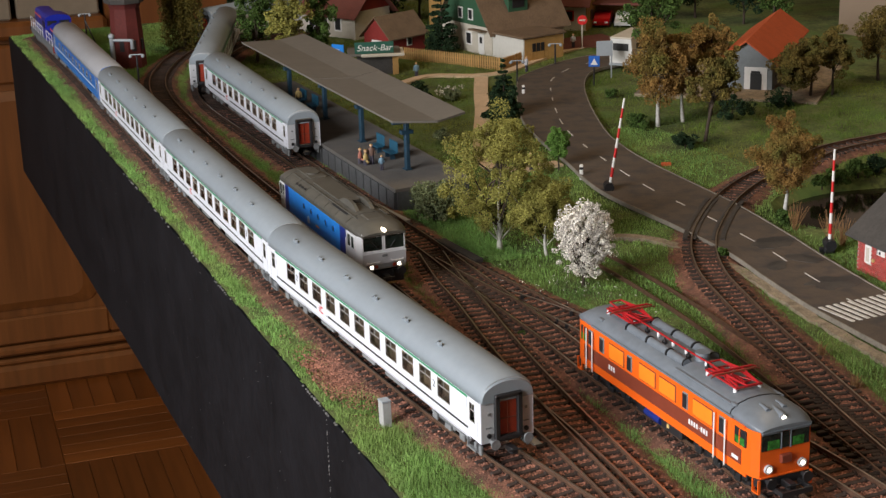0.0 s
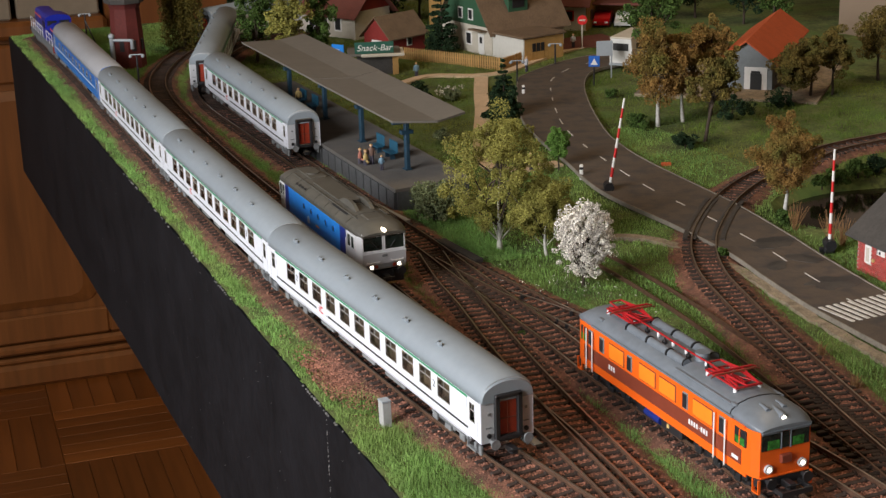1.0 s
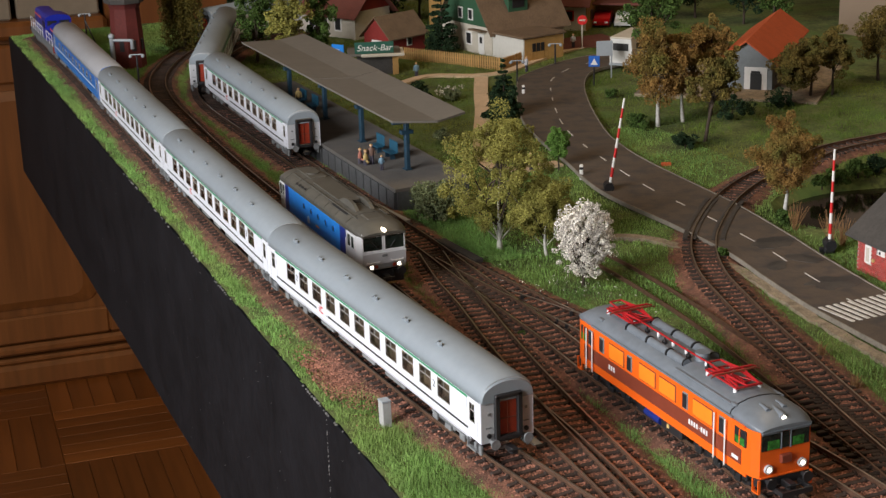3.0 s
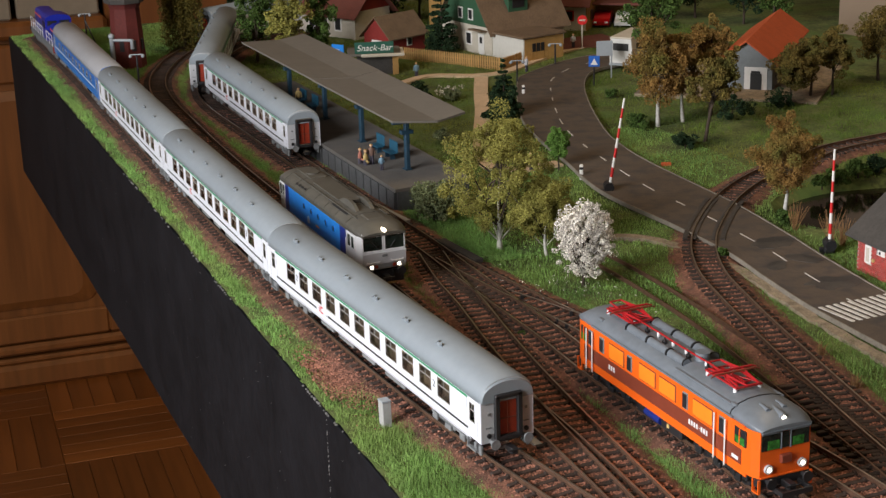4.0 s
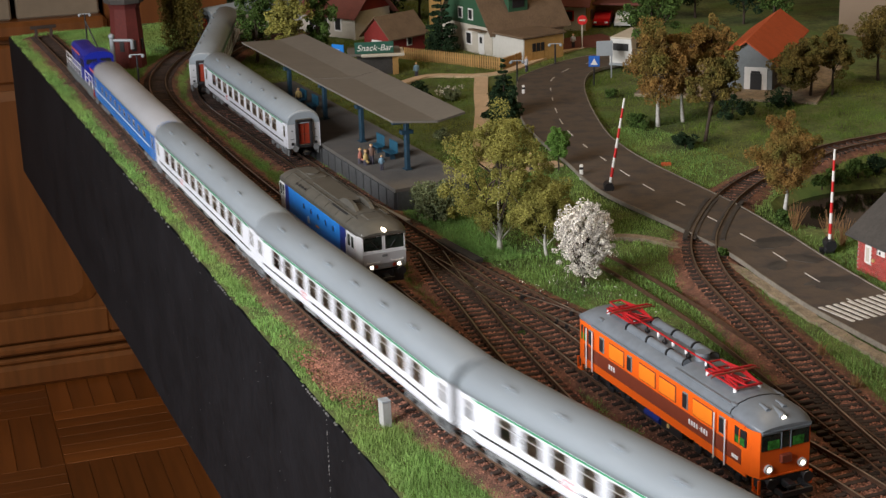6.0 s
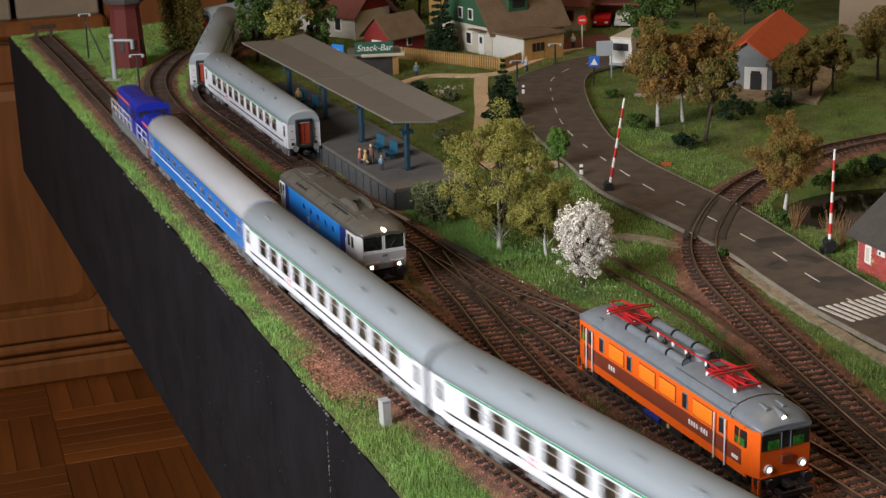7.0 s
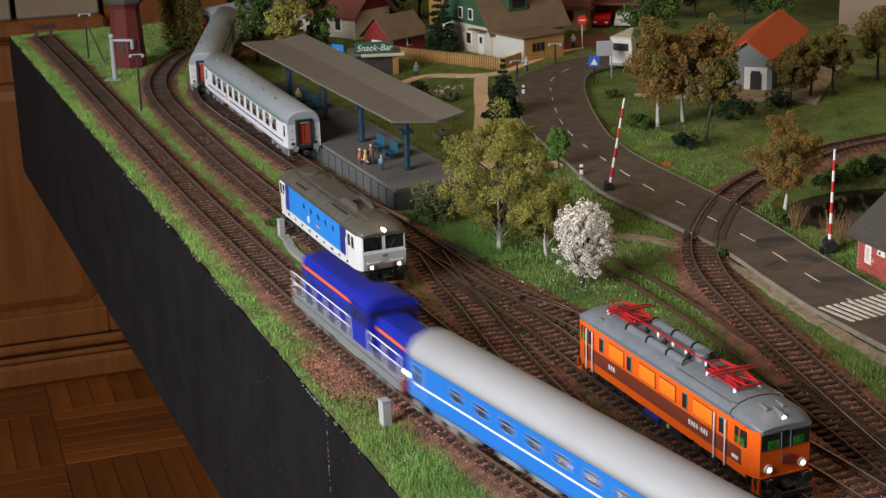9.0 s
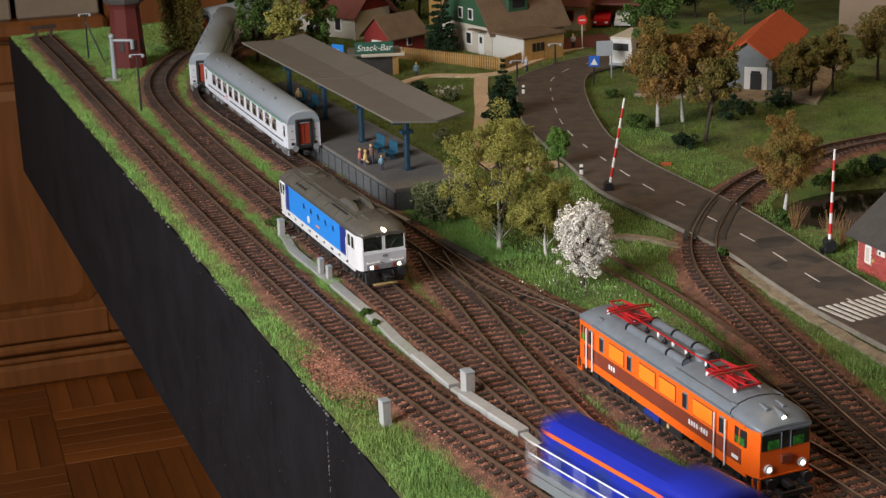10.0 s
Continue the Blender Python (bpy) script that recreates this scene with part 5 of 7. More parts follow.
    part("lens", Geo().cyl((L2 - 0.002, 0, 0.0392), (L2 - 0.0015, 0, 0.0391), 0.0012, 14), M["lamp"], hl, "lit lens")
    for sy in (-1, 1):
        part("horn", Geo().cyl((L2 - 0.014, sy * 0.0045, 0.0420), (L2 - 0.0075, sy * 0.0045, 0.0412), 0.0009, 10, 0.0014), M["eproof"], roof)
        for x0, x1 in ((-0.040, -0.022), (-0.020, -0.003), (-0.001, 0.014)):
            part("roof_tank", Geo().cyl((x0, sy * 0.0080, 0.0420), (x1, sy * 0.0080, 0.0420), 0.0031 if sy > 0 else 0.0024, 12), M["eproof"], roof)
        part("walkway", Geo().box(0.012, 0.060, *sorted((sy * 0.0115, sy * 0.0142)), 0.0398, 0.0405, 0.0002), M["eproof"], roof)
    for sy in (-1, 1):
        for xx in (-0.041, -0.021, -0.002, 0.0135):
            part("tank_strap", Geo().cyl((xx - 0.0004, sy * 0.0080, 0.0420), (xx + 0.0004, sy * 0.0080, 0.0420), 0.0035 if sy > 0 else 0.0028, 12), M["dark"], roof)
        part("roof_edge", Geo().box(-0.066, 0.066, *sorted((sy * (W - 0.0004), sy * (W + 0.0006))), 0.0356, 0.0366, 0.0002), M["eproof"], roof)
        for xx in (-0.064, 0.060):
            part("roof_step", Geo().box(xx, xx + 0.004, *sorted((sy * 0.0118, sy * 0.0138)), 0.0396, 0.0410, 0.0003), M["eproof"], roof)
        part("window_rim", Geo().box(L2 - 0.0004, L2 + 0.0008, *sorted((sy * 0.0024, sy * 0.0028)), 0.0250, 0.0337).box(L2 - 0.0004, L2 + 0.0008, *sorted((sy * 0.0028, sy * 0.0133)), 0.0335, 0.0339), M["eproof"], body)
        part("brow", Geo().box(L2 - 0.002, L2 + 0.0012, *sorted((0, sy * 0.0136)), 0.0342, 0.0350, 0.0002), M["eproof"], roof)
        for xx in (-0.052, -0.036, 0.036, 0.050, 0.064):
            part("spring_box", Geo().box(xx - 0.0018, xx + 0.0018, *sorted((sy * 0.0135, sy * 0.0152)), 0.0050, 0.0105, 0.0005), M["dark"], lo)
    for xx in (-0.030, -0.013, 0.009, 0.026):
        part("breaker", Geo().box(xx - 0.0012, xx + 0.0012, -0.0050, -0.0028, 0.0422, 0.0446, 0.0004).cyl((xx, -0.0040, 0.0446), (xx, -0.0040, 0.0458), 0.0005, 6), M["dark"], roof)
    part("roof_seam", Geo().loft([[(x1, y * 1.003, z + 0.0003) for y, z in rp] + [(x1, y * 0.98, z - 0.0006) for y, z in rp[::-1]] for x1 in (0.0628, 0.0634)]), M["dark"], roof)
    part("roof_fan", Geo().cyl((0.014, 0.001, 0.0424), (0.014, 0.001, 0.0470), 0.0038, 16), M["eproof"], roof)
    part("busbar", Geo().tube([(-0.045, -0.002, 0.0452), (-0.02, -0.002, 0.0452), (0.0, -0.003, 0.0456), (0.03, -0.002, 0.0452)], 0.0005), M["redmetal"], roof)
    for x in (-0.046, -0.022, -0.008, 0.004, 0.022):
        part("insulator", Geo().cyl((x, -0.002, 0.0425), (x, -0.002, 0.0452), 0.0009, 10), M["wire"], roof)
    for x0 in (-0.0530, 0.0420):
        pg = part("pantograph", Geo().box(x0 - 0.013, x0 + 0.013, -0.0075, -0.0066, 0.0440, 0.0448).box(x0 - 0.013, x0 + 0.013, 0.0066, 0.0075, 0.0440, 0.0448).box(x0 - 0.013, x0 - 0.0121, -0.0066, 0.0066, 0.0440, 0.0448).box(x0 + 0.0121, x0 + 0.013, -0.0066, 0.0066, 0.0440, 0.0448), M["redmetal"], roof, "folded red pantograph")
        arm = Geo()
        for sy in (-1, 1):
            arm.cyl((x0 - 0.012, sy * 0.006, 0.0452), (x0 + 0.016, sy * 0.0035, 0.0466), 0.0005, 6)
            arm.cyl((x0 + 0.012, sy * 0.006, 0.0452), (x0 - 0.016, sy * 0.0035, 0.0466), 0.0005, 6)
            arm.cyl((x0 - 0.016, sy * 0.0035, 0.0466), (x0 + 0.002, sy * 0.006, 0.0474), 0.0004, 6)
            arm.cyl((x0 + 0.016, sy * 0.0035, 0.0466), (x0 - 0.002, sy * 0.006, 0.0474), 0.0004, 6)
        arm.cyl((x0 - 0.016, -0.0035, 0.0466), (x0 - 0.016, 0.0035, 0.0466), 0.0005, 6).cyl((x0 + 0.016, -0.0035, 0.0466), (x0 + 0.016, 0.0035, 0.0466), 0.0005, 6)
        arm.cyl((x0 - 0.012, -0.006, 0.0452), (x0 + 0.012, 0.006, 0.0452), 0.0004, 6).cyl((x0 - 0.012, 0.006, 0.0452), (x0 + 0.012, -0.006, 0.0452), 0.0004, 6)
        for q in (-0.008, -0.004, 0.004, 0.008):
            arm.cyl((x0 + q, -0.0066, 0.0446), (x0 + q, 0.0066, 0.0446), 0.0004, 6)
            arm.cyl((x0 + q, -0.0066, 0.0446), (x0 - q, -0.0045, 0.0470), 0.0003, 5).cyl((x0 + q, 0.0066, 0.0446), (x0 - q, 0.0045, 0.0470), 0.0003, 5)
        arm.cyl((x0 - 0.010, 0, 0.0450), (x0 + 0.010, 0, 0.0450), 0.0008, 8)
        part("arm", arm, M["redmetal"], pg)
        for dx in (-0.0016, 0.0016):
            part("contact_shoe", Geo().box(x0 + dx - 0.0005, x0 + dx + 0.0005, -0.0115, 0.0115, 0.0474, 0.0481).cyl((x0 + dx, -0.0115, 0.0477), (x0 + dx, -0.0140, 0.0468), 0.0004, 6).cyl((x0 + dx, 0.0115, 0.0477), (x0 + dx, 0.0140, 0.0468), 0.0004, 6), M["redmetal"] if dx < 0 else M["brown"], pg)
        for dx in (-0.0115, 0.0115):
            for sy in (-1, 1):
                part("insulator", Geo().cyl((x0 + dx, sy * 0.007, 0.0405), (x0 + dx, sy * 0.007, 0.0440), 0.0010, 10), M["wire"], roof)
    part("underframe", Geo().box(-L2 + 0.004, L2 - 0.004, -0.0135, 0.0135, 0.0085, 0.0116).box(-0.022, 0.020, -0.0150, 0.0150, 0.0035, 0.0100, 0.0008), M["dark"], lo)
    part("air_tank", Geo().cyl((-0.012, -0.0148, 0.0072), (0.002, -0.0148, 0.0072), 0.0022, 12), M["navy"], lo, "dark blue air tank")
    part("plate", Geo().box(0.0075, 0.0095, -0.0153, -0.0149, 0.0060, 0.0080), M["figyellow"], lo)
    bogie(lo, -0.050, 0.0068, 0.0165, "dark")
    bogie(lo, 0.050, 0.0068, 0.0165, "dark")
    return lo


for key, words in (("front", "brown railed front track on red-brown ballast"), ("second", "curved railway track with dark weathered sleepers"), ("third", "platform railway track with weathered sleepers"), ("link", "crossover track of a turnout"), ("parallel", "weathered track diverging beside the orange locomotive"), ("branch", "curved branch track crossing the road"), ("siding", "overgrown siding rails in grass")):
    build_track(key, words, 0.021 if key == "siding" else 0.0235, 0.45, 2.0, key == "siding")
COACHES = [build_coach("white", "passenger_coach", "white express coach with grey roof and green line") for _ in range(3)]
COACHES.append(build_coach("blue", "passenger_coach", "bright blue passenger coach with silver-grey roof and white stripe"))
SHUNTER = build_shunter()
DIESEL = build_diesel()
ELECTRIC = build_electric()


def on_line(s0, half):
    a, b = Vector((*main_line(s0 - half), 0)), Vector((*main_line(s0 + half), 0))
    d = a - b
    c = (a + b) / 2
    return pose(c.x, c.y, 0, 0, 0, math.degrees(math.atan2(d.y, d.x)))


RUN = [(0, 0), (3, 0), (4.3, 0), (4.5, 0.002279), (4.7, 0.006734), (4.85, 0.01295), (5, 0.02331), (5.15, 0.04351), (5.3, 0.07356), (5.5, 0.1254), (5.7, 0.1823), (6, 0.2631), (6.4, 0.3699), (6.8, 0.4755), (7, 0.5273), (7.5, 0.662), (8, 0.8019), (8.5, 0.9428), (9, 1.085), (9.5, 1.221), (10, 1.363)]
FAR_COACH = copy_thing(COACHES[0], pose(-0.1644, 1.416, 0, 0, 0, -68.8))
tagged(FAR_COACH, "white express coach with grey roof waiting beside the platform", "railway coach", "train at the platform")


# ---------- station ----------
G0 = -0.0056  # the ground's usual height


def build_platform():
    pl = thing("platform", "grey concrete station platform with panelled edge", "platform", kind="structure")
    a, b, c, d = [Vector((*p, 0)) for p in PLATFORM]
    quad = lambda z, g: [(p.x, p.y, z) for p in g]
    part("deck", Geo().loft([quad(0.0095, (a, b, c, d)), quad(0.012, (a, b, c, d))]), M["platform"], pl)
    ins = [p + ((a + b + c + d) / 4 - p).normalized() * 0.0015 for p in (a, b, c, d)]
    part("base", Geo().loft([quad(-0.008, ins), quad(0.0096, ins)]), M["platside"], pl)
    for p, q, n in ((a, d, 26), (a, b, 4)):
        for k in range(n):
            u, v = p.lerp(q, (k + 0.08) / n), p.lerp(q, (k + 0.92) / n)
            t = (q - p).normalized()
            o = Vector((-t.y, t.x, 0)) * (1 if (p, q) == (a, d) else -1)
            if (p, q) == (a, b):
                o = Vector((t.y, -t.x, 0))
            g = Geo().loft([[(w.x, w.y, -0.006), (w.x, w.y, 0.009), (w.x + o.x * 0.001, w.y + o.y * 0.001, 0.009), (w.x + o.x * 0.001, w.y + o.y * 0.001, -0.006)] for w in (u, v)])
            part("panel", g, M["platside"], pl)
    # canopy on T-shaped posts
    ca = thing("platform_canopy", "grey butterfly canopy on dark blue steel posts", "canopy")
    L0, L1, R0, R1 = Vector((-0.035, 1.161, 0.0565)), Vector((-0.187, 1.515, 0.0565)), Vector((0.020, 1.186, 0.0565)), Vector((-0.130, 1.552, 0.0565))
    v0, v1 = L0.lerp(R0, 0.58) - Vector((-0.002, 0.006, 0.0026)), L1.lerp(R1, 0.58) - Vector((0, 0, 0.0026))
    up = Vector((0, 0, 0.0016))
    for p, q in ((L0, L1), ):
        half = L0.lerp(L1, 0.47), v0.lerp(v1, 0.47), R0.lerp(R1, 0.47)
        for (s0, s1, s2), (e0, e1, e2), dz in (((L0, v0, R0), half, 0.0), (half, (L1, v1, R1), 0.0004)):
            z = Vector((0, 0, dz))
            for x0, x1, y0, y1 in ((s0, s1, e0, e1), (s1, s2, e1, e2)):
                part("roof_panel", Geo().loft([[x0 + z, x1 + z, x1 + up + z, x0 + up + z], [y0 + z, y1 + z, y1 + up + z, y0 + up + z]]), M["canopy"], ca)
    d = (L1 - L0).normalized()
    across = (R0 - L0).normalized()
    ang = math.degrees(math.atan2(across.y, across.x))
    for x, y in ((-0.1385, 1.462), (-0.1005, 1.378), (-0.0645, 1.289), (-0.0255, 1.1935)):
        m = pose(x, y, 0, 0, 0, ang)
        post = part("post", Geo().box(-0.0016, 0.0016, -0.0024, 0.0024, 0.012, 0.0515, 0.0003).box(-0.003, 0.003, -0.0035, 0.0035, 0.012, 0.0132, 0.0003), M["bluesteel"], ca, "dark blue steel post", m)
        part("bracket", Geo().box(-0.012, 0.016, -0.0018, 0.0018, 0.0488, 0.0530, 0.0003).box(-0.005, 0.005, -0.0026, 0.0026, 0.0405, 0.0435, 0.0003), M["bluesteel"], post)
    for x, y in ((-0.1150, 1.415), (-0.1275, 1.441), (-0.0400, 1.231), (-0.0510, 1.254)):
        bench = thing("bench", "blue moulded bench on the platform", "bench", pose(x, y, 0.012, 0, 0, ang + 90), "benches on the platform")
        part("seat", Geo().box(-0.0080, 0.0080, -0.0032, 0.0032, 0.0046, 0.0056, 0.0003), M["seatblue"], bench)
        part("backrest", Geo().box(-0.0080, 0.0080, -0.0040, -0.0030, 0.0054, 0.0140, 0.0003), M["seatblue"], bench)
        for sx in (-0.005, 0.005):
            part("leg", Geo().box(sx - 0.0005, sx + 0.0005, -0.002, 0.002, 0, 0.0046), M["bluesteel"], bench)


def figurine(x, y, z, material, label, turn=0, h=0.0195, seated=False):
    g = Geo()
    h *= 0.86
    k = h / 0.0195
    if seated:
        g.loft([[(r * math.cos(a), r * math.sin(a) * 0.7, zz) for a in np.linspace(0, 6.28, 9)[:-1]] for zz, r in ((0.0, 0.0024), (0.0045, 0.0025), (0.0075, 0.0021), (0.0100, 0.0008))], True, True)
        g.cyl((0, -0.0015, 0.0035), (0, -0.0042, 0.0030), 0.0011, 7).ball((0, 0, 0.0113), 0.0015)
    else:
        for sx in (-0.0011, 0.0011):
            g.cyl((sx * k, 0, 0), (sx * 0.9 * k, 0, 0.0085 * k), 0.0010 * k, 7, 0.0013 * k)
        g.loft([[(r * math.cos(a) * k, r * math.sin(a) * 0.65 * k, zz * k) for a in np.linspace(0, 6.28, 9)[:-1]] for zz, r in ((0.0078, 0.0021), (0.011, 0.0022), (0.0148, 0.0029), (0.0162, 0.0011))], True, True)
        for sx in (-1, 1):
            g.cyl((sx * 0.0026 * k, 0, 0.0150 * k), (sx * 0.0032 * k, 0.0006, 0.0090 * k), 0.0007 * k, 6)
        g.ball((0, 0, 0.0178 * k), 0.0016 * k)
    ob = solo("figurine", g, material, label, "figurine", pose(x, y, z, 0, 0, turn), "painted figurines")
    for extra in ("figdark", "skin", "fighair"):
        ob.data.materials.append(M[extra])
    neck, hip, brow = (0.0098, 0.0030, 0.0119) if seated else (0.0162 * k, 0.0086 * k, 0.0184 * k)
    for p in ob.data.polygons:
        zc = p.center.z
        p.material_index = 3 if zc > brow else 2 if zc > neck else 1 if zc < hip else 0


def build_trackside():
    # concrete cable trough beside the front track
    tr = thing("cable_trough", "pale grey concrete cable trough between the tracks", "cable trough")
    pts = [(-0.1135, 1.084), (-0.1030, 1.043), (-0.0835, 0.999), (-0.0665, 0.960), (-0.0520, 0.926), (-0.0395, 0.897), (-0.0290, 0.868), (-0.0170, 0.839), (0.0040, 0.791)]
    pts2 = [(0.0085, 0.779), (0.0230, 0.753), (0.0375, 0.727)]
    for line, hh in ((pts, 0.0016), (pts2, 0.0026)):
        for k, (p, q) in enumerate(zip(line[:-1], line[1:])):
            p, q = Vector(p), Vector(q)
            d = q - p
            top = -0.0008 if line is pts2 else (-0.0030 if k < 7 else -0.0014)
            part("trough_segment", Geo().box(0.0002, d.length - 0.0002, -0.0036, 0.0036, -0.0068, top, 0.0004), M["concrete"], tr, "", pose(p.x, p.y, 0, 0, 0, math.degrees(math.atan2(d.y, d.x))))
    part("trough_segment", Geo().box(0, 0.010, -0.0022, 0.0022, -0.0068, -0.0026, 0.0003), M["concrete"], tr, "", pose(0.0035, 0.789, 0, 0, 0, -62))
    part("trough_segment", Geo().box(0, 0.016, -0.0022, 0.0022, -0.0068, -0.0022, 0.0003), M["concrete"], tr, "", pose(0.0375, 0.727, 0, 0, 0, -66))
    part("trough_segment", Geo().box(0, 0.016, -0.0014, 0.0014, -0.0068, -0.0030, 0.0003), M["concrete"], tr, "", pose(-0.1085, 1.072, 0, 0, 0, 15))
    for x, y, w, h, lean in ((-0.0320, 0.7485, 0.0048, 0.0135, -3), (0.0110, 0.7815, 0.0056, 0.0150, 0), (-0.1145, 1.0805, 0.0042, 0.0135, 2), (-0.0805, 0.9905, 0.0034, 0.0125, 2), (-0.0745, 0.9790, 0.0034, 0.0110, 2)):
        cb = thing("trackside_cabinet", "small pale grey trackside cabinet beside the rails", "cabinet", pose(x, y, -0.0062, 0, lean, -66), "trackside cabinets")
        part("body", Geo().box(-w * 0.62, w * 0.62, -w / 2, w / 2, 0, h, 0.0003), M["concrete"], cb)
        part("lid", Geo().box(-w * 0.66, w * 0.66, -w * 0.54, w * 0.54, h, h + 0.0012, 0.0003), M["signgrey"], cb)
    # dark culvert covers beside the turnout
    cv = thing("cover_plate", "dark brown board lying beside the turnout", "board", pose(0.004, 1.040, -0.004, 0, 0, -62))
    part("board", Geo().box(-0.012, 0.042, -0.0035, 0.0035, 0, 0.0035, 0.0006), M["rgrey"], cv)
    # metal bars added for two thin bright lines, and a ramp strip by the platform
    for p, q, r in (((0.0421, 0.9338), (0.0815, 0.8882), 0.0007), ((0.0657, 0.8837), (0.0720, 0.8707), 0.0005)):
        rod = thing("point_rod", "bright metal bar added for a thin bright line beside the turnout", "point rod", None, "point rods")
        part("rod", Geo().cyl((*p, 0.0004), (*q, 0.0004), r * 0.5, 8), M["railtop"], rod)
        for t in (0.15, 0.85):
            part("support", Geo().box(-0.001, 0.001, -0.0012, 0.0012, -0.0065, -0.0002), M["dark"], rod, "", pose(p[0] + (q[0] - p[0]) * t, p[1] + (q[1] - p[1]) * t, 0))
    p, q = Vector((-0.0504, 1.1443)), Vector((-0.0254, 1.0988))
    solo("ramp_strip", Geo().box(0, (q - p).length, -0.0028, 0.0028, -0.007, -0.0006, 0.0005), M["concrete"], "pale concrete strip at the platform's end", "concrete strip", pose(p.x, p.y, 0, 0, 0, math.degrees(math.atan2(q.y - p.y, q.x - p.x))))
    # buffer stop
    x, y = main_line(1.372)
    bs = thing("buffer_stop", "dark wooden buffer stop at the track's end", "buffer stop", pose(x, y, 0, 0, 0, -66))
    part("beam", Geo().box(-0.0015, 0.0015, -0.0155, 0.0155, 0.0095, 0.0135, 0.0004), M["sleeper"], bs)
    for sy in (-0.009, 0.009):
        part("post", Geo().box(-0.0015, 0.0015, sy - 0.0016, sy + 0.0016, -0.005, 0.0095, 0.0003), M["sleeper"], bs)
    # water tower, crane and masts
    wt = thing("water_tower", "octagonal red brick water tower with grey tank", "water tower", pose(-0.341, 1.742, G0, 0, 0, 12))
    ring = lambda r, z: [(r * math.cos(a), r * math.sin(a), z) for a in np.linspace(0, 2 * math.pi, 9)[:-1]]
    part("shaft", Geo().loft([ring(0.0195, 0), ring(0.0190, 0.012), ring(0.0160, 0.066), ring(0.0185, 0.072)]), M["towerred"], wt)
    part("tank", Geo().loft([ring(0.0215, 0.072), ring(0.0225, 0.076), ring(0.0225, 0.104), ring(0.004, 0.118)]), M["rgrey"], wt)
    for k in range(8):
        a = math.pi / 8 + k * math.pi / 4
        r = 0.0168
        m = Matrix.Rotation(a, 4, "Z") @ pose(r, 0, 0)
        part("window", Geo().box(-0.001, 0.0008, -0.0025, 0.0025, 0.020, 0.032, 0.0002), M["dark"], wt, "", m)
    wc = thing("water_crane", "pale grey water crane column with swivel arm", "water crane", pose(-0.343, 1.668, G0))
    part("column", Geo().cyl((0, 0, 0), (0, 0, 0.046), 0.0028, 12, 0.0024).ball((0, 0, 0.047), 0.0034), M["signgrey"], wc)
    part("arm", Geo().cyl((0, 0, 0.043), (0.022, -0.004, 0.043), 0.0016, 10).cyl((0.022, -0.004, 0.044), (0.022, -0.004, 0.034), 0.0019, 10), M["signgrey"], wc)
    part("plinth", Geo().box(-0.010, 0.008, -0.008, 0.008, 0, 0.0022, 0.0004), M["concrete"], wc)
    for x, y, h, br in ((-0.288, 1.510, 0.056, False), (-0.397, 1.795, 0.052, True), (0.125, 1.663, 0.026, False), (0.080, 1.576, 0.026, False)):
        ms = thing("lamp_post", "thin dark mast with added lamp heads", "lamp post", pose(x, y, G0), "lamp posts")
        part("mast", Geo().cyl((0, 0, 0), (0, 0, h), 0.0011, 8, 0.0008), M["dark"], ms)
        # lamp heads are made up; the masts are plain dark posts
        part("lamp_head", Geo().cyl((-0.006, 0, h), (0.006, 0, h), 0.0006, 6).ball((-0.006, 0, h - 0.0015), 0.0018).ball((0.006, 0, h - 0.0015), 0.0018), M["signgrey"], ms)
        if br:
            part("strut", Geo().cyl((0, 0, h * 0.85), (0.022, -0.02, 0), 0.0009, 6), M["dark"], ms)
    # crossing barriers
    for x, y, lx, h in ((0.1275, 1.166, 9.0, 0.069), (0.2575, 1.007, 0.5, 0.065)):
        ba = thing("crossing_barrier", "raised red and white level crossing barrier", "barrier", pose(x, y, -0.005), "level crossing barriers")
        part("drive_box", Geo().box(-0.0035, 0.0035, -0.003, 0.003, 0, 0.009, 0.0008).cyl((0.0, -0.005, 0.006), (0.0, 0.005, 0.006), 0.0038, 12).box(-0.0065, -0.0025, -0.0016, 0.0016, -0.002, 0.004, 0.0005), M["dark"], ba)
        n = 9
        for k in range(n):
            z0, z1 = 0.006 + h * k / n, 0.006 + h * (k + 1) / n
            part("boom_section", Geo().cyl((0, 0, z0), (0, 0, z1), 0.0013 - 0.0005 * k / n, 8, 0.0013 - 0.0005 * (k + 1) / n), M["red"] if k % 2 else M["signwhite"], ba, "", pose(0, 0, 0, 0, lx, 0))


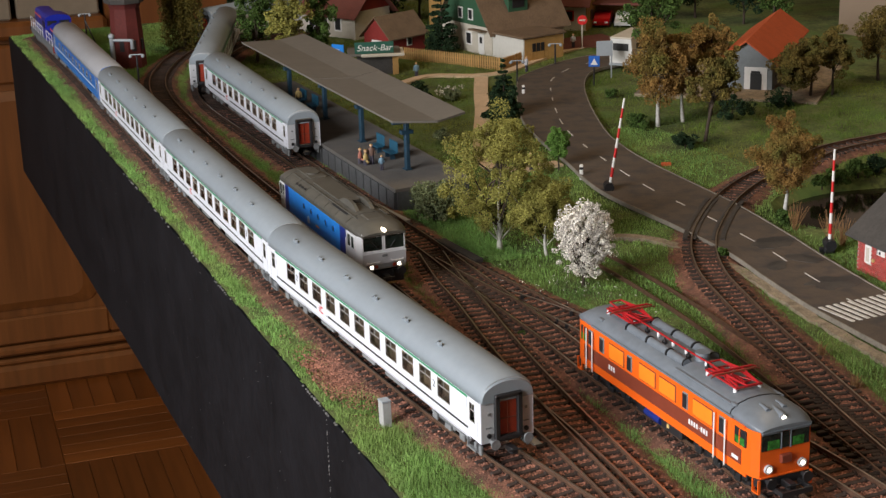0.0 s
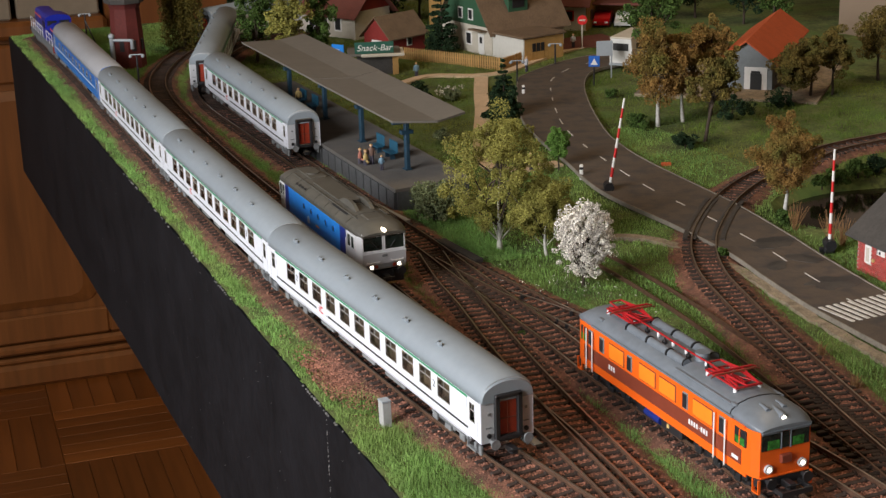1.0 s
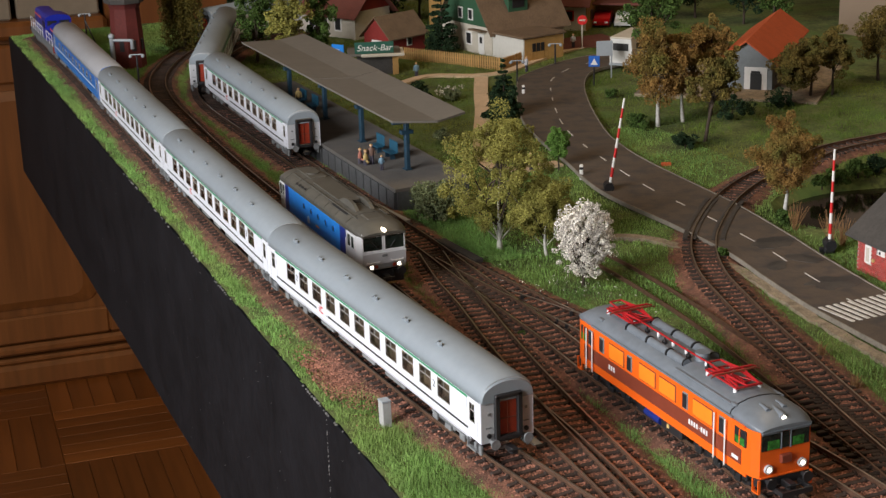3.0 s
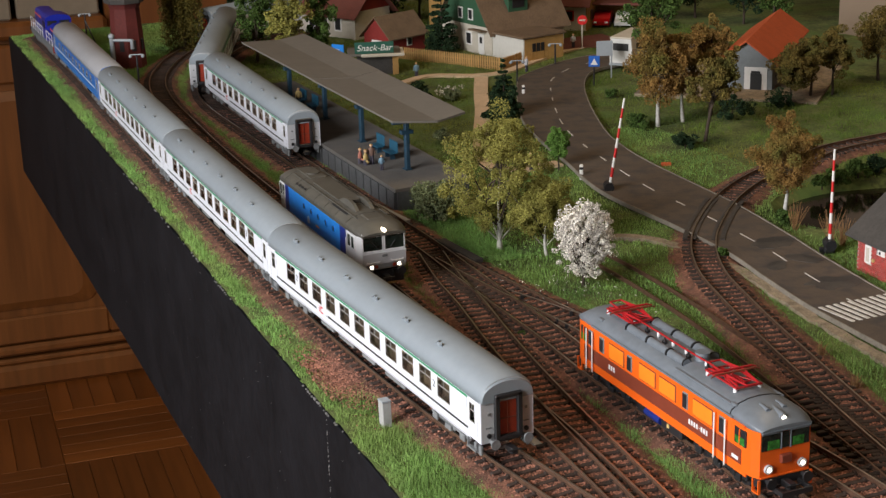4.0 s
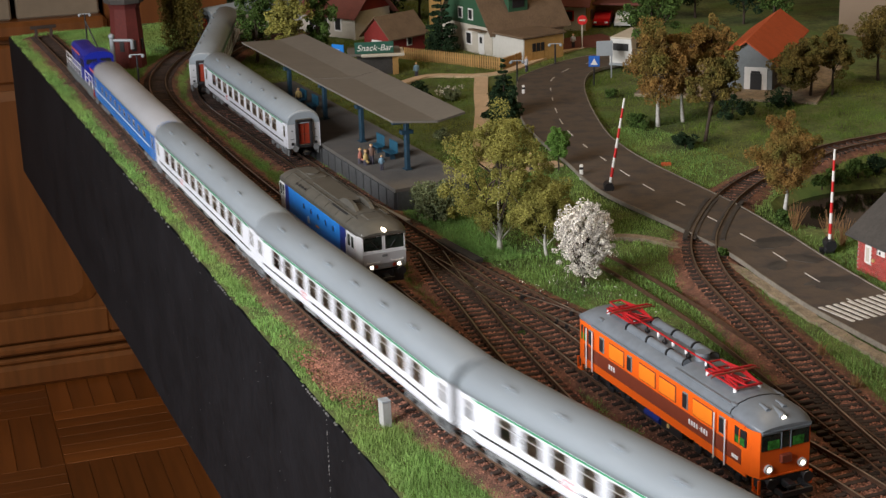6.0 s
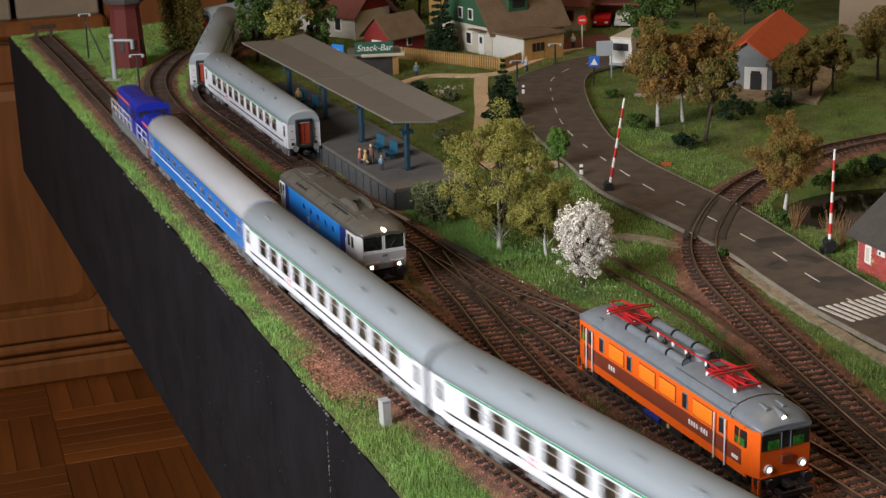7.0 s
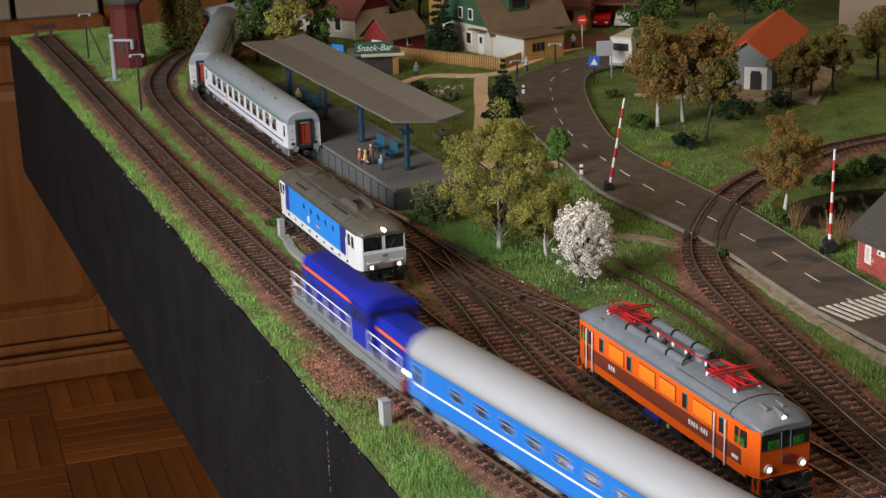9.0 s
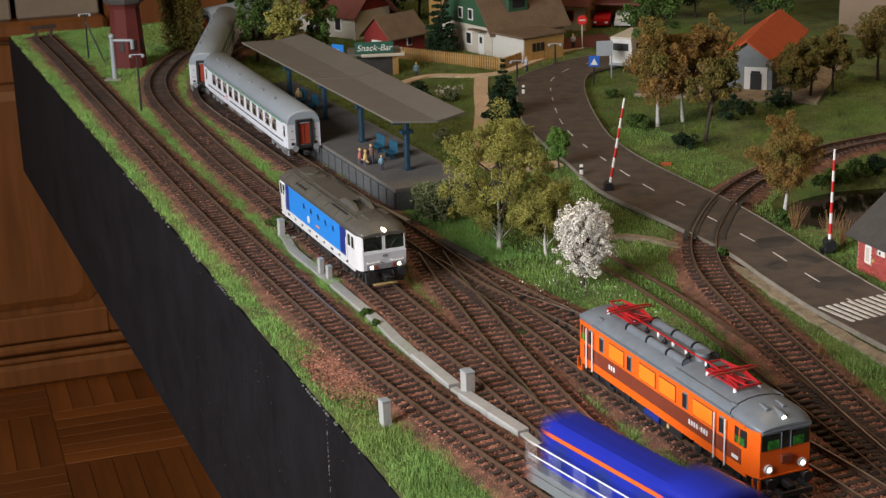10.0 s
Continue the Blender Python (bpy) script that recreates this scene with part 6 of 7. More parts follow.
# ---------- village ----------
def house(name, label, m, w, d, h, rh, wall, gable, roof, wins=(), side_wins=(), over=0.004, half=None):
    """Gable front at y = 0 facing -y, ridge along y."""
    ho = thing(name, label, "house", m)
    part("wall", Geo().box(-w / 2, w / 2, 0, d, -0.002, h), wall, ho)
    part("gable", Geo().loft([[(-w / 2, y, h), (w / 2, y, h), (0, y, h + rh)] for y in (0.0001, d - 0.0001)]), gable, ho)
    sl = rh / (w / 2)
    t = 0.0016
    for sg in (-1, 1):
        e = sg * (w / 2 + over)
        ze = h - sl * over
        part("roof_slope", Geo().loft([[(0, y, h + rh + 0.0002), (e, y, ze + 0.0002), (e, y, ze + t), (0, y, h + rh + t)] for y in (-over, d + over)]), roof, ho)
    for x, z, ww, hh, kind in wins:
        f = part("door" if kind == "door" else "window", Geo().box(x - ww / 2, x + ww / 2, -0.0008, 0.0004, z, z + hh), M["signwhite"], ho)
        if kind != "door":
            part("pane", Geo().box(x - ww * 0.34, x + ww * 0.34, -0.0011, -0.0006, z + hh * 0.12, z + hh * 0.88), M["dark"], f)
        else:
            part("pane", Geo().box(x - ww * 0.2, x + ww * 0.2, -0.0011, -0.0006, z + hh * 0.55, z + hh * 0.85), M["dark"], f)
    for sg, y, z, ww, hh, fr in side_wins:
        xs = sorted((sg * (w / 2 - 0.0004), sg * (w / 2 + 0.0008)))
        f = part("window", Geo().box(*xs, y - ww / 2, y + ww / 2, z, z + hh), M[fr], ho)
        xs = sorted((sg * (w / 2 + 0.0006), sg * (w / 2 + 0.0011)))
        part("pane", Geo().box(*xs, y - ww * 0.36, y + ww * 0.36, z + hh * 0.1, z + hh * 0.9), M["dark"], f)
    return ho


def build_village():
    gh = house("house", "dark green and cream cottage with steep brown roof", pose(0.0335, 1.778, G0, 0, 0, -57), 0.100, 0.10, 0.031, 0.068, M["hcream"], M["hgreen"], M["rbrown"],
               [(0.010, 0.036, 0.009, 0.013, "w"), (-0.010, 0.036, 0.009, 0.013, "w"), (0.006, 0.008, 0.012, 0.015, "w"), (0.030, 0.0, 0.011, 0.023, "door")], over=0.006)
    part("porch_roof", Geo().box(0.018, 0.042, -0.014, -0.0012, 0.0255, 0.0275, 0.0004, pose(0, 0, 0, -8, 0, 0)), M["rbrown"], gh)
    dm = part("dormer", Geo().loft([[(0.026, y, 0.045), (0.041, y, 0.045), (0.041, y, 0.060), (0.026, y, 0.066)] for y in (0.030, 0.056)]), M["hgreen"], gh)
    part("dormer_roof", Geo().loft([[(0.012, y, 0.069), (0.046, y, 0.0595), (0.046, y, 0.061), (0.012, y, 0.0705)] for y in (0.026, 0.060)]), M["rbrown"], dm)
    part("pane", Geo().box(0.0411, 0.0416, 0.035, 0.051, 0.049, 0.058), M["dark"], dm)
    an = thing("garage", "flat-roofed garage with white front and ochre boards", "garage", pose(0.0775, 1.7145, G0, 0, 0, -54))
    part("front_wall", Geo().box(-0.027, 0.027, 0, 0.0012, -0.002, 0.026), M["hwhite"], an)
    part("wall", Geo().box(-0.027, 0.027, 0.0012, 0.056, -0.002, 0.0255), M["hochre"], an)
    part("roof", Geo().box(-0.029, 0.029, -0.003, 0.059, 0.0262, 0.0285, 0.0004), M["rbrown"], an)
    for k in range(3):
        part("window", Geo().box(0.0266, 0.0276, 0.012 + k * 0.006, 0.0165 + k * 0.006, 0.011, 0.020), M["dark"], an)
    for k in range(10):
        part("plank", Geo().box(0.0268, 0.0273, 0.002 + k * 0.0054, 0.0070 + k * 0.0054, 0.0005, 0.0102), M["hochre"], an)
    house("barn", "red wooden barn with white edges and brown roof", pose(-0.067, 1.773, G0, 0, 0, -45), 0.042, 0.055, 0.021, 0.020, M["hred"], M["hred"], M["rbrown"],
          [(0.0, 0.002, 0.016, 0.014, "door")], [(1, 0.030, 0.008, 0.008, 0.011, "signwhite")])
    house("house", "cream cottage with dark red roof and white porch", pose(-0.150, 1.955, G0, 0, 0, -132), 0.06, 0.10, 0.033, 0.030, M["hcream"], M["hred"], M["rred"], [],
          [(1, 0.028, 0.008, 0.012, 0.020, "signwhite"), (1, 0.050, 0.003, 0.012, 0.024, "signwhite"), (1, 0.072, 0.008, 0.012, 0.020, "signwhite")], over=0.008)
    house("house", "ochre wooden house beside the red barn", pose(0.008, 1.93, G0, 0, 0, -50), 0.05, 0.06, 0.05, 0.03, M["hochre"], M["hochre"], M["rred"])
    wh = house("house", "white bungalow with dark red roof and ochre gable", pose(0.1315, 1.925, G0, 0, 0, -109), 0.05, 0.058, 0.033, 0.020, M["hwhite"], M["hochre"], M["rred"], [],
               [(1, 0.010, 0.011, 0.011, 0.013, "signwhite"), (1, 0.024, 0.011, 0.011, 0.013, "red"), (1, 0.038, 0.011, 0.011, 0.013, "red")], over=0.006)
    part("gable_wall", Geo().box(-0.025, 0.025, 0.058, 0.0592, -0.002, 0.033), M["hochre"], wh)
    part("window", Geo().box(-0.004, 0.006, 0.0592, 0.0600, 0.010, 0.022), M["dark"], wh)
    cp = thing("carport", "open brown carport with flat roof", "carport", pose(0.214, 1.905, G0, 0, 0, -14))
    part("roof", Geo().box(-0.034, 0.034, -0.004, 0.048, 0.0262, 0.029, 0.0004), M["rred"], cp)
    part("back_wall", Geo().box(-0.032, 0.032, 0.044, 0.046, -0.002, 0.0262), M["hochre"], cp)
    part("side_wall", Geo().box(0.030, 0.032, 0.002, 0.044, -0.002, 0.0262), M["hochre"], cp)
    part("post", Geo().box(-0.032, -0.030, 0, 0.002, -0.002, 0.0262), M["rbrown"], cp)
    for x, mt, words in ((-0.014, "carred", "small glossy red car in the carport"), (0.012, "carwhite", "small white car in the carport")):
        car = thing("car", words, "car", pose(0.214, 1.905, G0 + 0.0005, 0, 0, -14) @ pose(x, -0.012, 0), "cars in the carport")
        prof = [(0, 0.003), (-0.001, 0.008), (0.010, 0.0095), (0.016, 0.0155), (0.034, 0.0155), (0.041, 0.010), (0.046, 0.0095), (0.047, 0.003)]
        part("body", Geo().loft([[(xx * q, y, z) for y, z in prof] for xx, q in ((-0.0098, 1), (-0.0088, 1), (0.0088, 1), (0.0098, 1))]), M[mt], car)
        part("windscreen", Geo().box(-0.0078, 0.0078, -0.0003, 0.0003, 0.0, 0.0066, 0, pose(0, 0.0128, 0.0100, -43, 0, 0)), M["dark"], car)
        for sx in (-0.0068, 0.0068):
            part("headlight", Geo().box(sx - 0.0018, sx + 0.0018, -0.0014, 0.0, 0.0058, 0.0078, 0.0003), M["signwhite"], car)
        for yy in (0.009, 0.038):
            for sx in (-0.0098, 0.0098):
                part("wheel", Geo().cyl((sx - 0.0012, yy, 0.0032), (sx + 0.0012, yy, 0.0032), 0.0034, 12), M["dark"], car)
    # red yard by the bungalow
    solo("yard_paving", Geo().box(-0.045, 0.045, -0.03, 0.03, -0.003, 0.0024), M["rred"], "red paved yard beside the road", "paving", pose(0.165, 1.80, G0, 0, 0, 25), kind="structure")
    # kiosk
    ki = thing("snack_kiosk", "small snack kiosk with green sign and pale roof rim", "kiosk", pose(-0.060, 1.655, G0, 0, 0, 4))
    part("wall", Geo().box(-0.024, 0.018, 0.002, 0.032, -0.002, 0.021), M["rgrey"], ki)
    part("roof", Geo().box(-0.034, 0.022, -0.004, 0.038, 0.021, 0.0235, 0.0005), M["canopy"], ki)
    part("roof_rim", Geo().box(-0.020, 0.0235, -0.0075, -0.004, 0.0205, 0.0235, 0.0005).box(0.022, 0.0255, -0.0075, 0.030, 0.0205, 0.0235, 0.0005), M["hcream"], ki)
    part("corner_post", Geo().box(0.013, 0.019, -0.002, 0.002, -0.002, 0.021), M["hochre"], ki)
    sign = part("sign_board", Geo().box(-0.0265, 0.0145, -0.0015, 0.0015, 0, 0.0120, 0.0003), M["signgreen"], ki, "green sign with white words", pose(0, -0.002, 0.0237, 0, 0, 0))
    tx = bpy.data.curves.new("lettering", "FONT")
    tx.body, tx.size, tx.extrude, tx.align_x = "Snack-Bar", 0.0092, 0.00015, "CENTER"
    tx.shear = 0.28
    tx.materials.append(M["signwhite"])
    to = new("lettering", tx)
    to.parent = sign
    to.matrix_basis = Matrix.Translation((-0.006, -0.0017, 0.003)) @ SIDE
    bl = thing("blue_sign", "small blue advertising sign with pale bars", "sign", pose(-0.1053, 1.6754, G0, 0, 0, -30))
    part("board", Geo().box(-0.0075, 0.0075, -0.0006, 0.0006, 0.017, 0.030, 0.0002), M["blueloco"], bl)
    part("bars", Geo().box(-0.003, 0.003, -0.0009, -0.0006, 0.022, 0.0225).box(-0.0035, 0.0025, -0.0009, -0.0006, 0.0245, 0.025), M["signwhite"], bl)
    part("post", Geo().box(-0.0006, 0.0006, -0.0005, 0.0005, -0.001, 0.017), M["dark"], bl)
    # grey house with orange roof
    oh = house("house", "grey plastered house with bright orange tiled roof", pose(0.2998, 1.5202, G0, 0, 0, -21.4), 0.0506, 0.1854, 0.0306, 0.0181, M["hgrey"], M["hgrey"], M["rorange"],
               [(0.0093, 0.0, 0.022, 0.024, "door"), (-0.018, 0.010, 0.010, 0.013, "w")], [(1, 0.02, 0.010, 0.010, 0.014, "hgrey"), (1, 0.06, 0.010, 0.010, 0.014, "hgrey")], over=0.006)
    part("garage_door", Geo().box(0.0043, 0.0153, -0.0016, -0.0011, 0.002, 0.018), M["dark"], oh)
    part("porch_roof", Geo().loft([[(0.0253, y, 0.0296), (0.0453, y, 0.0216), (0.0453, y, 0.0231), (0.0253, y, 0.0311)] for y in (0.004, 0.06)]), M["rorange"], oh)
    for y in (0.006, 0.056):
        part("porch_post", Geo().box(0.0428, 0.0443, y, y + 0.0015, -0.001, 0.0218), M["hwhite"], oh)
    solo("yard_paving", Geo().box(-0.10, 0.075, -0.045, 0.14, -0.003, 0.0022), M["gravelgrey"], "grey-brown gravel yard round the house", "paving", pose(0.2998, 1.5202, G0, 0, 0, -21.4), kind="structure")
    # brick house at the crossing
    bh = house("house", "red brick house with dark slate roof by the road", pose(0.2905, 0.9815, G0, 0, 0, -159), 0.05, 0.10, 0.027, 0.020, M["mortar"], M["brick"], M["rgrey"], [], [], over=0.006)
    BW = 0.0028
    bm_ = Geo().box(0.0250, 0.0255, 0, BW - 0.00035, 0, 0.00105, 0.0001).mesh("brick")
    for r in range(20):
        for c in range(12):
            y, z = 0.0002 + c * BW + (BW / 2 if r % 2 else 0), 0.0002 + r * 0.00132
            if 0.0075 < y < 0.0140 and 0.0065 < z < 0.0205:
                continue
            part("brick", bm_, M["brick"], bh, "", pose(0, y, z))
    w = part("window", Geo().box(0.0250, 0.0260, 0.0085, 0.0150, 0.0075, 0.0195, 0.0003).box(0.0250, 0.0258, 0.0095, 0.0140, 0.0195, 0.0208, 0.0003), M["signwhite"], bh)
    part("pane", Geo().box(0.0258, 0.0262, 0.0102, 0.0133, 0.0090, 0.0180), M["hcream"], w)
    part("sign_board", Geo().box(0.0250, 0.0260, 0.0205, 0.0290, 0.0160, 0.0205, 0.0002), M["signwhite"], bh)
    part("sign_bars", Geo().box(0.0260, 0.0262, 0.0212, 0.0216, 0.0168, 0.0196).box(0.0260, 0.0262, 0.0205, 0.0222, 0.0192, 0.0197).box(0.0260, 0.0262, 0.0232, 0.0250, 0.0170, 0.0188), M["dark"], bh)
    part("letter_box", Geo().box(0.0250, 0.0268, 0.0168, 0.0186, 0.0100, 0.0122, 0.0003), M["figyellow"], bh)
    # picket fence
    fe = thing("picket_fence", "low pale wooden picket fence round the garden", "fence")
    picket = Geo().box(-0.0009, 0.0009, -0.0004, 0.0004, -0.001, 0.0125).loft([[(-0.0009, y, 0.0125), (0.0009, y, 0.0125), (0, y, 0.0138)] for y in (-0.0004, 0.0004)]).mesh("picket")
    for p, q in (((-0.045, 1.745), (0.070, 1.659)), ((0.070, 1.659), (0.092, 1.692))):
        p, q = Vector(p), Vector(q)
        d = q - p
        a = math.degrees(math.atan2(d.y, d.x))
        for k in range(int(d.length / 0.003)):
            c = p + d.normalized() * (k * 0.003)
            part("picket", picket, M["fence"], fe, "", pose(c.x, c.y, G0, 0, 0, a))
        part("fence_rail", Geo().box(0, d.length, 0.0004, 0.0012, 0.0025, 0.0038).box(0, d.length, 0.0004, 0.0012, 0.0075, 0.0088), M["fence"], fe, "", pose(p.x, p.y, G0, 0, 0, a))
    # camper van
    cv = thing("camper_van", "white camper van parked at the roadside", "camper van", pose(0.204, 1.652, -0.001, 0, 0, 62))
    part("body", Geo().loft([[(x, y * q, z) for y, z in ((-0.0125, 0.004), (-0.0128, 0.020), (-0.0115, 0.031), (0.0115, 0.031), (0.0128, 0.020), (0.0125, 0.004))] for x, q in ((-0.030, 0.97), (-0.028, 1), (0.026, 1), (0.030, 0.95))]), M["carwhite"], cv)
    part("roof_edge", Geo().box(-0.0305, 0.029, -0.0118, 0.0118, 0.0310, 0.0330, 0.0006), M["hcream"], cv)
    part("rear_window", Geo().box(-0.0305, -0.0299, -0.0085, 0.0085, 0.0190, 0.0265, 0.0002), M["dark"], cv)
    part("side_window", Geo().box(-0.018, 0.012, 0.0124, 0.0131, 0.0185, 0.0255, 0.0002).box(-0.018, 0.012, -0.0131, -0.0124, 0.0185, 0.0255, 0.0002), M["dark"], cv)
    part("bumper", Geo().box(-0.0315, -0.0298, -0.0125, 0.0125, 0.0035, 0.0060, 0.0003), M["signgrey"], cv)
    for x in (-0.018, 0.018):
        for y in (-0.0112, 0.0112):
            part("wheel", Geo().cyl((x, y - 0.0013, 0.0036), (x, y + 0.0013, 0.0036), 0.0037, 12), M["dark"], cv)
    # road signs
    for x, y, h, kind in ((0.156, 1.562, 0.031, "ped"), (0.178, 1.604, 0.0385, "back"), (0.163, 1.765, 0.029, "stop")):
        sg = thing("road_sign", {"ped": "square blue pedestrian crossing sign on a post", "back": "grey back of a large road sign", "stop": "round red stop sign on a pale post"}[kind], "road sign", pose(x, y, G0), "road signs")
        part("post", Geo().cyl((0, 0, 0), (0, 0, h), 0.0008, 8), M["dark"] if kind == "ped" else M["hcream"] if kind == "stop" else M["signgrey"], sg)
        if kind == "ped":
            bd = part("board", Geo().box(-0.0055, 0.0055, -0.0014, -0.0008, h - 0.0105, h + 0.0005, 0.0002), M["signblue"], sg)
            part("triangle", Geo().loft([[(-0.0035, y0, h - 0.0085), (0.0035, y0, h - 0.0085), (0, y0, h - 0.0020)] for y0 in (-0.0018, -0.0014)]), M["signwhite"], bd)
        elif kind == "back":
            part("board", Geo().box(-0.0155, 0.0010, -0.0014, -0.0008, h - 0.0155, h, 0.0002), M["signgrey"], sg)
        else:
            g = Geo().cyl((0, -0.0008, h + 0.004), (0, -0.0014, h + 0.004), 0.0058, 8)
            part("board", g, M["red"], sg)
            part("bar", Geo().box(-0.0035, 0.0035, -0.0018, -0.0014, h + 0.0032, h + 0.0048), M["hcream"], sg)
    for x, y in ((0.083, 1.521), (0.111, 1.212)):
        mk = thing("marker_post", "short white roadside marker post", "marker post", pose(x, y, G0), "marker posts")
        part("post", Geo().box(-0.0014, 0.0014, -0.0012, 0.0012, 0, 0.0125, 0.0004), M["signwhite"], mk)
        part("band", Geo().box(-0.0015, 0.0015, -0.0013, 0.0013, 0.0085, 0.0105), M["dark"], mk)
    rp = thing("reflector_post", "low orange ground reflector in the grass", "reflector", pose(0.183, 1.246, G0))
    part("plate", Geo().box(-0.004, 0.004, -0.0015, 0.0015, 0, 0.003, 0.0004), M["rorange"], rp)
    # figurines
    for x, y, z, mt, words, t, h, s in (
            (-0.0630, 1.217, 0.012, "figred", "small painted seated figurine in red", 40, 0.0195, True), (-0.0585, 1.211, 0.012, "figyellow", "small painted seated figurine in yellow and pink", 30, 0.0195, True),
            (-0.0540, 1.213, 0.012, "figbrown", "small painted standing figurine in brown", 0, 0.0195, False), (-0.0455, 1.193, 0.012, "figblue", "small painted child figurine in blue", 10, 0.0145, False),
            (-0.1285, 1.437, 0.012, "figyellow", "small painted standing figurine in yellow", 0, 0.0195, False), (0.0930, 1.637, -0.0035, "figwhite", "small painted standing figurine in white", 50, 0.0195, False),
            (-0.0220, 1.634, G0, "figblue", "small painted figurine in pale blue running", 20, 0.0195, False), (0.0730, 1.239, -0.0035, "figred", "small painted figurine with red trousers", 0, 0.0175, False),
            (0.1530, 1.766, -0.0036, "figwhite", "small painted standing figurine in white", 0, 0.0185, False), (0.1440, 1.872, G0, "figbrown", "small painted figurine in dark and white", 0, 0.021, False)):
        figurine(x, y, z, M[mt], words, t, h, s)


# ---------- plants ----------
def leaf_mesh(name, centres, radii, per, size, squash=0.85, droop=0.0):
    out = []
    for c, r in zip(centres, radii):
        k = per
        d = rng.normal(0, 1, (k, 3))
        d /= np.linalg.norm(d, axis=1)[:, None]
        p = np.array(c) + d * (r * rng.uniform(0.35, 1.0, k) ** 0.5)[:, None] * (1, 1, squash)
        if droop:
            p[:, 2] -= droop * rng.uniform(0, 1, k) ** 2
        a = rng.normal(0, 1, (k, 3))
        a /= np.linalg.norm(a, axis=1)[:, None]
        b = np.cross(a, rng.normal(0, 1, (k, 3)))
        b /= np.linalg.norm(b, axis=1)[:, None] + 1e-9
        s = size * rng.uniform(0.6, 1.3, k)[:, None]
        out.append(np.stack((p - a * s, p + b * s * 0.7, p + a * s, p - b * s * 0.7), 1).reshape(-1, 3))
    return big_mesh(name, np.vstack(out), 4)


def tree(x, y, h, r, leaf, label, trunk="bark", base=0.35, clumps=46, per=120, size=0.0011, lean=(0, 0), z=G0, stretch=1.0, droop=0.0, name="tree", clump_r=0.30, fork=False, even=False):
    tr = thing(name, label, "tree" if name == "tree" else "shrub", pose(x, y, z, 0, 0, rnd.uniform(0, 360) if lean == (0, 0) else 0), "trees and shrubs")
    zc = h * (1 + base) / 2
    hz = h * (1 - base) / 2
    cs, rs, tips = [], [], []
    for k in range(clumps):
        while True:
            v = Vector((rnd.uniform(-1, 1), rnd.uniform(-1, 1), rnd.uniform(-1, 1)))
            if 0.25 < v.length < 1:
                break
        v *= (0.72 + 0.28 * rnd.random()) if even else 0.70 + 0.42 * rnd.random() + 0.22 * noise.noise((v.x * 2.2 + x * 50, v.y * 2.2 + y * 50, v.z * 2.2))
        wide = 1.0 - 0.35 * max(0, v.z) if not fork else 1.0
        c = Vector((v.x * r * 0.85 * wide * stretch + lean[0] * (0.5 + 0.5 * v.z), v.y * r * 0.85 * wide + lean[1], zc + v.z * hz * 0.9))
        cs.append(tuple(c))
        rs.append(r * clump_r * rnd.uniform(0.4, 1.15))
        if k % 4 == 0:
            tips.append(c)
    g = Geo()
    tt = max(0.0009, h * 0.022)
    top = Vector((lean[0] * 0.7, lean[1] * 0.7, zc + hz * 0.25))
    mid = Vector((lean[0] * 0.15 + r * 0.05, lean[1] * 0.15, h * base * 0.8))
    g.cyl((0, 0, -0.001), mid, tt, 8, tt * 0.75)
    g.cyl(mid, mid.lerp(top, 0.6 if trunk == "birch" else 1.0), tt * 0.75, 8, tt * 0.3)
    limbs = Geo()
    for k, c in enumerate(tips):
        o = mid.lerp(top, min(1, 0.1 + 0.8 * k / max(1, len(tips))))
        limbs.cyl(o, o.lerp(c, 0.85), tt * 0.34, 5, tt * 0.10, False)
    if leaf == "leaf_olive":
        for a in (0.4, 1.9, 3.3, 5.0):
            g.cyl(mid * 0.8, mid * 0.8 + Vector((math.cos(a) * 0.12, math.sin(a) * 0.12, 0.13)) * h, tt * 0.3, 5, tt * 0.1, False)
    part("trunk", g, M[trunk], tr)
    part("branchwork", limbs, M["bark"], tr)
    part("crown", leaf_mesh("crown", cs, rs, per, size, 0.8, droop), M[leaf], tr)
    return tr


def fir(x, y, h, r, label="dark green model fir tree"):
    tr = thing("tree", label, "tree", pose(x, y, G0), "trees and shrubs")
    part("trunk", Geo().cyl((0, 0, -0.001), (0, 0, h * 0.9), h * 0.02, 7, h * 0.004), M["bark"], tr)
    cs, rs = [], []
    n = 11
    for k in range(n):
        t = k / (n - 1)
        rr = r * (1 - t) ** 0.85
        for j in range(max(2, int(18 * (1 - t)) + 2)):
            a = rnd.uniform(0, 6.28)
            q = rr * rnd.uniform(0.35, 0.95)
            cs.append((q * math.cos(a), q * math.sin(a), h * (0.1 + 0.88 * t) - 0.12 * q))
            rs.append(max(0.0016, rr * 0.33))
    part("crown", leaf_mesh("crown", cs, rs, 90, 0.0011, 0.6), M["leaf_dark"], tr)


def twig_bunch(x, y, h, material, label, n=45, spread=0.5, name="dry_grass_tuft"):
    g = Geo()
    for k in range(n):
        a, l = rnd.uniform(0, 6.28), rnd.uniform(0.0, spread)
        d = Vector((math.cos(a) * l, math.sin(a) * l, 1)).normalized() * h * rnd.uniform(0.5, 1.0)
        b = Vector((rnd.uniform(-1, 1) * 0.0015, rnd.uniform(-1, 1) * 0.0015, 0))
        g.cyl(b, b + d, 0.00022, 3, 0.0001, False)
    solo(name, g, M[material], label, "dry grass", pose(x, y, G0), "dry grass tufts")


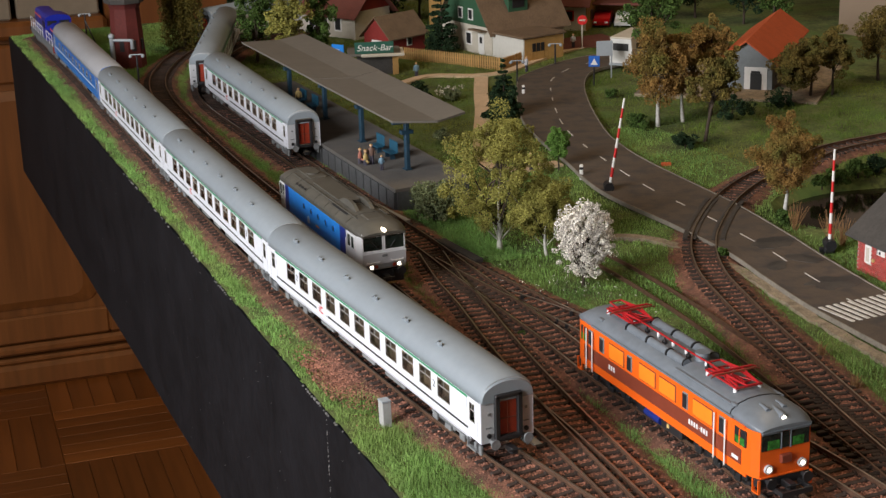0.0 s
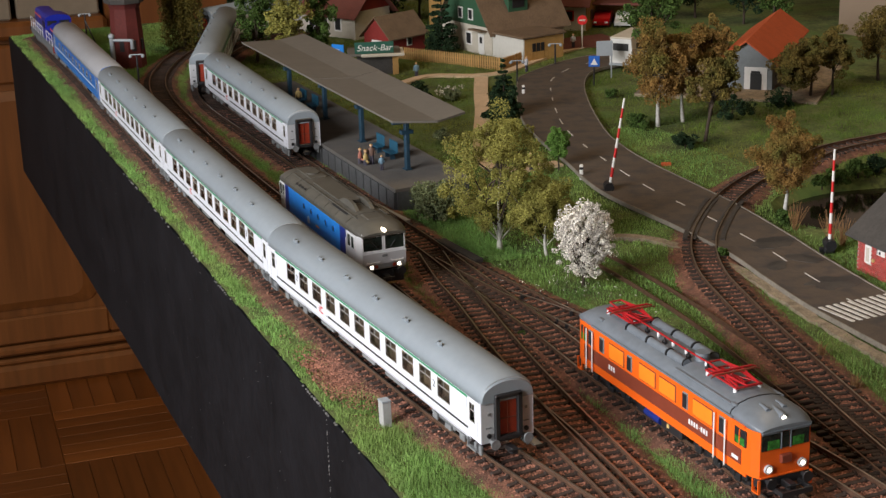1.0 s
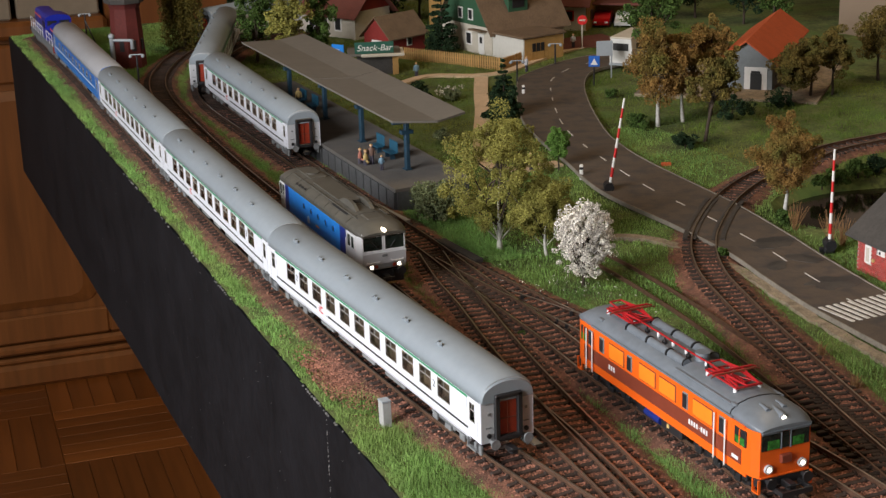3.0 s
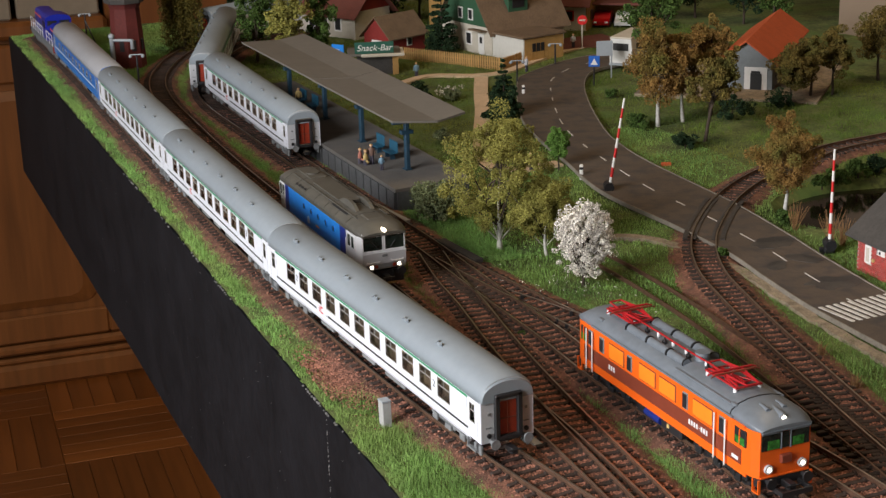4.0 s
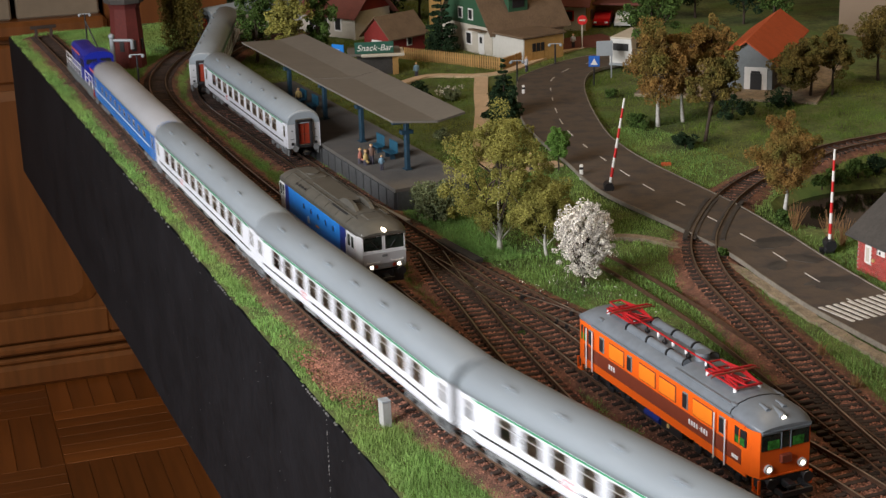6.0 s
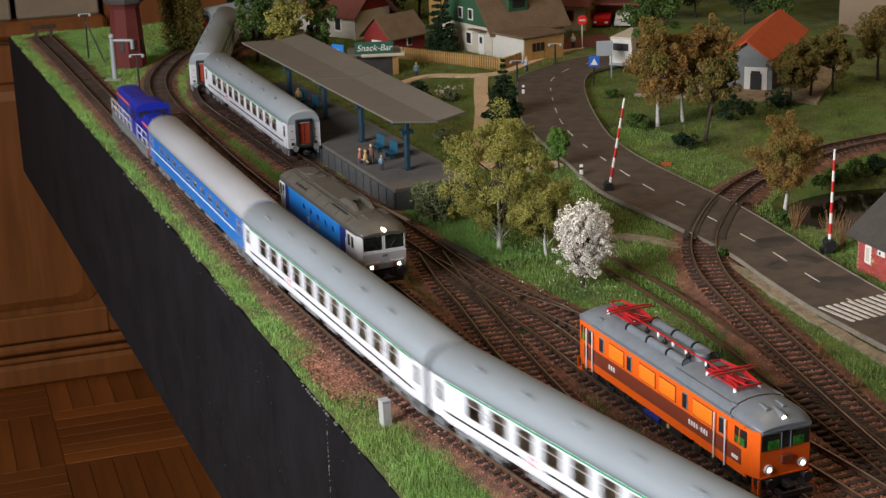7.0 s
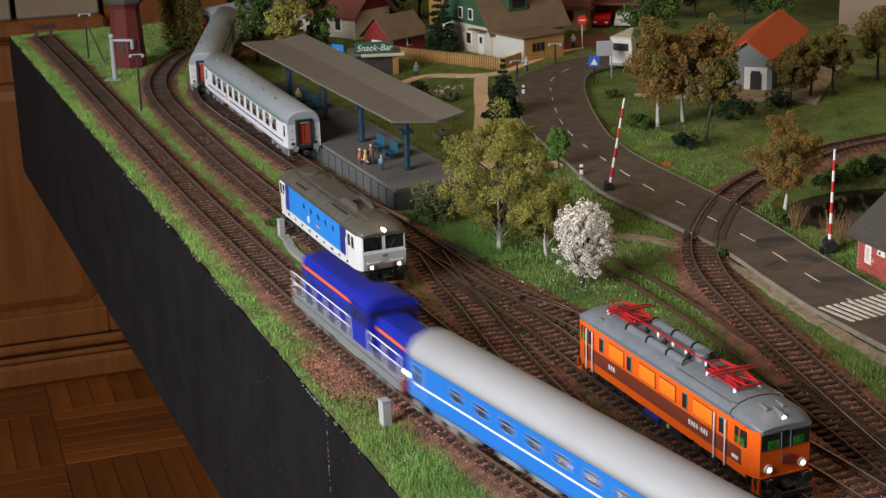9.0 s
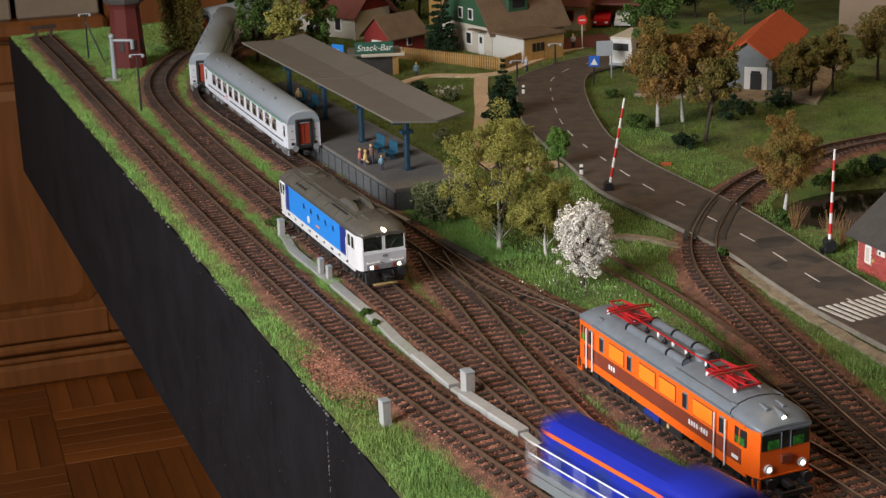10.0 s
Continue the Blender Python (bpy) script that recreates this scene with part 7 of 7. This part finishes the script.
def build_plants():
    tree(0.0390, 1.037, 0.106, 0.045, "leaf_olive", "tall olive-yellow birch tree with white bark", "birch", 0.08, 125, 400, 0.00060, droop=0.004, clump_r=0.165)
    tree(0.0700, 1.022, 0.062, 0.026, "leaf_olive", "small olive birch tree with white bark", "birch", 0.14, 90, 360, 0.00060, droop=0.004, clump_r=0.20)
    tree(0.0895, 0.9570, 0.0635, 0.0243, "blossom", "white blossoming rounded tree beside the track", "bark", 0.0, 420, 62, 0.00058, clump_r=0.13, fork=True, even=True)
    tree(-0.0050, 1.110, 0.034, 0.0230, "leaf_sage", "grey-green bush beside the platform ramp", "bark", 0.0, 55, 150, 0.0009, name="shrub")
    tree(0.0955, 1.243, 0.0385, 0.0118, "leaf_bright", "small round bright green tree by the road", "bark", 0.22, 170, 170, 0.0006, even=True, clump_r=0.22, fork=True)
    fir(0.0600, 1.430, 0.056, 0.0180)
    fir(0.0060, 1.768, 0.085, 0.020)
    tree(0.2490, 1.106, 0.074, 0.033, "leaf_autumn", "autumn brown birch beside the pond", "birch", 0.22, 75, 380, 0.00062, droop=0.004, clump_r=0.22)
    tree(0.1950, 1.382, 0.100, 0.033, "leaf_autumn", "autumn brown birch on the lawn", "birch", 0.22, 80, 260, 0.0009, droop=0.006, clump_r=0.24)
    tree(0.2200, 1.400, 0.088, 0.028, "leaf_autumn", "autumn brown tree on the lawn", "birch", 0.25, 65, 250, 0.0009, clump_r=0.25)
    tree(0.2270, 1.322, 0.080, 0.024, "leaf_fruit", "leaning tree with olive-brown crown", "bark", 0.36, 60, 260, 0.0009, lean=(0.016, 0.0), clump_r=0.26)
    tree(0.2480, 1.420, 0.100, 0.028, "leaf_autumn", "autumn brown tree before the grey house", "bark", 0.30, 70, 250, 0.0009, clump_r=0.25)
    for x, y, h, r in ((0.3310, 1.461, 0.056, 0.0225), (0.3540, 1.482, 0.068, 0.0215), (0.3780, 1.492, 0.068, 0.0200), (0.4370, 1.550, 0.078, 0.0270)):
        tree(x, y, h, r, "leaf_fruit", "olive-brown fruit tree on the lawn", "bark", 0.26, 55, 250, 0.0009)
    tree(-0.292, 1.830, 0.118, 0.034, "leaf_willow", "drooping willow tree behind the water tower", "bark", 0.30, 110, 230, 0.0011, droop=0.065, clump_r=0.16)
    for x, y, h, r, lf in ((-0.200, 1.745, 0.105, 0.028, "leaf_green"), (-0.160, 1.715, 0.098, 0.027, "leaf_olive"), (-0.130, 1.745, 0.10, 0.024, "leaf_green"), (-0.235, 1.97, 0.09, 0.03, "leaf_dark")):
        tree(x, y, h, r, lf, "dense green tree behind the platform", "bark", 0.10, 60, 130, 0.0013)
    tree(0.2050, 1.500, 0.116, 0.030, "leaf_green", "tall bright green tree by the road", "bark", 0.45, 50, 130, 0.0013)
    for k, (x, y) in enumerate(((0.27, 1.90), (0.32, 1.95), (0.37, 1.90), (0.40, 1.87), (0.245, 1.99), (-0.02, 2.0), (0.05, 2.03), (-0.10, 1.985), (0.10, 2.04), (0.17, 2.05), (-0.17, 2.02), (-0.05, 1.94))):
        tree(x, y, rnd.uniform(0.08, 0.11), 0.032, "leaf_dark" if k % 3 else "leaf_green", "dark green tree at the layout's back", "bark", 0.08, 40, 110, 0.0016)
    for x, y, r, lf in ((0.177, 1.377, 0.014, "leaf_green"), (0.207, 1.300, 0.013, "leaf_dark"), (0.166, 1.508, 0.008, "leaf_green"), (0.013, 1.519, 0.011, "leaf_sage"), (0.004, 1.350, 0.011, "leaf_sage"), (0.305, 1.177, 0.013, "leaf_green"), (0.325, 1.194, 0.013, "leaf_green"), (0.345, 1.206, 0.013, "leaf_dark"), (0.367, 1.213, 0.014, "leaf_green"), (0.242, 1.076, 0.010, "leaf_green"), (0.186, 1.003, 0.006, "leaf_green"), (0.29, 1.165, 0.010, "leaf_green"), (0.315, 1.44, 0.016, "leaf_dark"), (-0.047, 0.911, 0.0045, "leaf_green"), (-0.0415, 0.893, 0.0042, "leaf_green"), (0.045, 0.868, 0.0035, "leaf_green"), (-0.118, 1.105, 0.009, "leaf_green"), (0.265, 1.40, 0.02, "leaf_dark"), (-0.02, 1.50, 0.02, "leaf_dark")):
        tree(x, y, r * 1.15, r, lf, "low green bush in the grass", "bark", 0.0, 22, 110, 0.0009, name="shrub")
    for x, y, h in ((0.247, 1.062, 0.022), (0.264, 1.030, 0.026), (0.270, 1.022, 0.022), (0.215, 0.773, 0.011), (0.2085, 0.822, 0.010)):
        twig_bunch(x, y, h, "twig", "tuft of dry orange-brown grass")
    # flowers
    fl = leaf_mesh("flower_bed", [(0.012 + rnd.uniform(-0.012, 0.012), 1.535 + rnd.uniform(-0.02, 0.02), 0.001) for _ in range(16)], [0.003] * 16, 14, 0.0009)
    tagged(put("flower_bed", fl, M["blossom"]), "white flowers on the lawn", "flowers", kind="stuff")
    fl = leaf_mesh("daisy", [(0.072 + rnd.gauss(0, 0.018), 0.945 + rnd.gauss(0, 0.022), -0.002) for _ in range(60)], [0.0015] * 60, 3, 0.0005)
    tagged(put("daisy", fl, M["blossom"]), "tiny white flowers under the blossoming tree", "flowers", kind="stuff")
    # pond
    n = 40
    g = Geo()
    ring = [(POND_AT[0] + POND_R[0] * 1.12 * math.cos(6.2832 * k / n), POND_AT[1] + POND_R[1] * 1.12 * math.sin(6.2832 * k / n), -0.0125) for k in range(n)]
    g.add(ring, [tuple(range(n))])
    solo("water", g, M["pond"], "dark still pond beside the road", "pond", kind="structure")
    # gravel verge by the road
    vg = smooth_line([(0.098, 1.052), (0.133, 1.052), (0.158, 1.030), (0.186, 0.985), (0.200, 0.945), (0.213, 0.895), (0.230, 0.845), (0.25, 0.79)])
    d, nn = normals(vg)
    ja, jb = [np.array([[0.002 * noise.noise((px * 60, py * 60, q)) + 0.0012 * noise.noise((px * 240, py * 240, q))] for px, py in vg]) for q in (3, 8)]
    solo("verge", strip_geo(vg - nn * (0.004 + ja), vg + nn * (0.0035 + jb), -0.0034, 0.003), M["gravelgrey"], "grey gravel verge beside the road", "verge", kind="structure")


def far_train():
    for x, y, a in ((-0.2375, 1.698, -87.5), (-0.170, 1.942, -132)):
        tagged(copy_thing(COACHES[0], pose(x, y, 0, 0, 0, a)), "white express coach with grey roof on the curve", "railway coach", "train at the platform")


# slab standing on the layout, placed and sized to fit the camera's view
solo("wall_corner", Geo().box(0, 0.32, 0, 0.1, -0.01, 1.65), M["plaster"], "beige plastered slab placed to fill the view's far right corner", "wall", pose(0.462, 1.812, 0, 0, 0, -44), kind="structure")
build_platform()
build_trackside()
build_village()
far_train()
build_plants()
scatter_stones()
grass_field("grass", 420000, (-0.15, 1.395, -0.002, 0.135), 0.0035, M["grass"], "bright green static grass along the tracks", -0.75)
grass_field("grass_meadow", 460000, (-0.35, 1.39, 0.10, 0.75), 0.0034, M["grass2"], "darker meadow grass behind the tracks", -0.3)
grass_field("grass_strip", 190000, (0.30, 1.39, 0.055, 0.20), 0.0036, M["grass"], "green grass strips between the tracks", -0.75)
grass_field("grass_bank", 260000, (-0.2, 0.60, 0.12, 0.46), 0.0032, M["grass"], "fresh green grass on the bank beside the turnouts", -0.5)


# ---------- movement ----------
def motions():
    for k, coach in enumerate(COACHES):
        walk(coach, [(t, on_line(0.1815 + 0.2915 * k - d, 0.1041)) for t, d in RUN])
    walk(SHUNTER, [(t, on_line(1.2005 + 0.0835 - d, 0.046)) for t, d in RUN])


motions()
